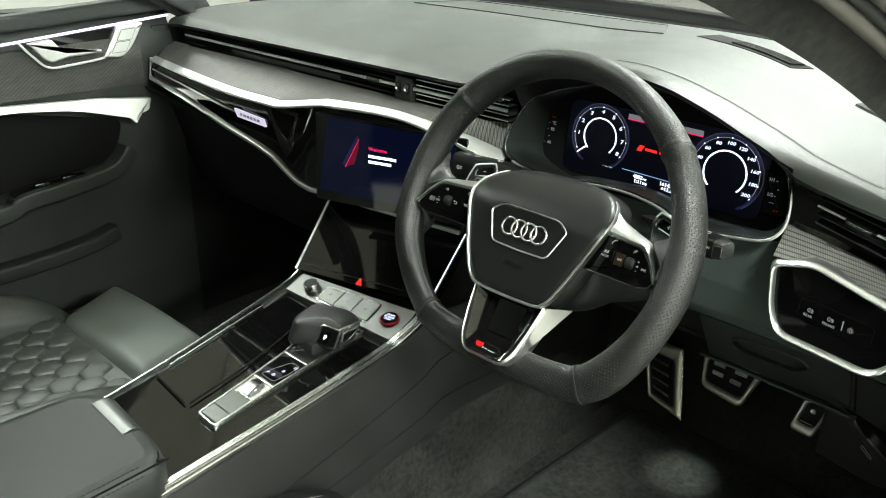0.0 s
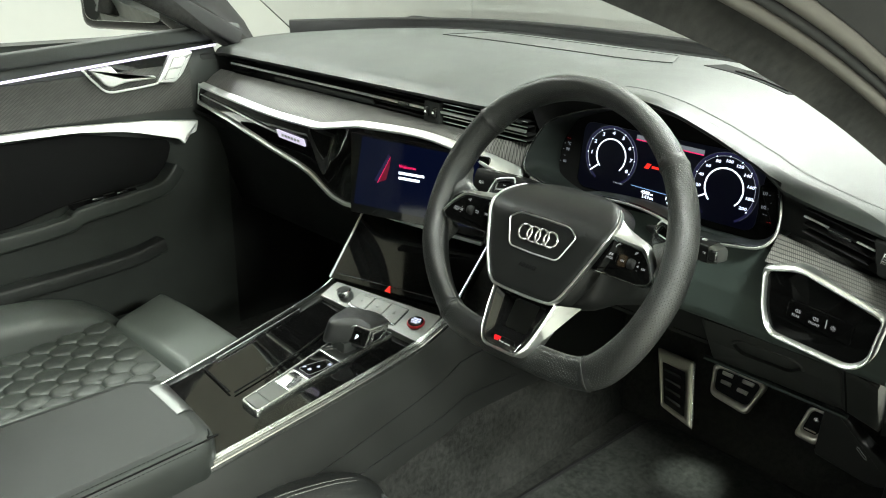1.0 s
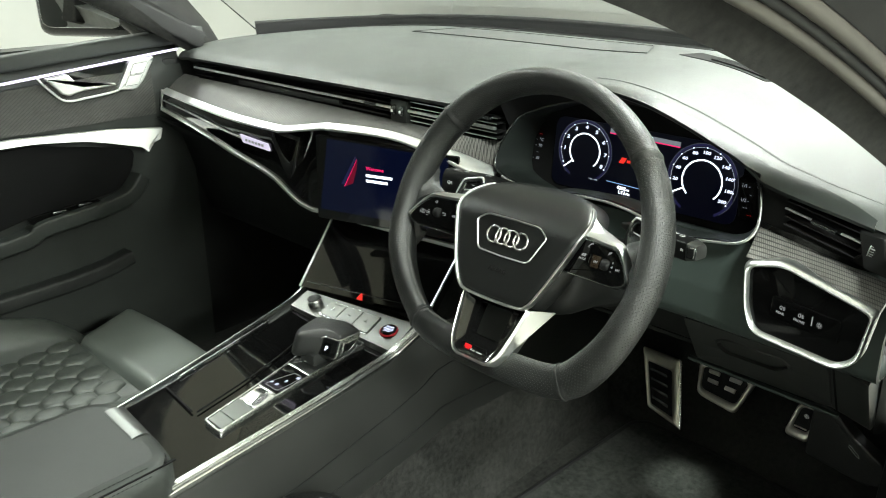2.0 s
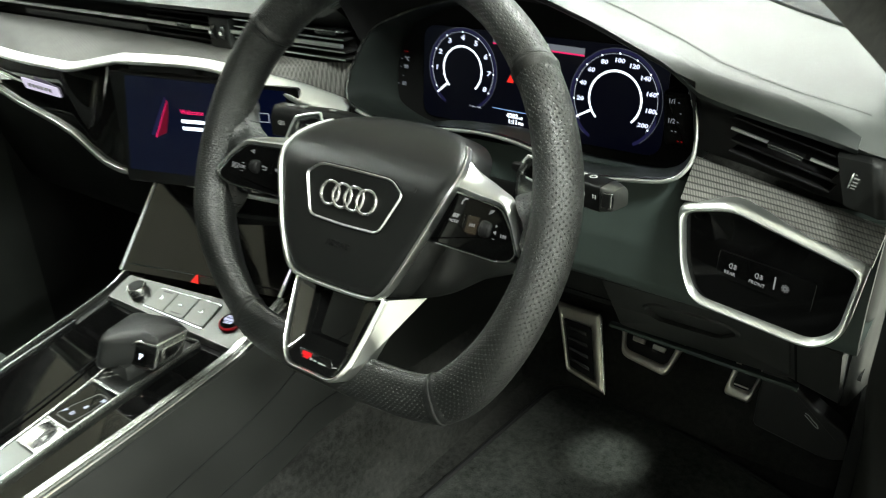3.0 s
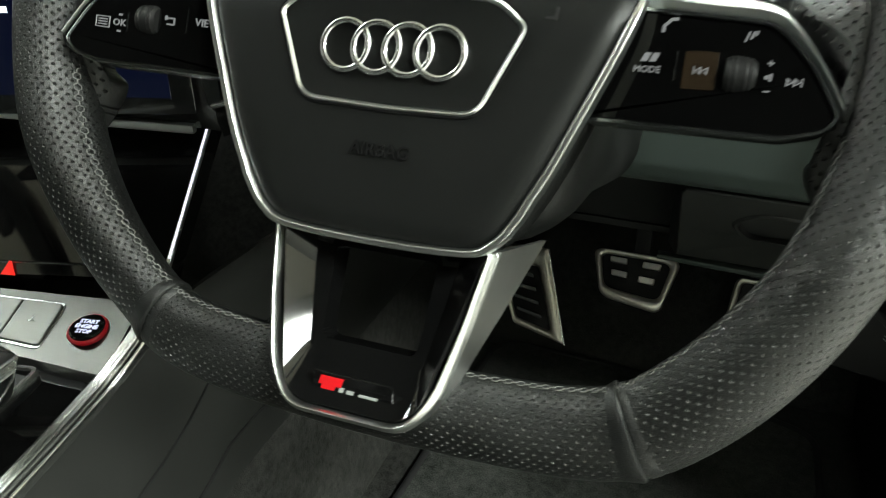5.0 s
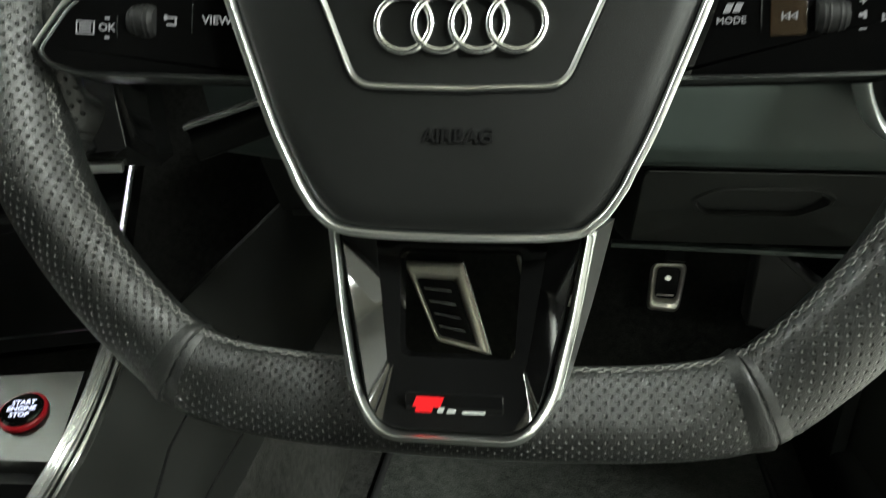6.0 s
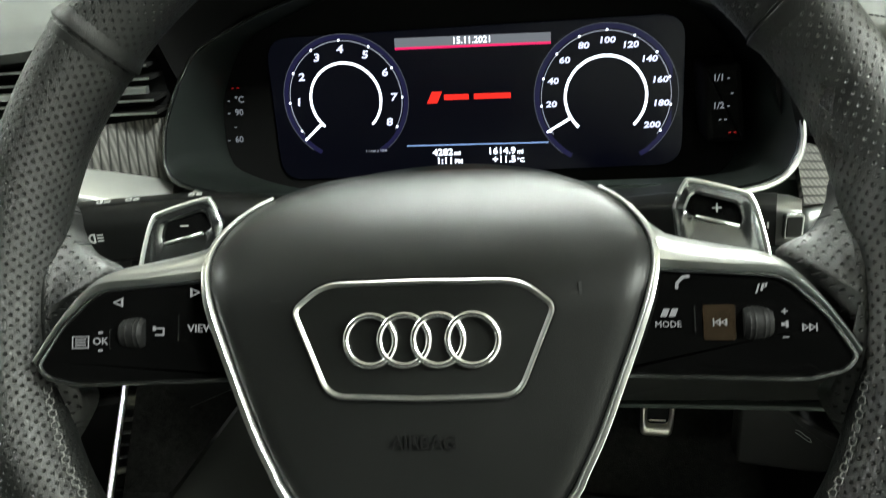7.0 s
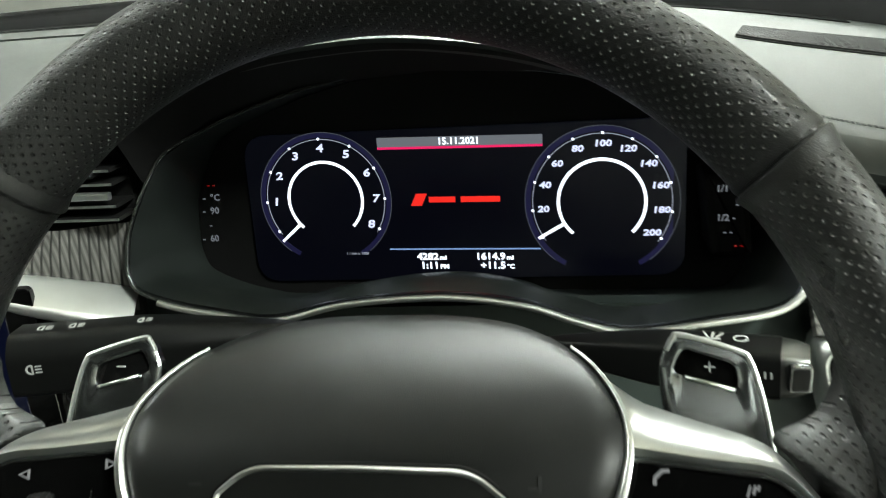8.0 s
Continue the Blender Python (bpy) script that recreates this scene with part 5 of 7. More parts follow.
b = B(); sheet(b, gloss, 130, 10, (0, 0.02, 0)); part("lacquered_panel", b, PIANO, dash, "glossy black lacquered panel", smooth=60)
b = B(); sweep(b, [along(LOWER, i / 60) + Vector((0, -0.003, 0)) for i in range(61)], rect(0.0036, 0.0034, 0.0014)); part("lower_strip", b, ALU, dash, "narrow satin metal strip")
b = B(); sweep(b, [Vector(STRIP[0]) + Vector((-0.004, -0.004, 0.002)), Vector((-1.060, 0.150, 0.8640))], rect(0.0025, 0.0025, 0.001), up=(0, 1, 0)); part("end_strip", b, ALU, dash)
# decor line and badge on the passenger's side
mid_line = lambda x: along(STRIP, 0, x, x).lerp(along(LOWER, 0, x, x), 0.42) + Vector((0, -0.010, 0))
b = B(); sweep(b, [mid_line(-1.035 + 0.36 * i / 20) for i in range(21)], rect(0.0014, 0.0012)); part("decor_line", b, ALU, dash)
bx = mid_line(-0.640)
b = B(); plate(b, fillet([(-0.042, 0.007), (0.036, 0.0055), (0.042, -0.0065), (-0.033, -0.0065)], 0.002), 0, 0.003, 0.0006); b.transform(Matrix.Translation(bx + Vector((0, -0.002, 0.001))) @ pose(0, 0, 0, 0, 3, 3)); part("badge", b, GLOW_BADGE, dash, "small lit white badge")
b = B(); bars(b, [(-0.022 + 0.009 * i, 0.0, 0.0062, 0.0045) for i in range(6)], 0); b.transform(Matrix.Translation(bx + Vector((0, -0.0024, 0.001))) @ pose(0, 0, 0, 0, 3, 3)); part("badge_marks", b, PRINT_GREY, dash)

# carbon shelf
def shelf(u, v):
    x = -1.062 + (0.872) * u
    t = along(STRIP, 0, x, x) + Vector((0, 0.006, 0.0005))
    k = Vector((x, 0.206 if x > -1.0 else 0.212, 0.929 + 0.002 * math.sin(u * 3)))
    if k.y < t.y + 0.01:
        k.y = t.y + 0.01
    p = t.lerp(k, v)
    p.z += 0.003 * math.sin(math.pi * v) ** 2
    return p


b = B(); sheet(b, shelf, 120, 10, (0, 0, -0.006)); part("carbon_trim", b, CARBON, dash, "ribbed carbon fibre trim", smooth=60)

# right of the cluster: carbon trim, vent, switch panel
def carbon_r(u, v):
    a = Vector((0.196 + 0.150 * u, 0.186 - 0.036 * u, 0.868 + 0.014 * math.sin(u * 2.2) - 0.016 * u))
    c = Vector((0.196 + 0.150 * u, 0.214 - 0.012 * u, 0.897 - 0.024 * u))
    return a.lerp(c, v)


b = B(); sheet(b, carbon_r, 30, 8, (0, 0.006, -0.004)); part("carbon_trim", b, SIDE_CARBON, dash, "carbon fibre trim", smooth=60)
VD = Vector((0.0930, -0.0095, -0.0185))
def vent_line(z, y, t0=0.0, t1=1.0):
    a = Vector((0.2240, y, z))
    return [a + VD * t0, a + VD * t1]
for z in (0.9455, 0.9385, 0.9205, 0.9110):
    b = B(); sweep(b, vent_line(z, 0.210, 0.02, 0.86), rect(0.009, 0.0008, 0.0006)); part("vent_slat", b, VENT_PLASTIC, dash)
b = B(); sweep(b, vent_line(0.9312, 0.197, 0.02, 0.33), rect(0.0016, 0.0010, 0.0006)); part("vent_bar", b, ALU, dash, "thin satin metal bar")
b = B(); sweep(b, vent_line(0.9312, 0.197, 0.68, 0.90), rect(0.0016, 0.0010, 0.0006)); part("vent_bar", b, ALU, dash, "thin satin metal bar")
b = B(); sweep(b, vent_line(0.9305, 0.1955, 0.35, 0.63), rect(0.0034, 0.0016, 0.0008)); part("vent_tab", b, SHADOW_CHROME, dash)
# flush panel at the end of the vent, with the ribbed thumb wheel let into it
def vent_end(u, v):
    x = 0.3045 + 0.0115 * v + 0.030 * u
    return (x, 0.2158 - 0.10 * x + 0.006 * max(0.0, u - 0.8) / 0.2 + 0.010 * max(0.0, 1 - v / 0.1) ** 2, 0.9285 - 0.0380 * v - 0.006 * u * v)
b = B(); sheet(b, vent_end, 10, 12, (0, 0.03, 0)); part("vent_divider", b, VENT_END, dash, "dark flush panel beside the vent", smooth=60)
WM = Matrix.Translation((0.3205, 0.1925, 0.9095)) @ pose(0, 0, 0, 0, 100, 0)
b = B(); lathe(b, [(0.0085, -0.0030), (0.0098, -0.0024), (0.0098, 0.0022), (0.0090, 0.0030)], WM, 24); wheel_ = part("vent_wheel", b, VENT_PLASTIC, dash, "ribbed thumb wheel")
b = B(); lathe(b, [(0.0090, -0.0040), (0.0104, -0.0036), (0.0104, -0.0028), (0.0090, -0.0026)], WM, 24); part("wheel_rim", b, ALU, wheel_, "bright edge")
for k in range(-3, 4):
    a = radians(90 + 16 * k)
    b = B(); box(b, (0.0098 * math.cos(a), -0.0098 * math.sin(a), -0.0002), (0.0010, 0.0010, 0.0040), 0.0003); b.transform(WM); part("wheel_rib", b, THREAD, wheel_)


# lower dash on the driver's side: the padded knee panel, and the drawer block set back below it
KX0, KX1 = -0.20, 0.345
def knee(u, v):
    x = KX0 + (KX1 - KX0) * u
    y, z = lerp_table(v, [(0.0, 0.212, 0.872), (0.35, 0.204, 0.805), (0.62, 0.211, 0.765), (0.74, 0.218, 0.752), (0.80, 0.226, 0.7465), (0.88, 0.240, 0.7445), (1.0, 0.300, 0.7420)])
    if x < -0.13:
        y += 0.35 * (-0.13 - x)
    return (x, y + 0.008 * math.sin(u * math.pi), z)


b = B(); sheet(b, knee, 30, 40, (0, 0.012, 0)); part("knee_panel", b, KNEE_PLASTIC_LIT, dash, "dark moulded knee panel", smooth=60)
dr_y = lambda x, z: 0.2520 + 0.70 * (0.739 - z)
b = B(); sheet(b, lambda u, v: (0.096 + 0.236 * u, dr_y(0, 0.741 - 0.100 * v) + 0.002 + 0.010 * max(0.0, 1 - v / 0.06) ** 2 + 0.006 * max(0.0, (v - 0.94) / 0.06) ** 2 + 0.020 * max(0.0, 1 - u / 0.03) ** 2, 0.741 - 0.100 * v - 0.012 * max(0.0, (u - 0.80) / 0.20)), 30, 24, (0, 0.09, 0.004)); part("drawer_block", b, SOFT_PLASTIC, dash, "dark moulded block round the drawer", smooth=50)


def around(poly, c, n=96):
    """An outline read at even angles round c."""
    out = []
    for k in range(n):
        a = 2 * math.pi * k / n
        d, best = Vector((math.cos(a), math.sin(a))), 0.0
        for p, q in zip(poly, poly[1:] + poly[:1]):
            p, e = Vector(p[:2]) - Vector(c), Vector(q[:2]) - Vector(p[:2])
            den = d.x * e.y - d.y * e.x
            if abs(den) > 1e-12:
                r, t = (p.x * e.y - p.y * e.x) / den, (p.x * d.y - p.y * d.x) / den
                if -1e-6 <= t <= 1 + 1e-6 and r > best:
                    best = r
        out.append((c[0] + d.x * best, c[1] + d.y * best))
    return out


GC = (0.190, 0.7005)
drawer = around(fillet([(0.102, 0.7360), (0.287, 0.7335, 0.010), (0.287, 0.6470, 0.014), (0.104, 0.6490, 0.004)], 0.006, 4), GC)
grip = around(fillet([(0.143, 0.7035), (0.157, 0.7140), (0.227, 0.7150), (0.239, 0.7050), (0.220, 0.6890), (0.154, 0.6890)], 0.006, 4), GC)
grow = lambda P, k: [(GC[0] + (x - GC[0]) * k, GC[1] + (z - GC[1]) * k) for x, z in P]
fall = lambda P, d: [(x, dr_y(x, z) + d, z) for x, z in P]
b = B(); skin(b, [fall(drawer, 0.004), fall(drawer, -0.0012), fall(inset(drawer, 0.0012), -0.0024), fall(inset(grip, -0.0050), -0.0024), fall(inset(grip, -0.0030), -0.0050), fall(inset(grip, -0.0010), -0.0050), fall(grip, -0.0020), fall(grow(grip, 0.90), 0.0140), fall(grow(grip, 0.84), 0.0160)], True, (False, True))
part("drawer_lid", b, SOFT_PLASTIC, dash, "small drawer with a finger recess", smooth=35)
b = B(); sweep(b, [Vector((0.090 + 0.205 * i / 12, dr_y(0, 0.6440) - 0.001, 0.6440 - 0.0005 * i)) for i in range(13)], rect(0.004, 0.0022, 0.0012)); part("block_lip", b, KNEE_PLASTIC_LIT, dash, "grey lower lip of the drawer block")
b = B(); sweep(b, [(0.2915, dr_y(0, 0.738) + 0.0005, 0.738), (0.2915, dr_y(0, 0.640) + 0.0005, 0.640)], rect(0.0010, 0.0010), up=(0, 1, 0)); part("block_joint", b, HOOD_BLACK, dash)
flap = fillet([(0.240, 0.600), (0.268, 0.585), (0.300, 0.553, 0.03), (0.345, 0.528, 0.014), (0.351, 0.497, 0.012), (0.325, 0.486, 0.010), (0.240, 0.500)], 0.006, 5)
b = B(); plate(b, flap, 0.418, 0.024, 0.003); lever_flap = part("bonnet_lever", b, FLAP_PLASTIC, dash, "black bonnet release flap", smooth=50)
b = B()
for line in ([(-0.0085, 0.0075), (-0.0045, 0.0060), (0.0010, 0.0005), (0.0060, -0.0030), (0.0080, -0.0075)], [(-0.0085, 0.0045), (-0.0040, 0.0010), (0.0005, -0.0030), (0.0055, -0.0070), (0.0080, -0.0075)]):
    sweep(b, [(0.303 + x, 0.4175, 0.534 + z) for x, z in line], circle(0.0005, 6))
part("bonnet_mark", b, PRINT_GREY, lever_flap, "thin white car outline")
b = B()
sheet(b, lambda u, v: (-0.19 + 0.535 * u, 0.345 + 0.25 * v, 0.650 + 0.03 * v), 4, 4, (0, 0, 0.006)); part("underside", b, DARK_PLASTIC, dash)
b = B()
sheet(b, lambda u, v: (-0.20 + 0.30 * u, 0.298 + 0.05 * v, 0.746 - 0.092 * v), 6, 6, (0, 0.01, 0.004)); part("column_shield", b, DARK_PLASTIC, dash, "dark panel under the column")
# fixture for the added footwell spot, itself unseen
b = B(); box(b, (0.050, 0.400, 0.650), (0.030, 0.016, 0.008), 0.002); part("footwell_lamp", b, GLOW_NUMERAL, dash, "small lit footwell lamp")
# passenger's side: the dark mass below the panel
def glove(u, v):
    x = -1.09 + 0.545 * u
    y, z = lerp_table(v, [(0, 0.130, 0.845), (0.2, 0.185, 0.80), (0.55, 0.215, 0.70), (0.8, 0.25, 0.60), (1.0, 0.40, 0.56)])
    z2 = z - (0.035 if v == 0 else 0) * u
    return (x, y + 0.01, z2)


b = B(); sheet(b, glove, 20, 24, (0, 0.01, 0)); part("glove_panel", b, DARK_PLASTIC, dash, "black glovebox panel", smooth=60)
b = B(); box(b, (MID, 0.82, 0.66), (1.44, 0.04, 0.72), 0.01); part("bulkhead", b, DARK_PLASTIC, dash)
for kx, ky in ((-1.100, 0.18), (0.352, 0.40)):
    b = B(); box(b, (kx, (ky + 0.86) / 2, 0.60), (0.016, 0.86 - ky, 0.72), 0.006); part("kick_panel", b, DARK_PLASTIC, dash)
b = B(); sheet(b, lambda u, v: (0.332 + 0.012 * v + 0.020 * u, 0.345 - 0.155 * v + 0.10 * u + 0.01 * math.sin(v * 3), 0.615 + 0.32 * v), 6, 14, (0.006, 0.004, 0)); part("end_cap", b, END_PLASTIC, dash, smooth=60)

# light switch
sw = thing("light_switch_panel", at(0.27, 0.165, 0.80), "black touch light-switch panel in a satin metal frame", "switch panel")
LS_OUT = [(0.1945, 0.8640, 0.010), (0.2390, 0.8800, 0.012), (0.3455, 0.8640, 0.006), (0.3395, 0.8060, 0.016), (0.3200, 0.7880, 0.012), (0.2175, 0.7850, 0.016), (0.2030, 0.8150, 0.02)]
LS_IN = [(0.2020, 0.8575, 0.008), (0.2408, 0.8708, 0.010), (0.3395, 0.8560, 0.005), (0.3345, 0.8095, 0.014), (0.3190, 0.7952, 0.010), (0.2225, 0.7915, 0.014), (0.2098, 0.8135, 0.018)]
o, oi = fillet(LS_OUT, 0.01, 8), fillet(LS_IN, 0.01, 8)
lp_y = lambda x, z: 0.186 - 0.27 * (x - 0.2) + 0.10 * (z - 0.83)
o = around(o, (0.270, 0.832), 120); oi = around(oi, (0.270, 0.832), 120)
across = lambda k: [(p[0] + (q[0] - p[0]) * k, p[1] + (q[1] - p[1]) * k) for p, q in zip(o, oi)]
rows = [(0.0, 0.013), (0.0, -0.0020), (0.06, -0.0045), (0.18, -0.0065), (0.36, -0.0082), (0.50, -0.0088), (0.60, -0.0084), (0.80, -0.0060), (0.97, -0.0030), (1.0, -0.0015), (1.0, 0.010)]
b = B(); skin(b, [[(x, lp_y(x, z) + d, z) for x, z in across(k)] for k, d in rows]); part("frame", b, FRAME_ALU, sw, "satin aluminium frame", smooth=45)
b = B(); plate(b, inset(oi, -0.002), -0.001, 0.010, 0.0006, lp_y); part("face", b, SWITCH_BLACK, sw, "glossy black face")
tp = fillet([(0.2365, 0.8375), (0.3145, 0.8390), (0.3140, 0.8145), (0.2360, 0.8160)], 0.003, 3)
b = B(); plate(b, tp, -0.0022, 0.003, 0.0005, lp_y); part("touch_plate", b, SWITCH_BLACK, sw, "raised touch plate")
def lpm(name, fn, x, z, mat=GLOW_ICON, turn=0):
    b = B(); fn(b)
    b.transform(Matrix.Translation((x, lp_y(x, z) - 0.0026, z)) @ pose(0, 0, 0, 0, turn, -15))
    part(name, b, mat, sw, "", smooth=20)
def fog(b):
    arc_strip(b, (0.0, 0.0), 0.0018, 0.0024, 90, 270, 0, 10); bars(b, [(0.0004, 0, 0.0006, 0.0046)] + [(0.0030, z, 0.0028, 0.0005) for z in (-0.0014, 0, 0.0014)] + [(0.0030, 0, 0.0004, 0.0046)], 0)
lpm("lamp_mark", fog, 0.2486, 0.8275); lpm("word_mark", lambda b: words(b, "REAR", 0.0042, 0, 0, 0), 0.2480, 0.8213)
lpm("lamp_mark", fog, 0.2705, 0.8275); lpm("word_mark", lambda b: words(b, "FRONT", 0.0042, 0, 0, 0), 0.2708, 0.8213)
lpm("divider_mark", lambda b: bars(b, [(0, 0, 0.0012, 0.013)], 0), 0.2842, 0.8260)
def daylight(b):
    arc_strip(b, (0, 0), 0.0012, 0.0018, 0, 360, 0, 16)
    for k in range(8):
        a = k * math.pi / 4; bars(b, [(0.0029 * math.cos(a), 0.0029 * math.sin(a), 0.0008, 0.0008)], 0)
lpm("lamp_mark", daylight, 0.2927, 0.8259)

# ---- touch screens ----
ts = thing("touch_screen", at(-0.34, 0.14, 0.78), "lit dark blue touch screen showing a welcome page", "touch screen")
S0, S1 = Vector((-0.468, 0.098, 0.0)), Vector((-0.232, 0.176, 0.0))
sdir = (S1 - S0); slen = sdir.length; sang = math.degrees(math.atan2(sdir.y, sdir.x))
SM = Matrix.Translation((S0.x, S0.y, 0.850)) @ pose(0, 0, 0, 0, 0, sang) @ pose(0, 0, 0, -2)
def ts_part(name, bm, mat, label="", parent=ts):
    bm.transform(SM)
    return part(name, bm, mat, parent, label, smooth=20)
b = B(); plate(b, fillet([(0.002, 0.0640), (slen, 0.0560), (slen, -0.0720), (0.002, -0.0720)], 0.004), -0.0040, 0.006, 0.0006); ts_part("glass", b, PIANO, "glossy black cover glass")
b = B(); plate(b, [(0.0240, 0.0600), (slen - 0.016, 0.0520), (slen - 0.016, -0.0600), (0.0080, -0.0560)], -0.0046, 0.001, 0.0002); lit = ts_part("lit_screen", b, LCD_TOUCH, "dark blue lit picture")
def flat(pts, y=-0.0052):
    b = B(); skin(b, [[(x, y, z) for x, z in pts], [(x, y + 0.0003, z) for x, z in pts]], True, (True, True)); return b
ts_part("red_sliver", flat([(0.0535, -0.0130), (0.0550, -0.0130), (0.0780, 0.0330), (0.0772, 0.0330)]), GLOW_PINK, "", lit)
ts_part("red_glow", flat([(0.0550, -0.0130), (0.0700, -0.0060), (0.0765, 0.0180), (0.0780, 0.0330)], -0.0050), GLOW_DEEP, "", lit)
ts_part("blue_glow", flat([(0.0480, -0.0100), (0.0535, -0.0100), (0.0765, 0.0350), (0.0740, 0.0370)], -0.0050), GLOW_NAVY, "", lit)
b = B(); words(b, "Welcome", 0.0078, 0.0935, -0.0052, 0.0205, align="LEFT", bold=0.0001); ts_part("greeting", b, GLOW_PINK, "", lit)
b = B(); bars(b, [(0.1165, 0.0095, 0.046, 0.0042)], -0.0052); ts_part("text_bar", b, GLOW_WHITE, "", lit)
b = B(); bars(b, [(0.1125, 0.0010, 0.038, 0.0042)], -0.0052); ts_part("text_bar", b, GLOW_WHITE, "", lit)
b = B(); bars(b, [(0.2035, 0.026, 0.012, 0.0008), (0.2035, 0.016, 0.012, 0.0008), (0.1975, 0.021, 0.0008, 0.010), (0.2095, 0.021, 0.0008, 0.010)], -0.0052); ts_part("back_button", b, GLOW_GREY, "", lit)

low = thing("lower_touch_screen", at(-0.39, 0.12, 0.64), "dark switched-off lower touch screen with a metal edge", "touch screen")
q = [Vector((-0.521, 0.166, 0.742)), Vector((-0.253, 0.206, 0.746)), Vector((-0.252, 0.128, 0.660)), Vector((-0.509, 0.080, 0.645))]
q[0] += (q[0] - q[3]) * 0.35; q[1] += (q[1] - q[2]) * 0.35
nn = (q[1] - q[0]).cross(q[3] - q[0]).normalized()
if nn.y > 0: nn = -nn
b = B(); skin(b, [[p + nn * 0.001 for p in q], [p - nn * 0.02 for p in q]], True, (True, True)); part("glass", b, PIANO, low, "glossy black cover glass")
for a, c in ((q[0], q[3]), (q[1], q[2])):
    b = B(); sweep(b, [a + nn * 0.001, c + nn * 0.001], rect(0.0019, 0.0019, 0.0008), up=(0, 1, 0)); part("edge_strip", b, ALU, low, "slim metal edge")
b = B(); sweep(b, [q[1] + nn * 0.0032 + Vector((0.0004, 0, 0)), q[2].lerp(q[1], 0.10) + nn * 0.0032 + Vector((0.0004, 0, 0))], rect(0.0007, 0.0006), up=(0, 1, 0)); part("light_line", b, GLOW_STRIP, low, "thin lit line along the edge")
b = B(); sweep(b, [q[3].lerp(q[0], 0.06) + nn * 0.0015 + Vector((0.01, 0.002, 0)), q[2].lerp(q[1], 0.06) + nn * 0.0015], rect(0.0007, 0.0007), up=(0, 1, 0)); part("reflecting_line", b, SHADOW_CHROME, low)

# ---- centre console ----
con = thing("centre_console", at(MID, -0.1, FLOOR_Z), "glossy black centre console with satin metal rails", "centre console")
deck_z = lambda y: 0.624
RAIL_R = [(-0.250, 0.128, 0.657), (-0.245, 0.090, 0.646), (-0.244, 0.058, 0.636), (-0.2455, 0.020, 0.6265), (-0.230, -0.130, 0.623), (-0.213, -0.335, 0.621)]
RAIL_L = [(-0.505, 0.085, 0.642), (-0.500, 0.043, 0.628), (-0.4605, -0.095, 0.624), (-0.4290, -0.205, 0.623), (-0.4050, -0.310, 0.621)]
rr = lambda y: lerp_table(-y, [(-a[1], a[0], a[2]) for a in RAIL_R])
rl = lambda y: lerp_table(-y, [(-a[1], a[0], a[2]) for a in RAIL_L])
def deck(u, v):
    y = 0.085 - 0.43 * v
    a, c = rl(y), rr(y)
    x = a[0] + (c[0] - a[0]) * u
    return (x, y, deck_z(y) - 0.003 - 0.002 * math.sin(math.pi * u))
b = B(); sheet(b, deck, 20, 20, (0, 0, -0.02)); part("deck", b, DECK_BLACK, con, "glossy black deck")
b = B(); sweep(b, spline(RAIL_R, 6), fillet([(-0.0055, -0.008), (0.0065, -0.008), (0.0065, 0.000), (0.0045, 0.0032), (0.0016, 0.0036), (0.0008, 0.0006), (-0.0008, 0.0006), (-0.0016, 0.0040), (-0.0055, 0.0044)], 0.0006, 2)); part("rail", b, RAIL_ALU, con, "satin aluminium rail")
b = B(); sweep(b, [(x + 0.0085, y, z - 0.004) for x, y, z in spline(RAIL_R, 6)], rect(0.0016, 0.0035, 0.001)); part("rail_edge", b, CHROME, con, "bright lower edge of the rail")
b = B(); sweep(b, spline(RAIL_L, 6), rect(0.0017, 0.0045, 0.0012)); part("rail", b, RAIL_ALU, con, "slim satin aluminium rail")
def side(u, v):
    y = 0.60 - 1.15 * u
    x0, z0 = rr(y)
    x0 += 0.02 * max(0.0, y - 0.12); z0 -= 0.10 * max(0.0, y - 0.12)
    fold = 0.006 * math.sin(min(1.0, v * 2.2) * math.pi)
    return (x0 + 0.010 + fold + 0.050 * v ** 0.8, y, (z0 - 0.008) + (FLOOR_Z - z0) * v)
b = B(); sheet(b, lambda u, v: side(u, 0.46 * v), 24, 14, (-0.004, 0, 0)); part("side_panel", b, CONSOLE_PLASTIC, con, "grained soft side panel", smooth=60)
b = B(); sheet(b, lambda u, v: Vector(side(u, 0.455 + 0.545 * v)) - Vector((0.004, 0, 0)), 24, 14, (-0.004, 0, 0)); part("side_carpet", b, CARPET, con, "carpeted lower side", smooth=60)
for f0, f1 in ((0.16, 0.26), (0.36, 0.34)):
    b = B(); sweep(b, [Vector(side(0.30 + 0.6 * i / 20, f0 + (f1 - f0) * i / 20)) + Vector((0.0006, 0, 0)) for i in range(21)], rect(0.0010, 0.0010)); part("panel_seam", b, RUBBER, con)
b = B(); sheet(b, lambda u, v: (rl(0.2 - 0.75 * u)[0] - 0.006 - 0.03 * v, 0.2 - 0.75 * u, (rl(0.2 - 0.75 * u)[1] - 0.006) + (FLOOR_Z - rl(0.2 - 0.75 * u)[1]) * v), 10, 8, (0.02, 0, 0)); part("side_panel", b, CONSOLE_PLASTIC, con, "grained soft side panel", smooth=60)
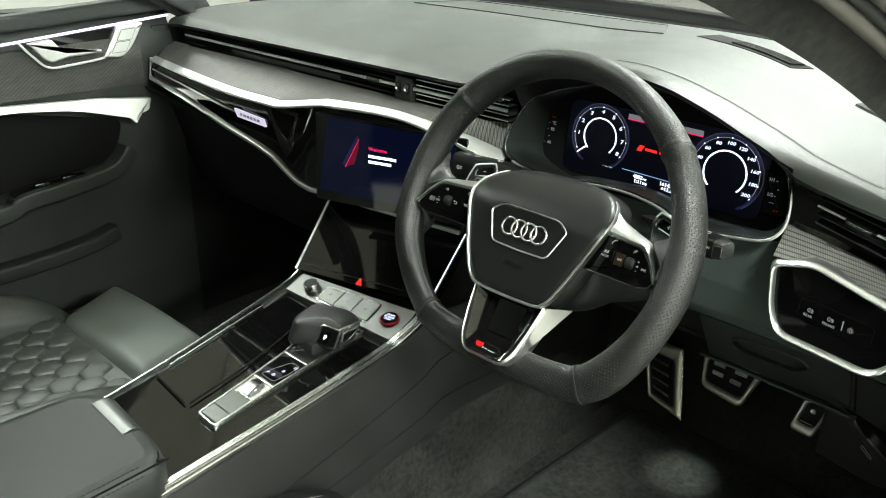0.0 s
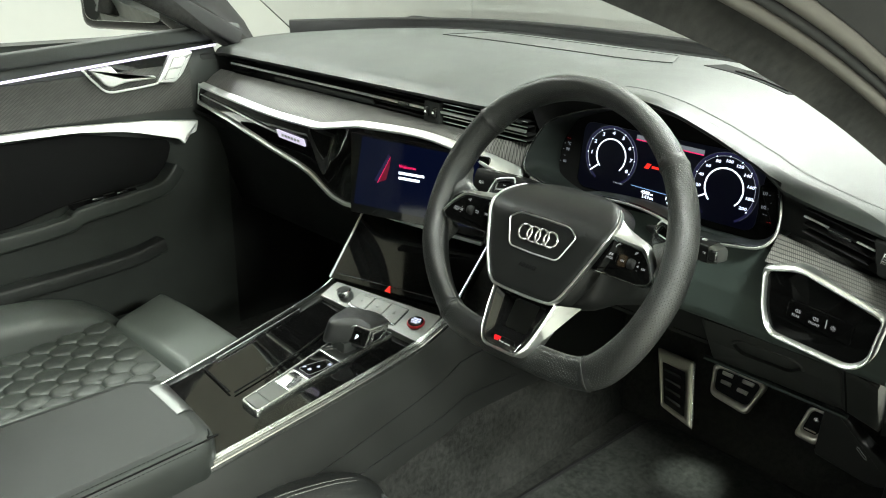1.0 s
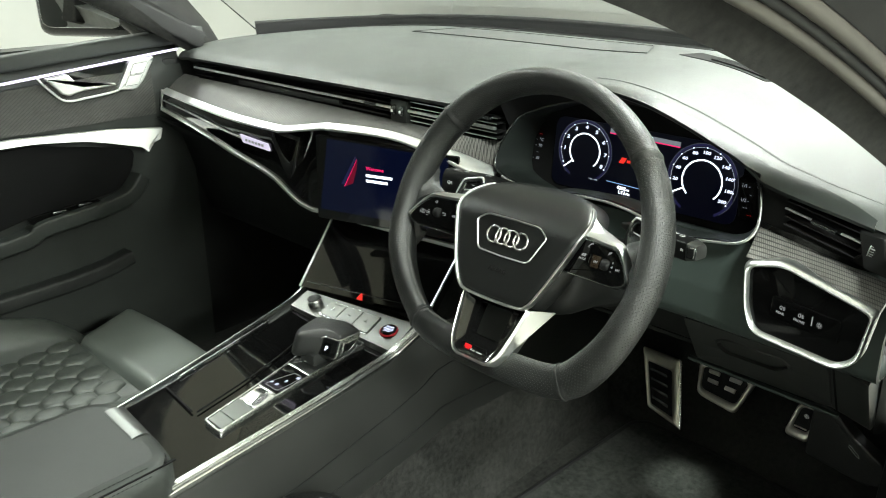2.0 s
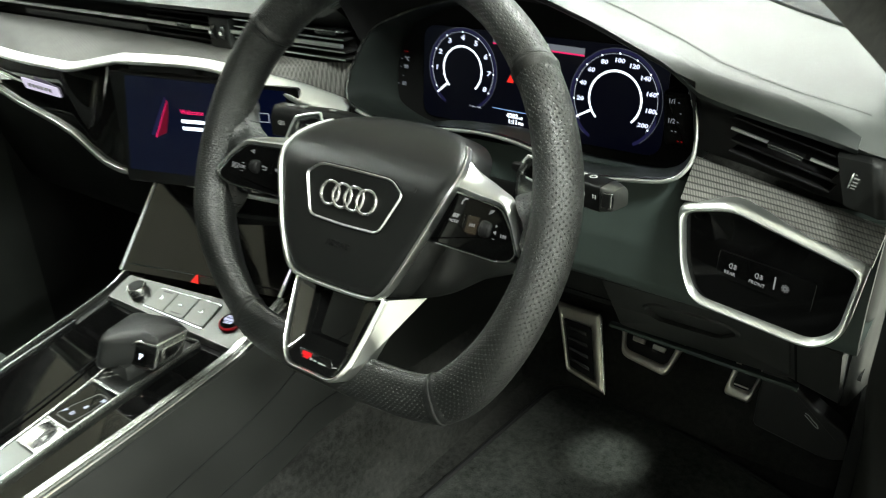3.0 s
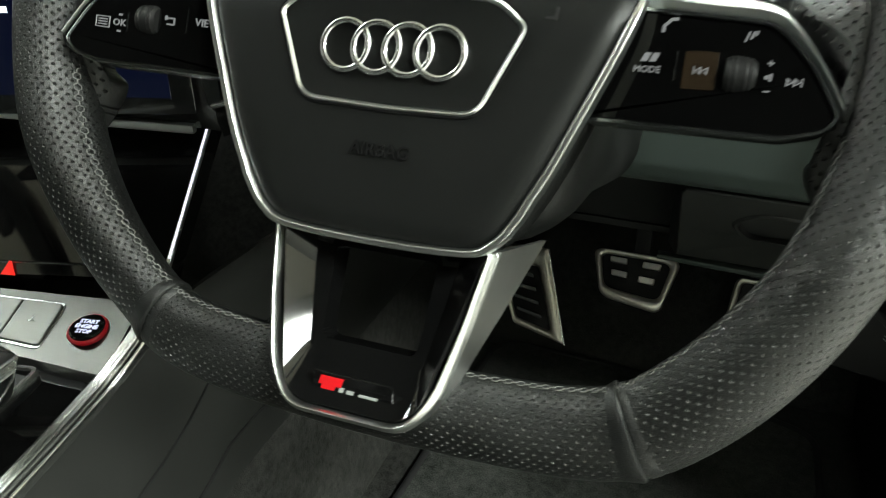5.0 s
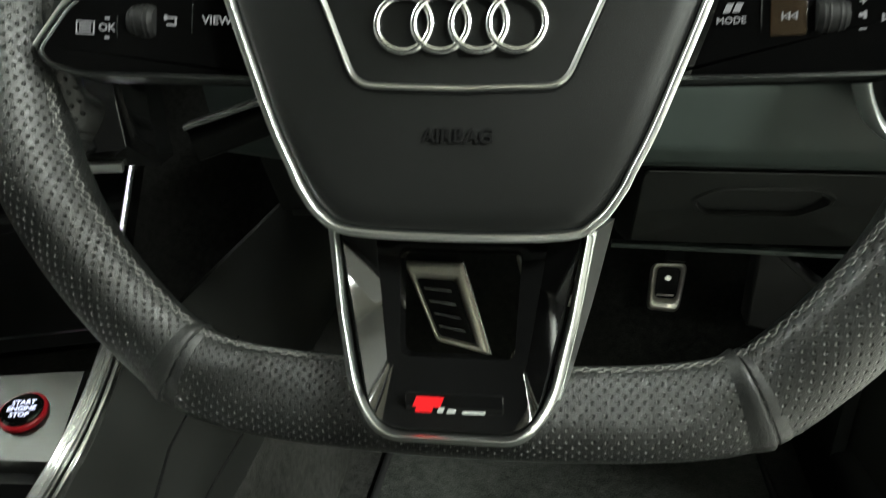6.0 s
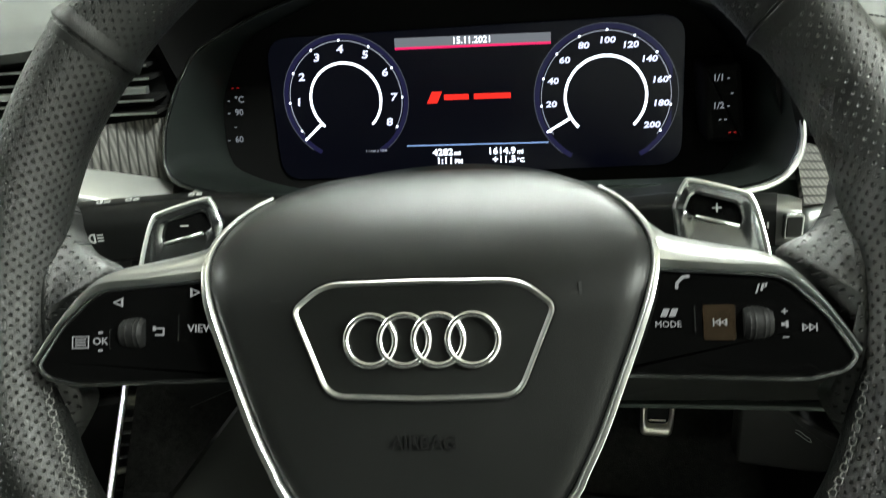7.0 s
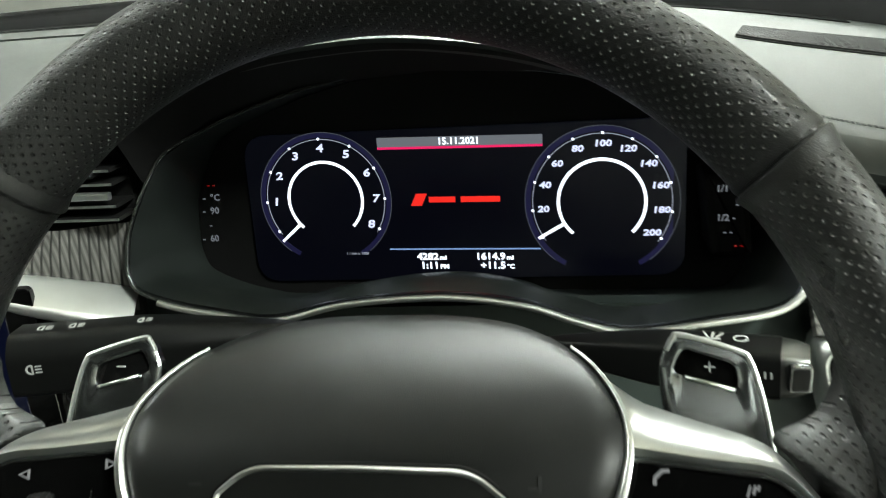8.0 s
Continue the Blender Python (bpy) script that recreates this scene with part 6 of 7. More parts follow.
# lid over the cup holders: its rear joint, long inner edge and bright inlay
b = B(); sweep(b, spline([(-0.410, -0.226, 0.6235), (-0.370, -0.229, 0.6222), (-0.332, -0.232, 0.6222)], 4), rect(0.0014, 0.0006, 0.0004)); part("lid_joint", b, HOOD_BLACK, con)
b = B(); sweep(b, spline([(-0.326, -0.228, 0.6222), (-0.350, -0.130, 0.6222), (-0.385, -0.030, 0.6222), (-0.425, 0.045, 0.6230)], 5), rect(0.0012, 0.0007, 0.0004)); part("lid_edge", b, HOOD_BLACK, con)
b = B(); sweep(b, [(-0.4735, -0.012, 0.6245), (-0.4205, -0.200, 0.6240)], rect(0.0010, 0.0012)); part("lid_inlay", b, CHROME, con, "thin bright inlay")
b = B(); sweep(b, [(-0.488, 0.040, 0.6235), (-0.400, 0.062, 0.6238)], rect(0.0009, 0.0008)); part("lid_edge", b, SHADOW_CHROME, con)
# metal control bar in front
BAR = [Vector((-0.490, 0.044, 0.6275)), Vector((-0.487, 0.078, 0.6440)), Vector((-0.257, 0.106, 0.6520)), Vector((-0.2495, 0.048, 0.6300))]
b = B()
skin(b, [[p for p in BAR], [Vector((p.x, p.y - 0.001, p.z - 0.003)) for p in BAR], [Vector((p.x, p.y, 0.61)) for p in BAR]], True, (True, True))
part("control_bar", b, BRUSHED, con, "brushed aluminium control bar")
def on_bar(u, v, lift=0.001):
    a, c_, d, e = BAR
    p = a.lerp(e, u).lerp(c_.lerp(d, u), v)
    return p + Vector((0, -0.2, 1)).normalized() * lift
def bar_pad(u0, u1, v0, v1, lift, r, drop=0.003):
    """A pad with rounded corners that lies on the sloping bar."""
    o = fillet([(u0 * 0.235, v0 * 0.06, r[0]), (u1 * 0.235, v0 * 0.06, r[1]), (u1 * 0.235, v1 * 0.06, r[1]), (u0 * 0.235, v1 * 0.06, r[0])], 0.001, 4)
    up = lambda pts, h: [on_bar(x / 0.235, y / 0.06, h) for x, y in pts]
    b = B(); skin(b, [up(o, -drop), up(o, lift - 0.0006), up(inset(o, 0.0007), lift)], True, (True, True))
    return b
part("button_recess", bar_pad(0.272, 0.748, 0.13, 0.87, 0.0006, (0.006, 0.006)), SHADOW_CHROME, con, "dark joint round the buttons")
for k in range(3):
    u0, u1 = 0.280 + 0.156 * k, 0.280 + 0.156 * k + 0.151
    part("bar_button", bar_pad(u0, u1, 0.17, 0.83, 0.0022, (0.005 if k == 0 else 0.0008, 0.005 if k == 2 else 0.0008)), BUTTON_METAL, con, "flat metal button")
    u = 0.356 + 0.156 * k
    b = B(); bars(b, [(0, 0, 0.006, 0.0009), (0, 0.003, 0.0009, 0.004)] if k != 1 else [(0, 0, 0.005, 0.002)], 0); b.transform(Matrix.Translation(on_bar(u, 0.50, 0.0026)) @ pose(0, 0, 0, -70, 0, 8)); part("button_mark", b, SHADOW_CHROME, con, "", smooth=20)
    if k < 2:
        b = B(); bars(b, [(0, 0, 0.016, 0.0011)], 0); b.transform(Matrix.Translation(on_bar(u + 0.01, 0.74 if k == 0 else 0.26, 0.0026)) @ pose(0, 0, 0, -70, 0, 8)); part("button_slot", b, RUBBER, con, "", smooth=20)
km = Matrix.Translation(on_bar(0.17, 0.5, 0.0)) @ pose(0, 0, 0, 12)
b = B(); lathe(b, [(0.0125, 0.0), (0.0123, 0.009), (0.0112, 0.011)], km, 32); knob = part("volume_knob", b, CHROME, con, "round chrome volume knob")
b = B(); lathe(b, [(0.0102, 0.0109), (0.0100, 0.0117), (0.0085, 0.0119)], km, 32); part("knob_cap", b, DARK_PLASTIC, knob)
sm = Matrix.Translation(on_bar(0.875, 0.52, 0.0)) @ pose(0, 0, 0, 12, 0, 10)
b = B(); lathe(b, [(0.0146, 0.0), (0.0146, 0.0024), (0.0136, 0.0032)], sm, 36); start = part("start_button", b, RING_RED, con, "round black start button with red ring")
b = B(); lathe(b, [(0.0126, 0.0024), (0.0126, 0.0040), (0.0112, 0.0046)], sm, 36); part("button_face", b, PIANO, start)
b = B()
for s, dz in (("START", 0.0055), ("ENGINE", 0.0), ("STOP", -0.0055)):
    words(b, s, 0.0049, 0, 0, dz * 0.86, bold=0.0001)
b.transform(sm @ Matrix.Translation((0, 0, 0.0048)) @ pose(0, 0, 0, -90)); part("button_words", b, GLOW_NUMERAL, start, "", smooth=20)
b = B(); plate(b, [(-0.0062, -0.0045), (0.0062, -0.0045), (0.0008, 0.0065), (-0.0008, 0.0065)], 0, 0.0008, 0.0001); b.transform(Matrix.Translation((-0.381, 0.104, 0.657)) @ pose(0, 0, 0, -38, 0, 10)); part("hazard_mark", b, GLOW_RED, con, "red warning triangle")
# gear plate
gz = lambda x, y: 0.6225
GPL = [(-0.300, -0.234), (-0.320, -0.150), (-0.341, -0.074), (-0.357, -0.030), (-0.378, 0.030)]
GPR = [(-0.260, -0.236), (-0.277, -0.135), (-0.286, -0.077), (-0.294, -0.020), (-0.302, 0.046)]
GP = [(*GPR[0], 0.010), GPR[1], GPR[2], GPR[3], (*GPR[4], 0.008), (*GPL[4], 0.010), GPL[3], GPL[2], GPL[1], (*GPL[0], 0.006)]
GP = fillet(GP, 0.004, 5)


def on_deck(bm, lift=0.0):
    """Lays a plate that faces -y flat onto the deck, facing up."""
    for v in bm.verts:
        x, d, y = v.co.x, v.co.y, v.co.z
        v.co = Vector((x, y, gz(x, y) - d + lift))
    return bm


b = B(); rim_band(b, GP, inset(GP, 0.0040), 0, 0.008, 0.001); on_deck(b, 0.0035); part("gear_plate_frame", b, RAIL_ALU, con, "satin metal frame round the selector")


def gp(y, t):
    a = lerp_table(y, [(p[1], p[0]) for p in GPL])[0] + 0.0042
    c = lerp_table(y, [(p[1], p[0]) for p in GPR])[0] - 0.0042
    return a + (c - a) * t


def key_plate(y0, y1, mat, name, label="", lift=0.003, t0=0.0, t1=1.0):
    P = fillet([(gp(y0, t0), y0), (gp(y0, t1), y0), (gp(y1, t1), y1), (gp(y1, t0), y1)], 0.0015, 2)
    b = B(); plate(b, P, 0, 0.006, 0.0006); on_deck(b, lift)
    return part(name, b, mat, con, label)


key_plate(-0.229, -0.2085, CATCH_STEEL, "plate_button", "flat metal button"); key_plate(-0.2070, -0.1745, CATCH_STEEL, "plate_button", "flat metal button")
key_plate(-0.1725, -0.1375, CHROME, "chrome_switch", "polished chrome switch", 0.002); key_plate(-0.1335, -0.0735, PIANO, "gear_display", "glossy black gear display", 0.002)
key_plate(-0.1370, -0.1340, RAIL_ALU, "cross_bar", "", 0.0033); key_plate(-0.0735, -0.0700, RAIL_ALU, "cross_bar", "", 0.0033)
key_plate(-0.0695, 0.036, BLACK_LEATHER, "selector_gaiter", "black leather gaiter", 0.001)
b = B(); o = fillet([(gp(-0.128, 0.12), -0.128), (gp(-0.128, 0.8), -0.128), (gp(-0.105, 0.92), -0.105), (gp(-0.082, 0.92), -0.082), (gp(-0.082, 0.55), -0.082), (gp(-0.112, 0.25), -0.112)], 0.004, 3)
rim_band(b, o, inset(o, 0.0006), 0, 0.0003, 0.0001); on_deck(b, 0.0024); part("display_outline", b, GLOW_ICON, con)
b = B(); sheet(b, lambda u, v: (gp(-0.170 + 0.03 * v, 0.30 + 0.4 * u), -0.170 + 0.03 * v, 0.6275 + 0.004 * math.sin(v * math.pi)), 4, 6, (0, 0, -0.004)); part("switch_toggle", b, CHROME, con)
b = B()
for (x, y), s in zip(((-0.312, -0.083), (-0.294, -0.088), (-0.300, -0.104), (-0.303, -0.118), (-0.314, -0.119)), ("x", "N", "R", "D", "P")):
    if s == "x": continue
    t = B(); words(t, s, 0.007, x, 0, y); on_deck(t, 0.0024)
    me = bpy.data.meshes.new("letters"); t.to_mesh(me); t.free(); b.from_mesh(me); bpy.data.meshes.remove(me)
part("gear_letters", b, GLOW_NUMERAL, con, "", smooth=20)
# gear lever
lev = thing("gear_lever", at(-0.325, -0.01, deck_z(0)), "gear lever with a leather top and chrome edge", "gear lever")
TOP = fillet([(-0.366, 0.006, 0.014), (-0.3020, 0.0185, 0.014), (-0.2735, 0.0125, 0.004), (-0.2745, -0.0265, 0.0025), (-0.3000, -0.0325, 0.005), (-0.3330, -0.0600, 0.012), (-0.3520, -0.0450, 0.012)], 0.010, 5)
LC = (-0.318, -0.018)
shrink = lambda P, k: [(LC[0] + (x - LC[0]) * k, LC[1] + (y - LC[1]) * k) for x, y in P]
def lever_at(x, y, z):
    """The grip leans back towards its foot and falls off a little to its far side."""
    k = (0.667 - z) / 0.027
    return (x - 0.0040 * k, y - 0.0085 * k, z - 0.11 * max(0.0, -0.318 - x))
b = B()
rows = [(shrink(TOP, 0.72), 0.634), (inset(TOP, 0.0035), 0.6365), (inset(TOP, 0.0006), 0.6410), (TOP, 0.6480), (TOP, 0.6650), (inset(TOP, 0.0008), 0.6680), (inset(TOP, 0.0024), 0.6700), (inset(TOP, 0.0060), 0.6715), (shrink(TOP, 0.66), 0.6728), (shrink(TOP, 0.40), 0.6734), (shrink(TOP, 0.15), 0.6736)]
skin(b, [[lever_at(x, y, z) for x, y in r] for r, z in rows], True, (True, True)); part("grip", b, LEVER_LEATHER, lev, "black leather grip", smooth=60)
b = B(); box(b, (-0.322, -0.030, 0.630), (0.034, 0.044, 0.022), 0.006); part("stem", b, DARK_PLASTIC, lev)


def on_side(bm, A, C, z0):
    """Moves a mesh drawn on x and z, facing -y, onto the leaning side of the grip that runs from A to C."""
    A, C = Vector(A), Vector(C)
    e = (C - A).normalized()
    for v in bm.verts:
        s_, d, h = v.co
        v.co = Vector(lever_at(A.x + e.x * s_ - e.y * d, A.y + e.y * s_ + e.x * d, z0 + h))
    return (C - A).length


# rear face with the parking key: glossy black under one bright edge that swings down on its inner side
A, C = (-0.3030, -0.0330), (-0.2745, -0.0265)
w = (Vector(C) - Vector(A)).length
face = fillet([(-0.009, 0.001), (w, 0.001), (w, 0.0275), (0.004, 0.0275, 0.005), (-0.006, 0.0180, 0.006)], 0.0015, 4)
b = B(); plate(b, face, -0.0012, 0.012, 0.0006); on_side(b, A, C, 0.640); part("face", b, PIANO, lev, "glossy black face")
b = B(); sweep(b, spline([(-0.0105, -0.0015, 0.0020), (-0.0095, -0.0020, 0.0100), (-0.0060, -0.0022, 0.0195), (0.0030, -0.0024, 0.0278), (w * 0.6, -0.0022, 0.0280), (w + 0.0010, -0.0016, 0.0272)], 6), circle(0.0010, 8), taper=lambda t: min(1.0, 0.3 + 2.2 * t)); on_side(b, A, C, 0.640); part("edge", b, CHROME, lev, "bright chrome edge")
b = B(); plate(b, [(x + 0.012, z + 0.0125) for x, z in rect(0.0070, 0.0080, 0.0015)], -0.0022, 0.002, 0.0004); on_side(b, A, C, 0.640); key = part("park_button", b, SWITCH_BLACK, lev, "glossy black key")
b = B(); words(b, "P", 0.0085, 0.012, -0.0027, 0.0125, bold=0.0004); on_side(b, A, C, 0.640); part("park_letter", b, GLOW_WHITE, key, "", smooth=20)
# outer side: a broad satin frame round a black inlay
A, C = (-0.2745, -0.0265), (-0.2737, 0.0115)
w = (Vector(C) - Vector(A)).length
o = fillet([(0, -0.001), (w * 0.70, 0.0030), (w * 0.96, 0.0140, 0.004), (w, 0.0285), (0, 0.0285)], 0.0012, 4)
i_ = fillet([(w * 0.30, 0.0045), (w * 0.66, 0.0065), (w * 0.86, 0.0140, 0.003), (w * 0.93, 0.0205), (w * 0.22, 0.0205)], 0.0010, 4)
b = B(); plate(b, o, -0.0016, 0.010, 0.0012); on_side(b, A, C, 0.640); part("edge", b, RAIL_ALU, lev, "satin metal side")
b = B(); plate(b, i_, -0.0020, 0.002, 0.0003); on_side(b, A, C, 0.640); part("inlay", b, PIANO, lev, "glossy black inlay")
b = B(); rim_band(b, i_, inset(i_, 0.0008), -0.0026, 0.002, 0.0003); on_side(b, A, C, 0.640); part("inlay_rim", b, CHROME, lev, "bright rim")
b = B(); sweep(b, [(w * 0.13, -0.0018, 0.0010), (w * 0.13, -0.0018, 0.0200)], rect(0.0006, 0.0006)); on_side(b, A, C, 0.640); part("groove", b, HOOD_BLACK, lev)
# white stitches on the gaiter
for off in (0.0, 0.006):
    b = B()
    for k in range(7):
        p = Vector((-0.338 + off + 0.0035 * k, -0.060 + 0.0055 * k - off, 0.6262))
        sweep(b, [p, p + Vector((0.002, 0.0033, 0))], circle(0.0006, 4))
    part("gaiter_stitching", b, THREAD, lev, "pale stitches")
# armrest
arm = thing("armrest", at(-0.31, -0.55, 0.56), "black leather armrest with a bright metal catch", "armrest")
b = B()
P = fillet([(-0.396, -0.336, 0.02), (-0.366, -0.306, 0.02), (-0.262, -0.310, 0.02), (-0.222, -0.315, 0.015), (-0.202, -0.333, 0.02), (-0.196, -0.80), (-0.420, -0.80)], 0.02, 6)
rows = [(inset(P, 0.020), 0.662), (inset(P, 0.010), 0.660), (inset(P, 0.003), 0.653), (P, 0.642), (P, 0.605), (inset(P, 0.006), 0.590)]
skin(b, [[(x, y, z) for x, y in r] for r, z in rows], True, (True, True)); part("cushion", b, ARM_LEATHER, arm, "black leather pad", smooth=60)
# the seam along the pad's edge, with a stitch line on either side of it
edge = lambda y, d: -0.202 + 0.006 * (-0.333 - y) / 0.467 - d
b = B(); sweep(b, spline([(-0.2290, -0.3215, 0.6560), (-0.2140, -0.3300, 0.6565), (edge(-0.36, 0.0065), -0.36, 0.6568), (edge(-0.79, 0.0065), -0.79, 0.6568)], 8), rect(0.0009, 0.0009, 0.0004)); part("seam", b, HOOD_BLACK, arm)
for d, z in ((0.0110, 0.6607), (0.0033, 0.6534)):
    b = B()
    for k in range(84):
        y = -0.350 - 0.0052 * k
        sweep(b, [(edge(y, d), y, z), (edge(y, d), y - 0.0032, z)], circle(0.0006, 4))
    part("stitching", b, HOOD_BLACK, arm)
def catch(u, v):
    x = -0.350 + 0.078 * u + 0.003 * v * (1 - u)
    return (x, -0.3350 - 0.002 * u + (0.024 - 0.003 * u) * v, 0.6630 + 0.0022 * math.sin(math.pi * v * 0.8) - 0.005 * v ** 3)
b = B(); sheet(b, catch, 10, 10, (0, 0, -0.02)); part("catch", b, CATCH_ALU, arm, "brushed metal catch", smooth=60)
b = B(); box(b, (-0.31, -0.56, 0.58), (0.20, 0.44, 0.05), 0.01); part("base", b, DARK_PLASTIC, arm)

# ---- pedals ----
def grip_plate(th, q, slats, label_frame, border, corner, pads):
    """A metal pedal plate on four corners (top left, top right, bottom right, bottom left) with a rounded rim and raised strips."""
    q = [Vector(p) for p in q]
    n = (q[1] - q[0]).cross(q[3] - q[0]).normalized()
    if n.y > 0: n = -n
    at_ = lambda u, v: q[0].lerp(q[1], u).lerp(q[3].lerp(q[2], u), v)
    w, h = (q[1] - q[0]).length, (q[3] - q[0]).length
    l, t, r, lo = border[0] / w, border[1] / h, border[2] / w, border[3] / h
    outer = fillet([(0, 0), (1, 0), (1, 1), (0, 1)], corner, 5)
    inner = fillet([(l, t), (1 - r, t), (1 - r, 1 - lo), (l, 1 - lo)], corner * 0.8, 5)
    mix = lambda k: [(a[0] + (c[0] - a[0]) * k, a[1] + (c[1] - a[1]) * k) for a, c in zip(outer, inner)]
    lift = lambda P, d: [at_(*p) + n * d for p in P]
    b = B(); skin(b, [lift(outer, -0.006), lift(outer, 0.001), lift(mix(0.10), 0.0035), lift(mix(0.30), 0.0052), lift(mix(0.62), 0.0050), lift(mix(0.86), 0.0036), lift(inner, 0.0005), lift(inner, -0.004)], True, (False, False), True); part("metal_frame", b, STEEL, th, label_frame, smooth=50)
    b = B(); skin(b, [lift(inner, 0.0005), lift(inner, -0.008)], True, (True, True)); part("backing", b, RUBBER, th)
    for (u0, v0, u1, v1) in slats:
        P = fillet([(u0, v0), (u1, v0), (u1, v1), (u0, v1)], 0.02, 2)
        b = B(); skin(b, [lift(P, 0.0), lift(P, 0.003), lift(inset(P, 0.012), 0.0044)], True, (True, True)); part("grip_strip", b, pads, th)
    return at_, n


foot = thing("footrest", at(-0.04, 0.60, FLOOR_Z + 0.02), "metal footrest plate with black rubber bars", "footrest")
grip_plate(foot, [(-0.152, 0.655, 0.434), (-0.070, 0.655, 0.434), (-0.028, 0.598, 0.321), (-0.103, 0.606, 0.336)], [(0.17, 0.30 + 0.15 * k, 0.66, 0.36 + 0.15 * k) for k in range(4)], "brushed steel frame", (0.009, 0.026, 0.019, 0.011), 0.05, SHADOW_CHROME)
b = B(); sweep(b, [(-0.0695, 0.6530, 0.4350), (-0.0275, 0.5960, 0.3220)], rect(0.0016, 0.0030, 0.001)); part("bright_edge", b, CHROME, foot, "bright polished edge")
brake = thing("brake_pedal", at(0.08, 0.50, 0.43), "metal brake pedal with rubber grips", "pedal")
grip_plate(brake, [(0.003, 0.572, 0.497), (0.108, 0.572, 0.497), (0.092, 0.530, 0.444), (0.020, 0.536, 0.452)], [(0.19, 0.14, 0.40, 0.26), (0.58, 0.14, 0.80, 0.26), (0.20, 0.40, 0.42, 0.52), (0.56, 0.42, 0.78, 0.54)], "steel pedal rim", (0.009, 0.006, 0.010, 0.013), 0.17, STEEL)
b = B(); sweep(b, spline([(0.060, 0.575, 0.48), (0.060, 0.60, 0.60), (0.060, 0.62, 0.75)], 5), rect(0.010, 0.005, 0.002)); part("arm", b, DARK_PLASTIC, brake)
acc = thing("accelerator_pedal", at(0.195, 0.55, 0.40), "narrow metal accelerator pedal with a rubber centre", "pedal")
at_, n = grip_plate(acc, [(0.172, 0.602, 0.470), (0.216, 0.602, 0.470), (0.204, 0.564, 0.423), (0.166, 0.566, 0.425)], [(0.24, 0.66, 0.76, 0.70)], "steel pedal rim", (0.008, 0.005, 0.007, 0.015), 0.18, STEEL)
b = B(); lathe(b, [(0.0048, 0.0), (0.0046, 0.004), (0.0036, 0.005)], Matrix.Translation(at_(0.5, 0.30)) @ pose(0, 0, 0, 70), 14); part("stud", b, CHROME, acc)
b = B(); sweep(b, spline([(0.198, 0.59, 0.48), (0.205, 0.63, 0.55), (0.21, 0.64, 0.70)], 5), rect(0.012, 0.006, 0.002)); part("arm", b, DARK_PLASTIC, acc)

# ---- stalks ----
def stalk(name, a, c, half, rise, label):
    """A flat-topped stalk that grows towards its free end."""
    th = thing(name, Matrix.Translation(a), label, "control stalk", "control stalks")
    a, c = Vector(a), Vector(c)
    prof = fillet([(-half, -rise), (half, -rise * 1.1), (half * 0.95, rise * 0.8), (-half * 0.5, rise), (-half, rise * 0.4)], half * 0.25, 3)
    b = B(); sweep(b, [a.lerp(c, k / 10) for k in range(11)], prof, taper=lambda t: 0.25 + 0.75 * min(1.0, t * 1.8) ** 0.8); arm = part("arm", b, STALK_BLACK, th, "satin black arm")
    p0, t_, s_, u_ = frames([a, c])[0]
    def turned(k, face, up=0.0):
        """Axes for marks on the stalk's top or front, k of the way along it."""
        p = a.lerp(c, k)
        cols = (t_, -u_, -s_) if face == "top" else (t_, -s_, u_)
        if c.x < a.x:
            cols = (-cols[0], cols[1], cols[2]) if face == "top" else (-t_, s_, u_)
            if face == "top":
                cols = (-t_, -u_, s_)
        near = s_ if c.x > a.x else -s_
        p = p + (u_ * (rise * 0.955 + 0.0003) if face == "top" else near * (half + 0.0003) + u_ * up)
        m = Matrix.Identity(4)
        for j, col in enumerate(cols):
            for i in range(3):
                m[i][j] = col[i]
            m[j][3] = p[j]
        return m
    return th, a, c, turned
th, a, c, turned = stalk("wiper_stalk", (0.055, 0.155, 0.880), (0.161, 0.123, 0.886), 0.0120, 0.0112, "black wiper stalk with white marks and metal-edged tip")
b = B(); sweep(b, [c, c.lerp(a, -0.05), c.lerp(a, -0.10)], fillet([(-0.0115, -0.0108), (0.0118, -0.0118), (0.0112, 0.0085), (-0.0060, 0.0108), (-0.0115, 0.0045)], 0.004, 3), taper=lambda t: 1 - 0.22 * t * t); part("tip", b, TIP_METAL, th, "grey metal tip")
b = B(); plate(b, [(x + 0.1650, z + 0.8860) for x, z in rect(0.0046, 0.0062, 0.0015)], 0.1085, 0.004, 0.0006); rim_ = part("button_rim", b, SHADOW_CHROME, th, "pale metal rim")
b = B(); plate(b, [(x + 0.1650, z + 0.8860) for x, z in rect(0.0036, 0.0052, 0.0012)], 0.1080, 0.003, 0.0004); part("tip_button", b, STALK_BLACK, rim_, "black button")
b = B(); lathe(b, [(0.0085, -0.008), (0.0093, -0.006), (0.0093, 0.006), (0.0085, 0.008)], Matrix.Translation((0.130, 0.1240, 0.884)) @ pose(0, 0, 0, 0, 85, -17), 20); part("setting_ring", b, VENT_PLASTIC, th, "ribbed black setting ring")
def wash(b, x, z):
    for k in range(3):
        bars(b, [(x + 0.003 * (k - 1), z + 0.0016, 0.0010, 0.0050)], 0, skew=0.5 * (k - 1))
    bars(b, [(x, z - 0.0022, 0.0080, 0.0012)], 0)
b = B(); wash(b, 0.0, 0.0); arc_strip(b, (0.0120, 0.0), 0.0024, 0.0032, 0, 360, 0, 16); b.transform(turned(0.74, "top")); part("wash_mark", b, PRINT_GREY, th, "", smooth=20)
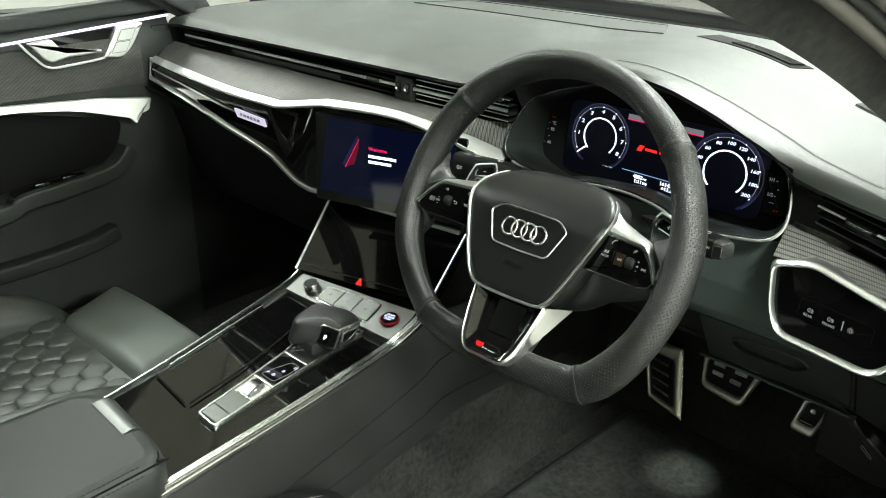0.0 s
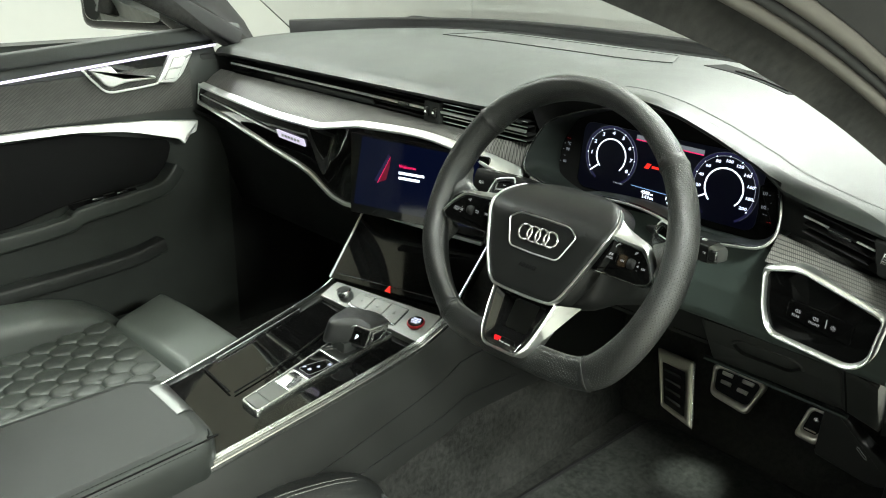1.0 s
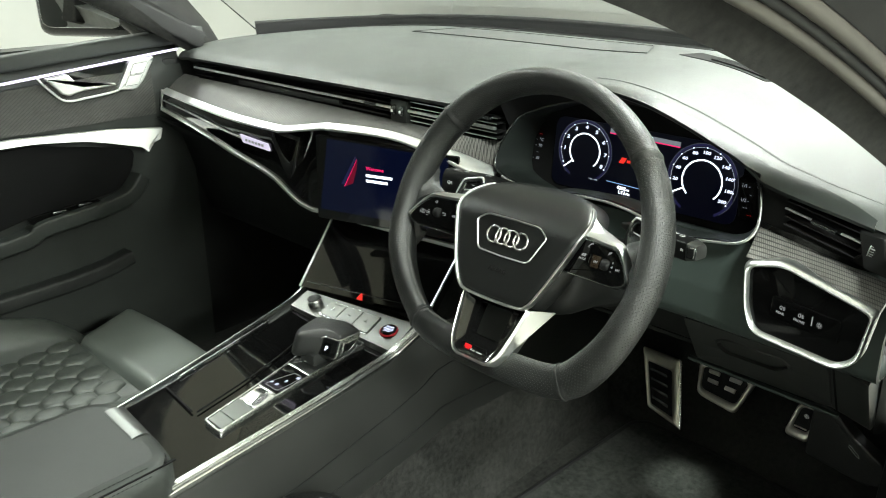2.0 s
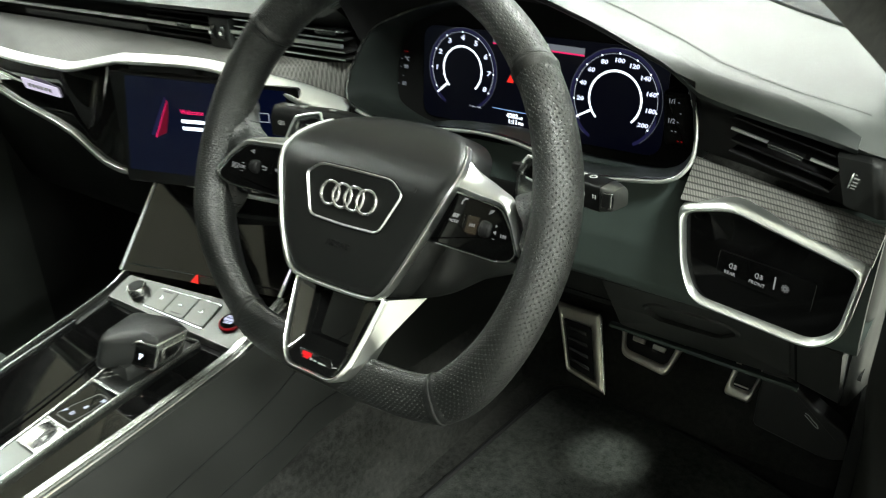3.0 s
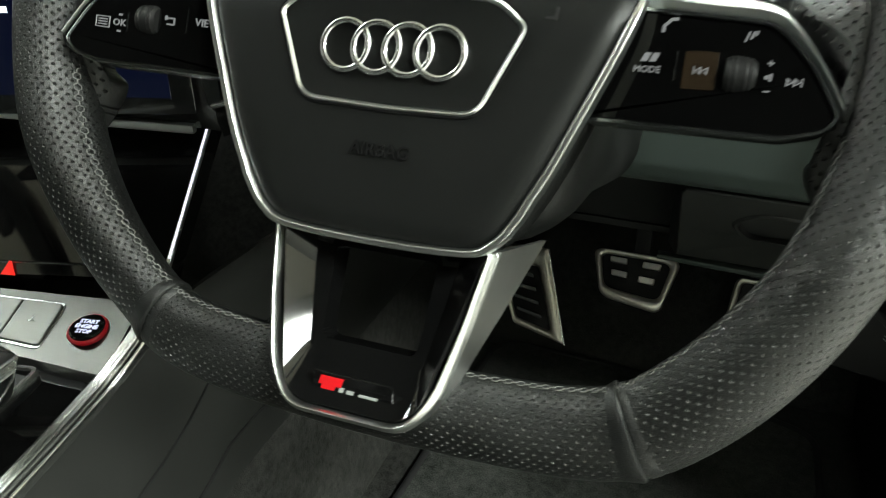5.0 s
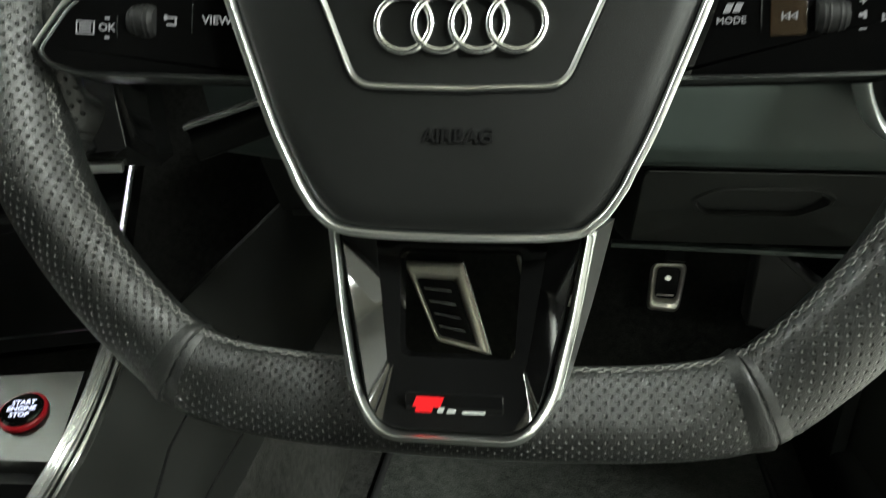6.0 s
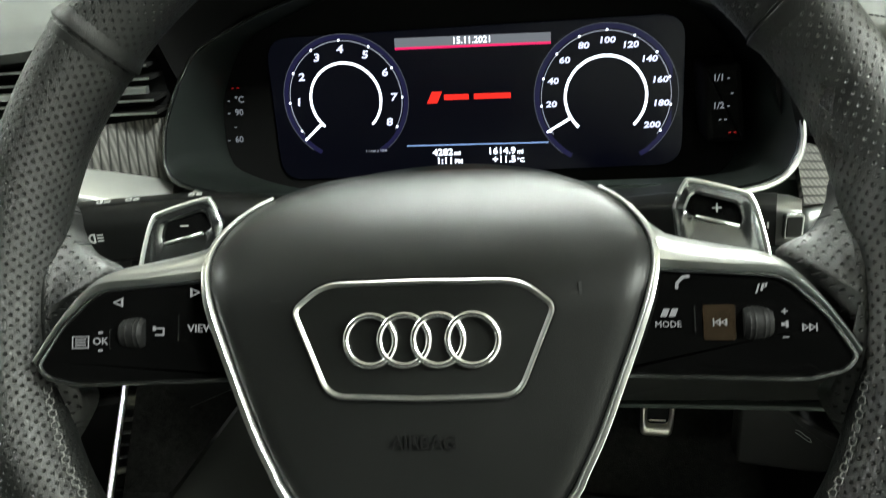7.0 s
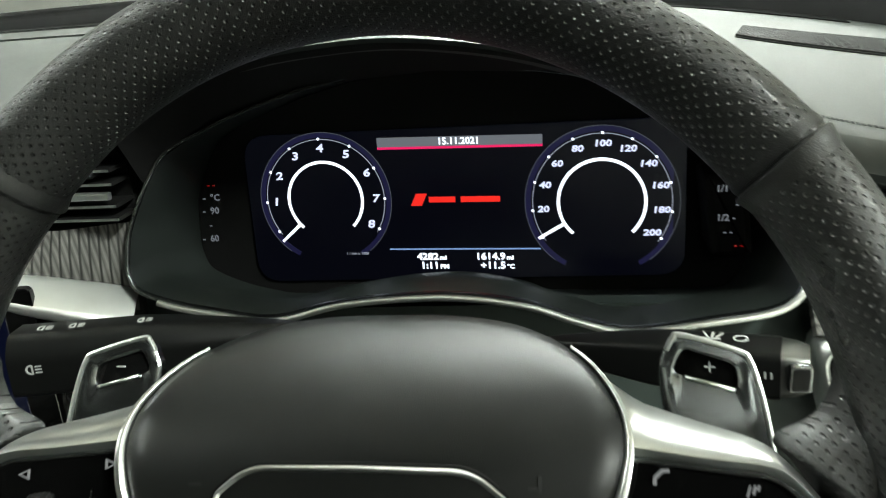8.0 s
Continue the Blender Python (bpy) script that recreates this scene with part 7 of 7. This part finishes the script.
b = B(); bars(b, [(0.0, 0.0, 0.0006, 0.0046), (0.0, 0.003, 0.0026, 0.0010), (0.016, 0.0, 0.0008, 0.0030), (0.025, 0.0, 0.0008, 0.0030), (0.0275, 0.0, 0.0008, 0.0030)], 0); b.transform(turned(0.72, "front")); part("wipe_mark", b, PRINT_GREY, th, "", smooth=20)
th, a, c, turned = stalk("indicator_stalk", (-0.055, 0.150, 0.890), (-0.196, 0.112, 0.8955), 0.0150, 0.0150, "black indicator stalk with white marks")
def lampmark(b, x, z):
    arc_strip(b, (x, z), 0.0018, 0.0026, 90, 270, 0, 10)
    bars(b, [(x + 0.0004, z, 0.0008, 0.0050)] + [(x + 0.0032, z + d, 0.0030, 0.0006) for d in (-0.0016, 0, 0.0016)], 0)
for k, face in ((0.90, "top"), (0.80, "top"), (0.58, "top"), (0.92, "front"), (0.72, "front")):
    b = B(); lampmark(b, -0.001, 0.0); b.transform(turned(k, face)); part("lamp_mark" if face == "top" else "front_mark", b, PRINT_GREY, th, "", smooth=20)
th, a, c, turned = stalk("cruise_stalk", (-0.050, 0.120, 0.842), (-0.142, 0.082, 0.818), 0.0110, 0.0085, "small black cruise control stalk with metal edge")
b = B(); sweep(b, [a.lerp(c, 0.25) + Vector((0, -0.007, 0.0078)), c + Vector((0, -0.008, 0.0088))], rect(0.0022, 0.0012, 0.0006)); part("edge", b, SHADOW_CHROME, th, "grey metal edge")
b = B(); lampmark(b, 0.0, 0.0); b.transform(turned(0.62, "front")); part("cruise_mark", b, PRINT_GREY, th, "", smooth=20)

# ---- floor mat ----
b = B()
P = fillet([(-0.170, 0.05), (-0.180, -0.35), (0.30, -0.35), (0.30, 0.56), (0.125, 0.612), (-0.106, 0.625), (-0.132, 0.600)], 0.03, 5)
skin(b, [[(x, y, FLOOR_Z + 0.006) for x, y in inset(P, 0.004)], [(x, y, FLOOR_Z + 0.004) for x, y in P], [(x, y, FLOOR_Z - 0.002) for x, y in P]], True, (True, True))
fm = thing("floor_mat", at(0.06, 0.13, FLOOR_Z), "dark grey carpet mat in the driver's footwell", "floor mat")
part("mat_body", b, MAT_PILE, fm)
b = B(); sweep(b, [(x, y, FLOOR_Z + 0.0060) for x, y in inset(P, 0.003)], [(0.0045 * c, 0.0022 * d) for c, d in circle(1.0, 8)], True); part("binding", b, RUBBER, fm, "black stitched edge binding")

# ---- passenger seat ----
seat = thing("passenger_seat", at(-0.76, -0.4, FLOOR_Z), "dark leather sports seat with honeycomb quilting", "car seat", "front seats")
def cush(u, v):
    x = -0.945 + 0.290 * u + v * (0.075 - 0.020 * u)
    y = -0.020 + 0.012 * u - 0.152 * v
    z = 0.508 + 0.006 * math.sin(math.pi * u) - 0.045 * max(0, (0.22 - v) / 0.22) ** 2 - 0.010 * max(0, (v - 0.9) / 0.1) ** 2
    z -= 0.010 * max(0.0, (abs(2 * u - 1) - 0.9) / 0.1) ** 2
    return (x, y, z)
b = B(); sheet(b, cush, 30, 20, (0, 0.01, -0.10)); part("thigh_panel", b, THIGH_LEATHER_LIT, seat, "smooth dark leather thigh support", smooth=70)
def quilt(u, v):
    x = -0.900 + 0.300 * u
    y = -0.172 - 0.50 * v
    return (x, y, 0.497 - 0.03 * v)
b = B(); sheet(b, quilt, 4, 4, (0, 0, -0.1)); part("quilted_base", b, SEAT_LEATHER, seat)
for i in range(8):
    for j in range(10):
        cx, cy = -0.876 + 0.0330 * j, -0.200 - 0.0500 * i - (0.025 if j % 2 else 0)
        if cx > -0.610: continue
        b = B()
        hexa = fillet([(cx + 0.0222 * math.cos(a), cy + 0.0285 * math.sin(a)) for a in [math.pi / 3 * k for k in range(6)]], 0.005, 2)
        zz = 0.499 - 0.03 * (-(cy + 0.172) / 0.5)
        skin(b, [[(x, y, zz - 0.002) for x, y in hexa]] + [[(cx + (x - cx) * k, cy + (y - cy) * k, zz + h) for x, y in hexa] for k, h in ((0.95, 0.0008), (0.84, 0.0026), (0.66, 0.0034), (0.3, 0.0038))], True, (True, True))
        part("quilt_cell", b, SEAT_LEATHER, seat, "", smooth=80)
for sx, xx in ((-1, -0.965), (1, -0.560)):
    b = B()
    line = spline([(xx - 0.01, -0.14, 0.440), (xx, -0.22, 0.500), (xx, -0.35, 0.525), (xx, -0.7, 0.55)], 5)
    sweep(b, line, [(p * (1.7 if sx < 0 else 1.0), q) for p, q in fillet([(-0.045, -0.12), (0.045, -0.12), (0.045, 0.0), (0.0, 0.035), (-0.045, 0.02)], 0.02, 3)], taper=lambda t: 0.75 + 0.25 * min(1, t * 4)); part("side_bolster", b, SEAT_LEATHER, seat, "padded leather bolster", smooth=70)
b = B(); box(b, (-0.785, -0.35, 0.39), (0.42, 0.66, 0.14), 0.03); part("seat_base", b, DARK_PLASTIC, seat)
b = B(); box(b, (-0.785, -0.75, 0.80), (0.50, 0.14, 0.66), 0.05, None, 3); part("backrest", b, SEAT_LEATHER, seat, "", smooth=70)

# ---- driver seat ----
dseat = thing("driver_seat", at(0.02, -0.5, FLOOR_Z), "black leather driver's seat with stitched bolster", "car seat", "front seats")
b = B(); line = spline([(-0.128, -0.128, 0.470), (-0.134, -0.150, 0.525), (-0.150, -0.22, 0.545), (-0.168, -0.32, 0.548), (-0.175, -0.5, 0.55), (-0.175, -0.85, 0.55)], 6)
prof = fillet([(-0.040, -0.13), (0.045, -0.13), (0.045, 0.004), (0.0, 0.018), (-0.040, 0.0)], 0.018, 4)
sweep(b, line, prof, taper=lambda t: 0.72 + 0.28 * min(1, t * 3)); part("side_bolster", b, BLACK_LEATHER, dseat, "stitched black leather bolster", smooth=70)
for off in (-0.005, 0.003):
    b = B()
    for p, q in zip(line[8:30], line[9:31]):
        n = max(1, int((q - p).length / 0.004))
        for k in range(n):
            c_ = Vector((off, 0, 0.0165))
            sweep(b, [p.lerp(q, (k + 0.15) / n) + c_, p.lerp(q, (k + 0.8) / n) + c_], circle(0.0005, 4))
    part("stitching", b, THREAD, dseat, "grey stitches")
b = B(); sheet(b, lambda u, v: (-0.15 + 0.32 * u, -0.14 - 0.6 * v, 0.525 - 0.02 * v), 6, 10, (0, 0, -0.1)); part("cushion", b, BLACK_LEATHER, dseat)
b = B(); box(b, (0.01, -0.5, 0.36), (0.42, 0.66, 0.14), 0.03); part("seat_base", b, DARK_PLASTIC, dseat)
# unseen backrest, added to shade the wheel from light behind it
def seat_back(u, v):
    """The backrest: leaning back, with side bolsters that close in towards the shoulders and a headrest grown out of its top."""
    z = 0.52 + 0.78 * v
    w = lerp_table(v, [(0.0, 0.250), (0.45, 0.255), (0.70, 0.215), (0.80, 0.130), (0.95, 0.120), (1.0, 0.085)])[0]
    s_ = 2 * u - 1
    return (0.0 + w * s_, -0.66 - 0.30 * v + 0.055 * abs(s_) ** 3 * (1 - 0.6 * v), z)
b = B(); sheet(b, seat_back, 20, 24, (0, -0.10, 0)); part("backrest", b, BLACK_LEATHER, dseat, "black leather backrest", smooth=60)

# ---- passenger door ----
door = thing("passenger_door", at(-1.13, -0.3, 0.40), "black car door panel with carbon trim and bright handle", "car door")
dx = lambda z: -1.075 - 0.04 * max(0, (z - 0.85) / 0.15) ** 2
def dpanel(u, v):
    y = 0.22 - 1.5 * u
    z = 1.000 - 0.73 * v
    x = dx(z)
    if z < 0.80: x += 0.0
    return (x, y, z)
b = B(); sheet(b, dpanel, 30, 30, (-0.05, 0, 0)); part("panel", b, DOOR_SOFT, door, "dark soft door lining", smooth=60)
b = B(); sweep(b, [(-1.115, 0.28, 1.008), (-1.115, 0.05, 0.995), (-1.115, -0.22, 0.976), (-1.115, -1.3, 0.930)], fillet([(-0.03, -0.016), (0.03, -0.016), (0.02, 0.012), (-0.03, 0.014)], 0.008, 3)); part("sill_pad", b, PAD_LEATHER, door, "leather window sill")
b = B(); sweep(b, [(-1.070, 0.205, 0.981), (-1.070, -0.07, 0.956), (-1.070, -0.24, 0.941), (-1.070, -1.2, 0.880)], rect(0.003, 0.0022, 0.001)); part("light_strip", b, GLOW_STRIP, door, "slim lit strip")
b = B(); sheet(b, lambda u, v: (-1.068, 0.14 - 1.3 * u, 0.948 - 0.05 * u + (0.852 - 0.948 + 0.05 * u) * v), 20, 4, (-0.01, 0, 0)); part("carbon_trim", b, DOOR_CARBON, door, "carbon fibre door trim")
def on_door(bm, lift=0.0):
    for v in bm.verts:
        y, d, z = v.co.x, v.co.y, v.co.z
        v.co = Vector((-1.066 - d + lift, y, z))
    return bm
pull = fillet([(-1.10, 0.846), (-0.254, 0.848), (-0.151, 0.848), (-0.062, 0.843), (0.042, 0.837), (0.139, 0.826, 0.004), (0.127, 0.804, 0.006), (0.099, 0.798), (0.094, 0.783, 0.003), (0.084, 0.795, 0.005), (-0.017, 0.823, 0.03), (-0.117, 0.834, 0.02), (-0.256, 0.836), (-1.10, 0.836)], 0.01, 4)
b = B(); plate(b, pull, -0.006, 0.010, 0.002); on_door(b, 0.003)
for v in b.verts:
    v.co.x += 0.45 * max(0.0, 0.850 - v.co.z)
part("pull_strip", b, PULL_ALU, door, "satin metal door pull")
recess_ = fillet([(-0.060, 0.9555), (0.098, 0.9670), (0.064, 0.9150), (-0.040, 0.9080)], 0.006, 5)
b = B(); plate(b, recess_, 0.003, 0.005, 0.001); on_door(b); part("handle_recess", b, PIANO, door, "glossy black recess")
b = B(); sweep(b, [(-1.0640, y, z) for y, z in spline([(-0.0890, 0.9525), (-0.0683, 0.9266), (-0.0434, 0.9050), (0.0000, 0.9055), (0.0441, 0.9093), (0.0640, 0.9125)], 6)], rect(0.0022, 0.0022, 0.0008), up=(1, 0, 0)); part("handle_bracket", b, DOOR_ALU, door, "thin satin metal bracket")
lever_ = fillet([(-0.0765, 0.9512), (-0.0346, 0.9560), (-0.0141, 0.9315, 0.008), (0.0560, 0.9290, 0.002), (0.0575, 0.9235, 0.002), (-0.0100, 0.9205, 0.010), (-0.0380, 0.9135, 0.006), (-0.0500, 0.9195)], 0.004, 5)
b = B(); plate(b, lever_, -0.010, 0.012, 0.003); on_door(b); handle = part("handle", b, DOOR_ALU, door, "satin metal door handle")
b = B(); plate(b, fillet([(0.060, 0.9125), (0.0985, 0.9085, 0.010), (0.1195, 0.9265, 0.010), (0.1480, 0.9720), (0.0945, 0.9690)], 0.005, 4), -0.006, 0.012, 0.003); on_door(b); block = part("switch_block", b, DOOR_ALU, door, "metal switch block")
for key_ in ([(0.1010, 0.9612), (0.1300, 0.9625), (0.1190, 0.9425), (0.0900, 0.9415)], [(0.0880, 0.9385), (0.1165, 0.9395), (0.1050, 0.9205), (0.0765, 0.9195)]):
    o = fillet(key_, 0.002, 3)
    b = B(); rim_band(b, inset(o, -0.0008), o, -0.0064, 0.003, 0.0002); on_door(b); part("key_joint", b, RUBBER, block)
    b = B(); plate(b, o, -0.0072, 0.003, 0.0005); on_door(b); part("switch_key", b, DOOR_ALU, block, "flat satin metal key")
# flat plate over the lining; the hollow's shade is put into its black
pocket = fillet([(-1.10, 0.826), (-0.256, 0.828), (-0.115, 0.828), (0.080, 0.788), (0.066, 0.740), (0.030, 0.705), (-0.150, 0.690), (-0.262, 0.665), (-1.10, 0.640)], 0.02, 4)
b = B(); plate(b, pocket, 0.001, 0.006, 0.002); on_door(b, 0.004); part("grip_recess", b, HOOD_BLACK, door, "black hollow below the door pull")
b = B(); sweep(b, spline([(-1.060, 0.070, 0.735), (-1.052, 0.030, 0.700), (-1.040, -0.060, 0.690), (-1.036, -0.150, 0.682), (-1.036, -0.262, 0.660), (-1.036, -1.0, 0.630)], 6), fillet([(-0.030, -0.02), (0.014, -0.012), (0.014, 0.006), (-0.030, 0.012)], 0.006, 3)); part("door_armrest", b, DOOR_SOFT, door, "padded ledge of the door", smooth=60)
b = B(); sheet(b, lambda u, v: (-1.048 + 0.030 * v, -0.02 - 0.14 * u, 0.7035 - 0.010 * u - 0.004 * v), 8, 3, (0, 0, -0.004)); sp = part("window_switches", b, PIANO, door, "glossy black switch plate")
for k in range(2):
    b = B(); box(b, (-1.034, -0.055 - 0.05 * k, 0.7045 - 0.0035 * k), (0.014, 0.026, 0.006), 0.002); part("switch_key", b, SHADOW_CHROME, sp)
b = B(); sweep(b, spline([(-1.058, 0.03, 0.560), (-1.045, -0.10, 0.545), (-1.040, -0.5, 0.540), (-1.040, -1.0, 0.540)], 5), rect(0.018, 0.016, 0.007)); part("pocket_edge", b, SOFT_PLASTIC, door, "rim of the door pocket")

# ---- outside mirror ----
mir = thing("door_mirror", at(-1.26, 0.12, 0.99), "black door mirror reflecting the hall", "car mirror")
MM = Matrix.Translation((-1.290, 0.105, 1.085)) @ pose(0, 0, 0, 0, 0, 38)
b = B(); box(b, (0.010, 0.075, 0.0), (0.245, 0.140, 0.185), 0.035, MM, 4); part("shell", b, CAR_BLACK, mir, "glossy black shell", smooth=60)
b = B(); plate(b, rect(0.092, 0.070, 0.024, 5), 0.0, 0.004, 0.001); b.transform(MM @ Matrix.Translation((0, -0.0005, 0))); part("mirror_glass", b, MIRROR, mir, "mirror glass")
b = B(); sweep(b, [(-1.125, 0.235, 0.995), (-1.18, 0.215, 1.015), (-1.24, 0.20, 1.045)], rect(0.045, 0.022, 0.010)); part("foot", b, CAR_BLACK, mir)
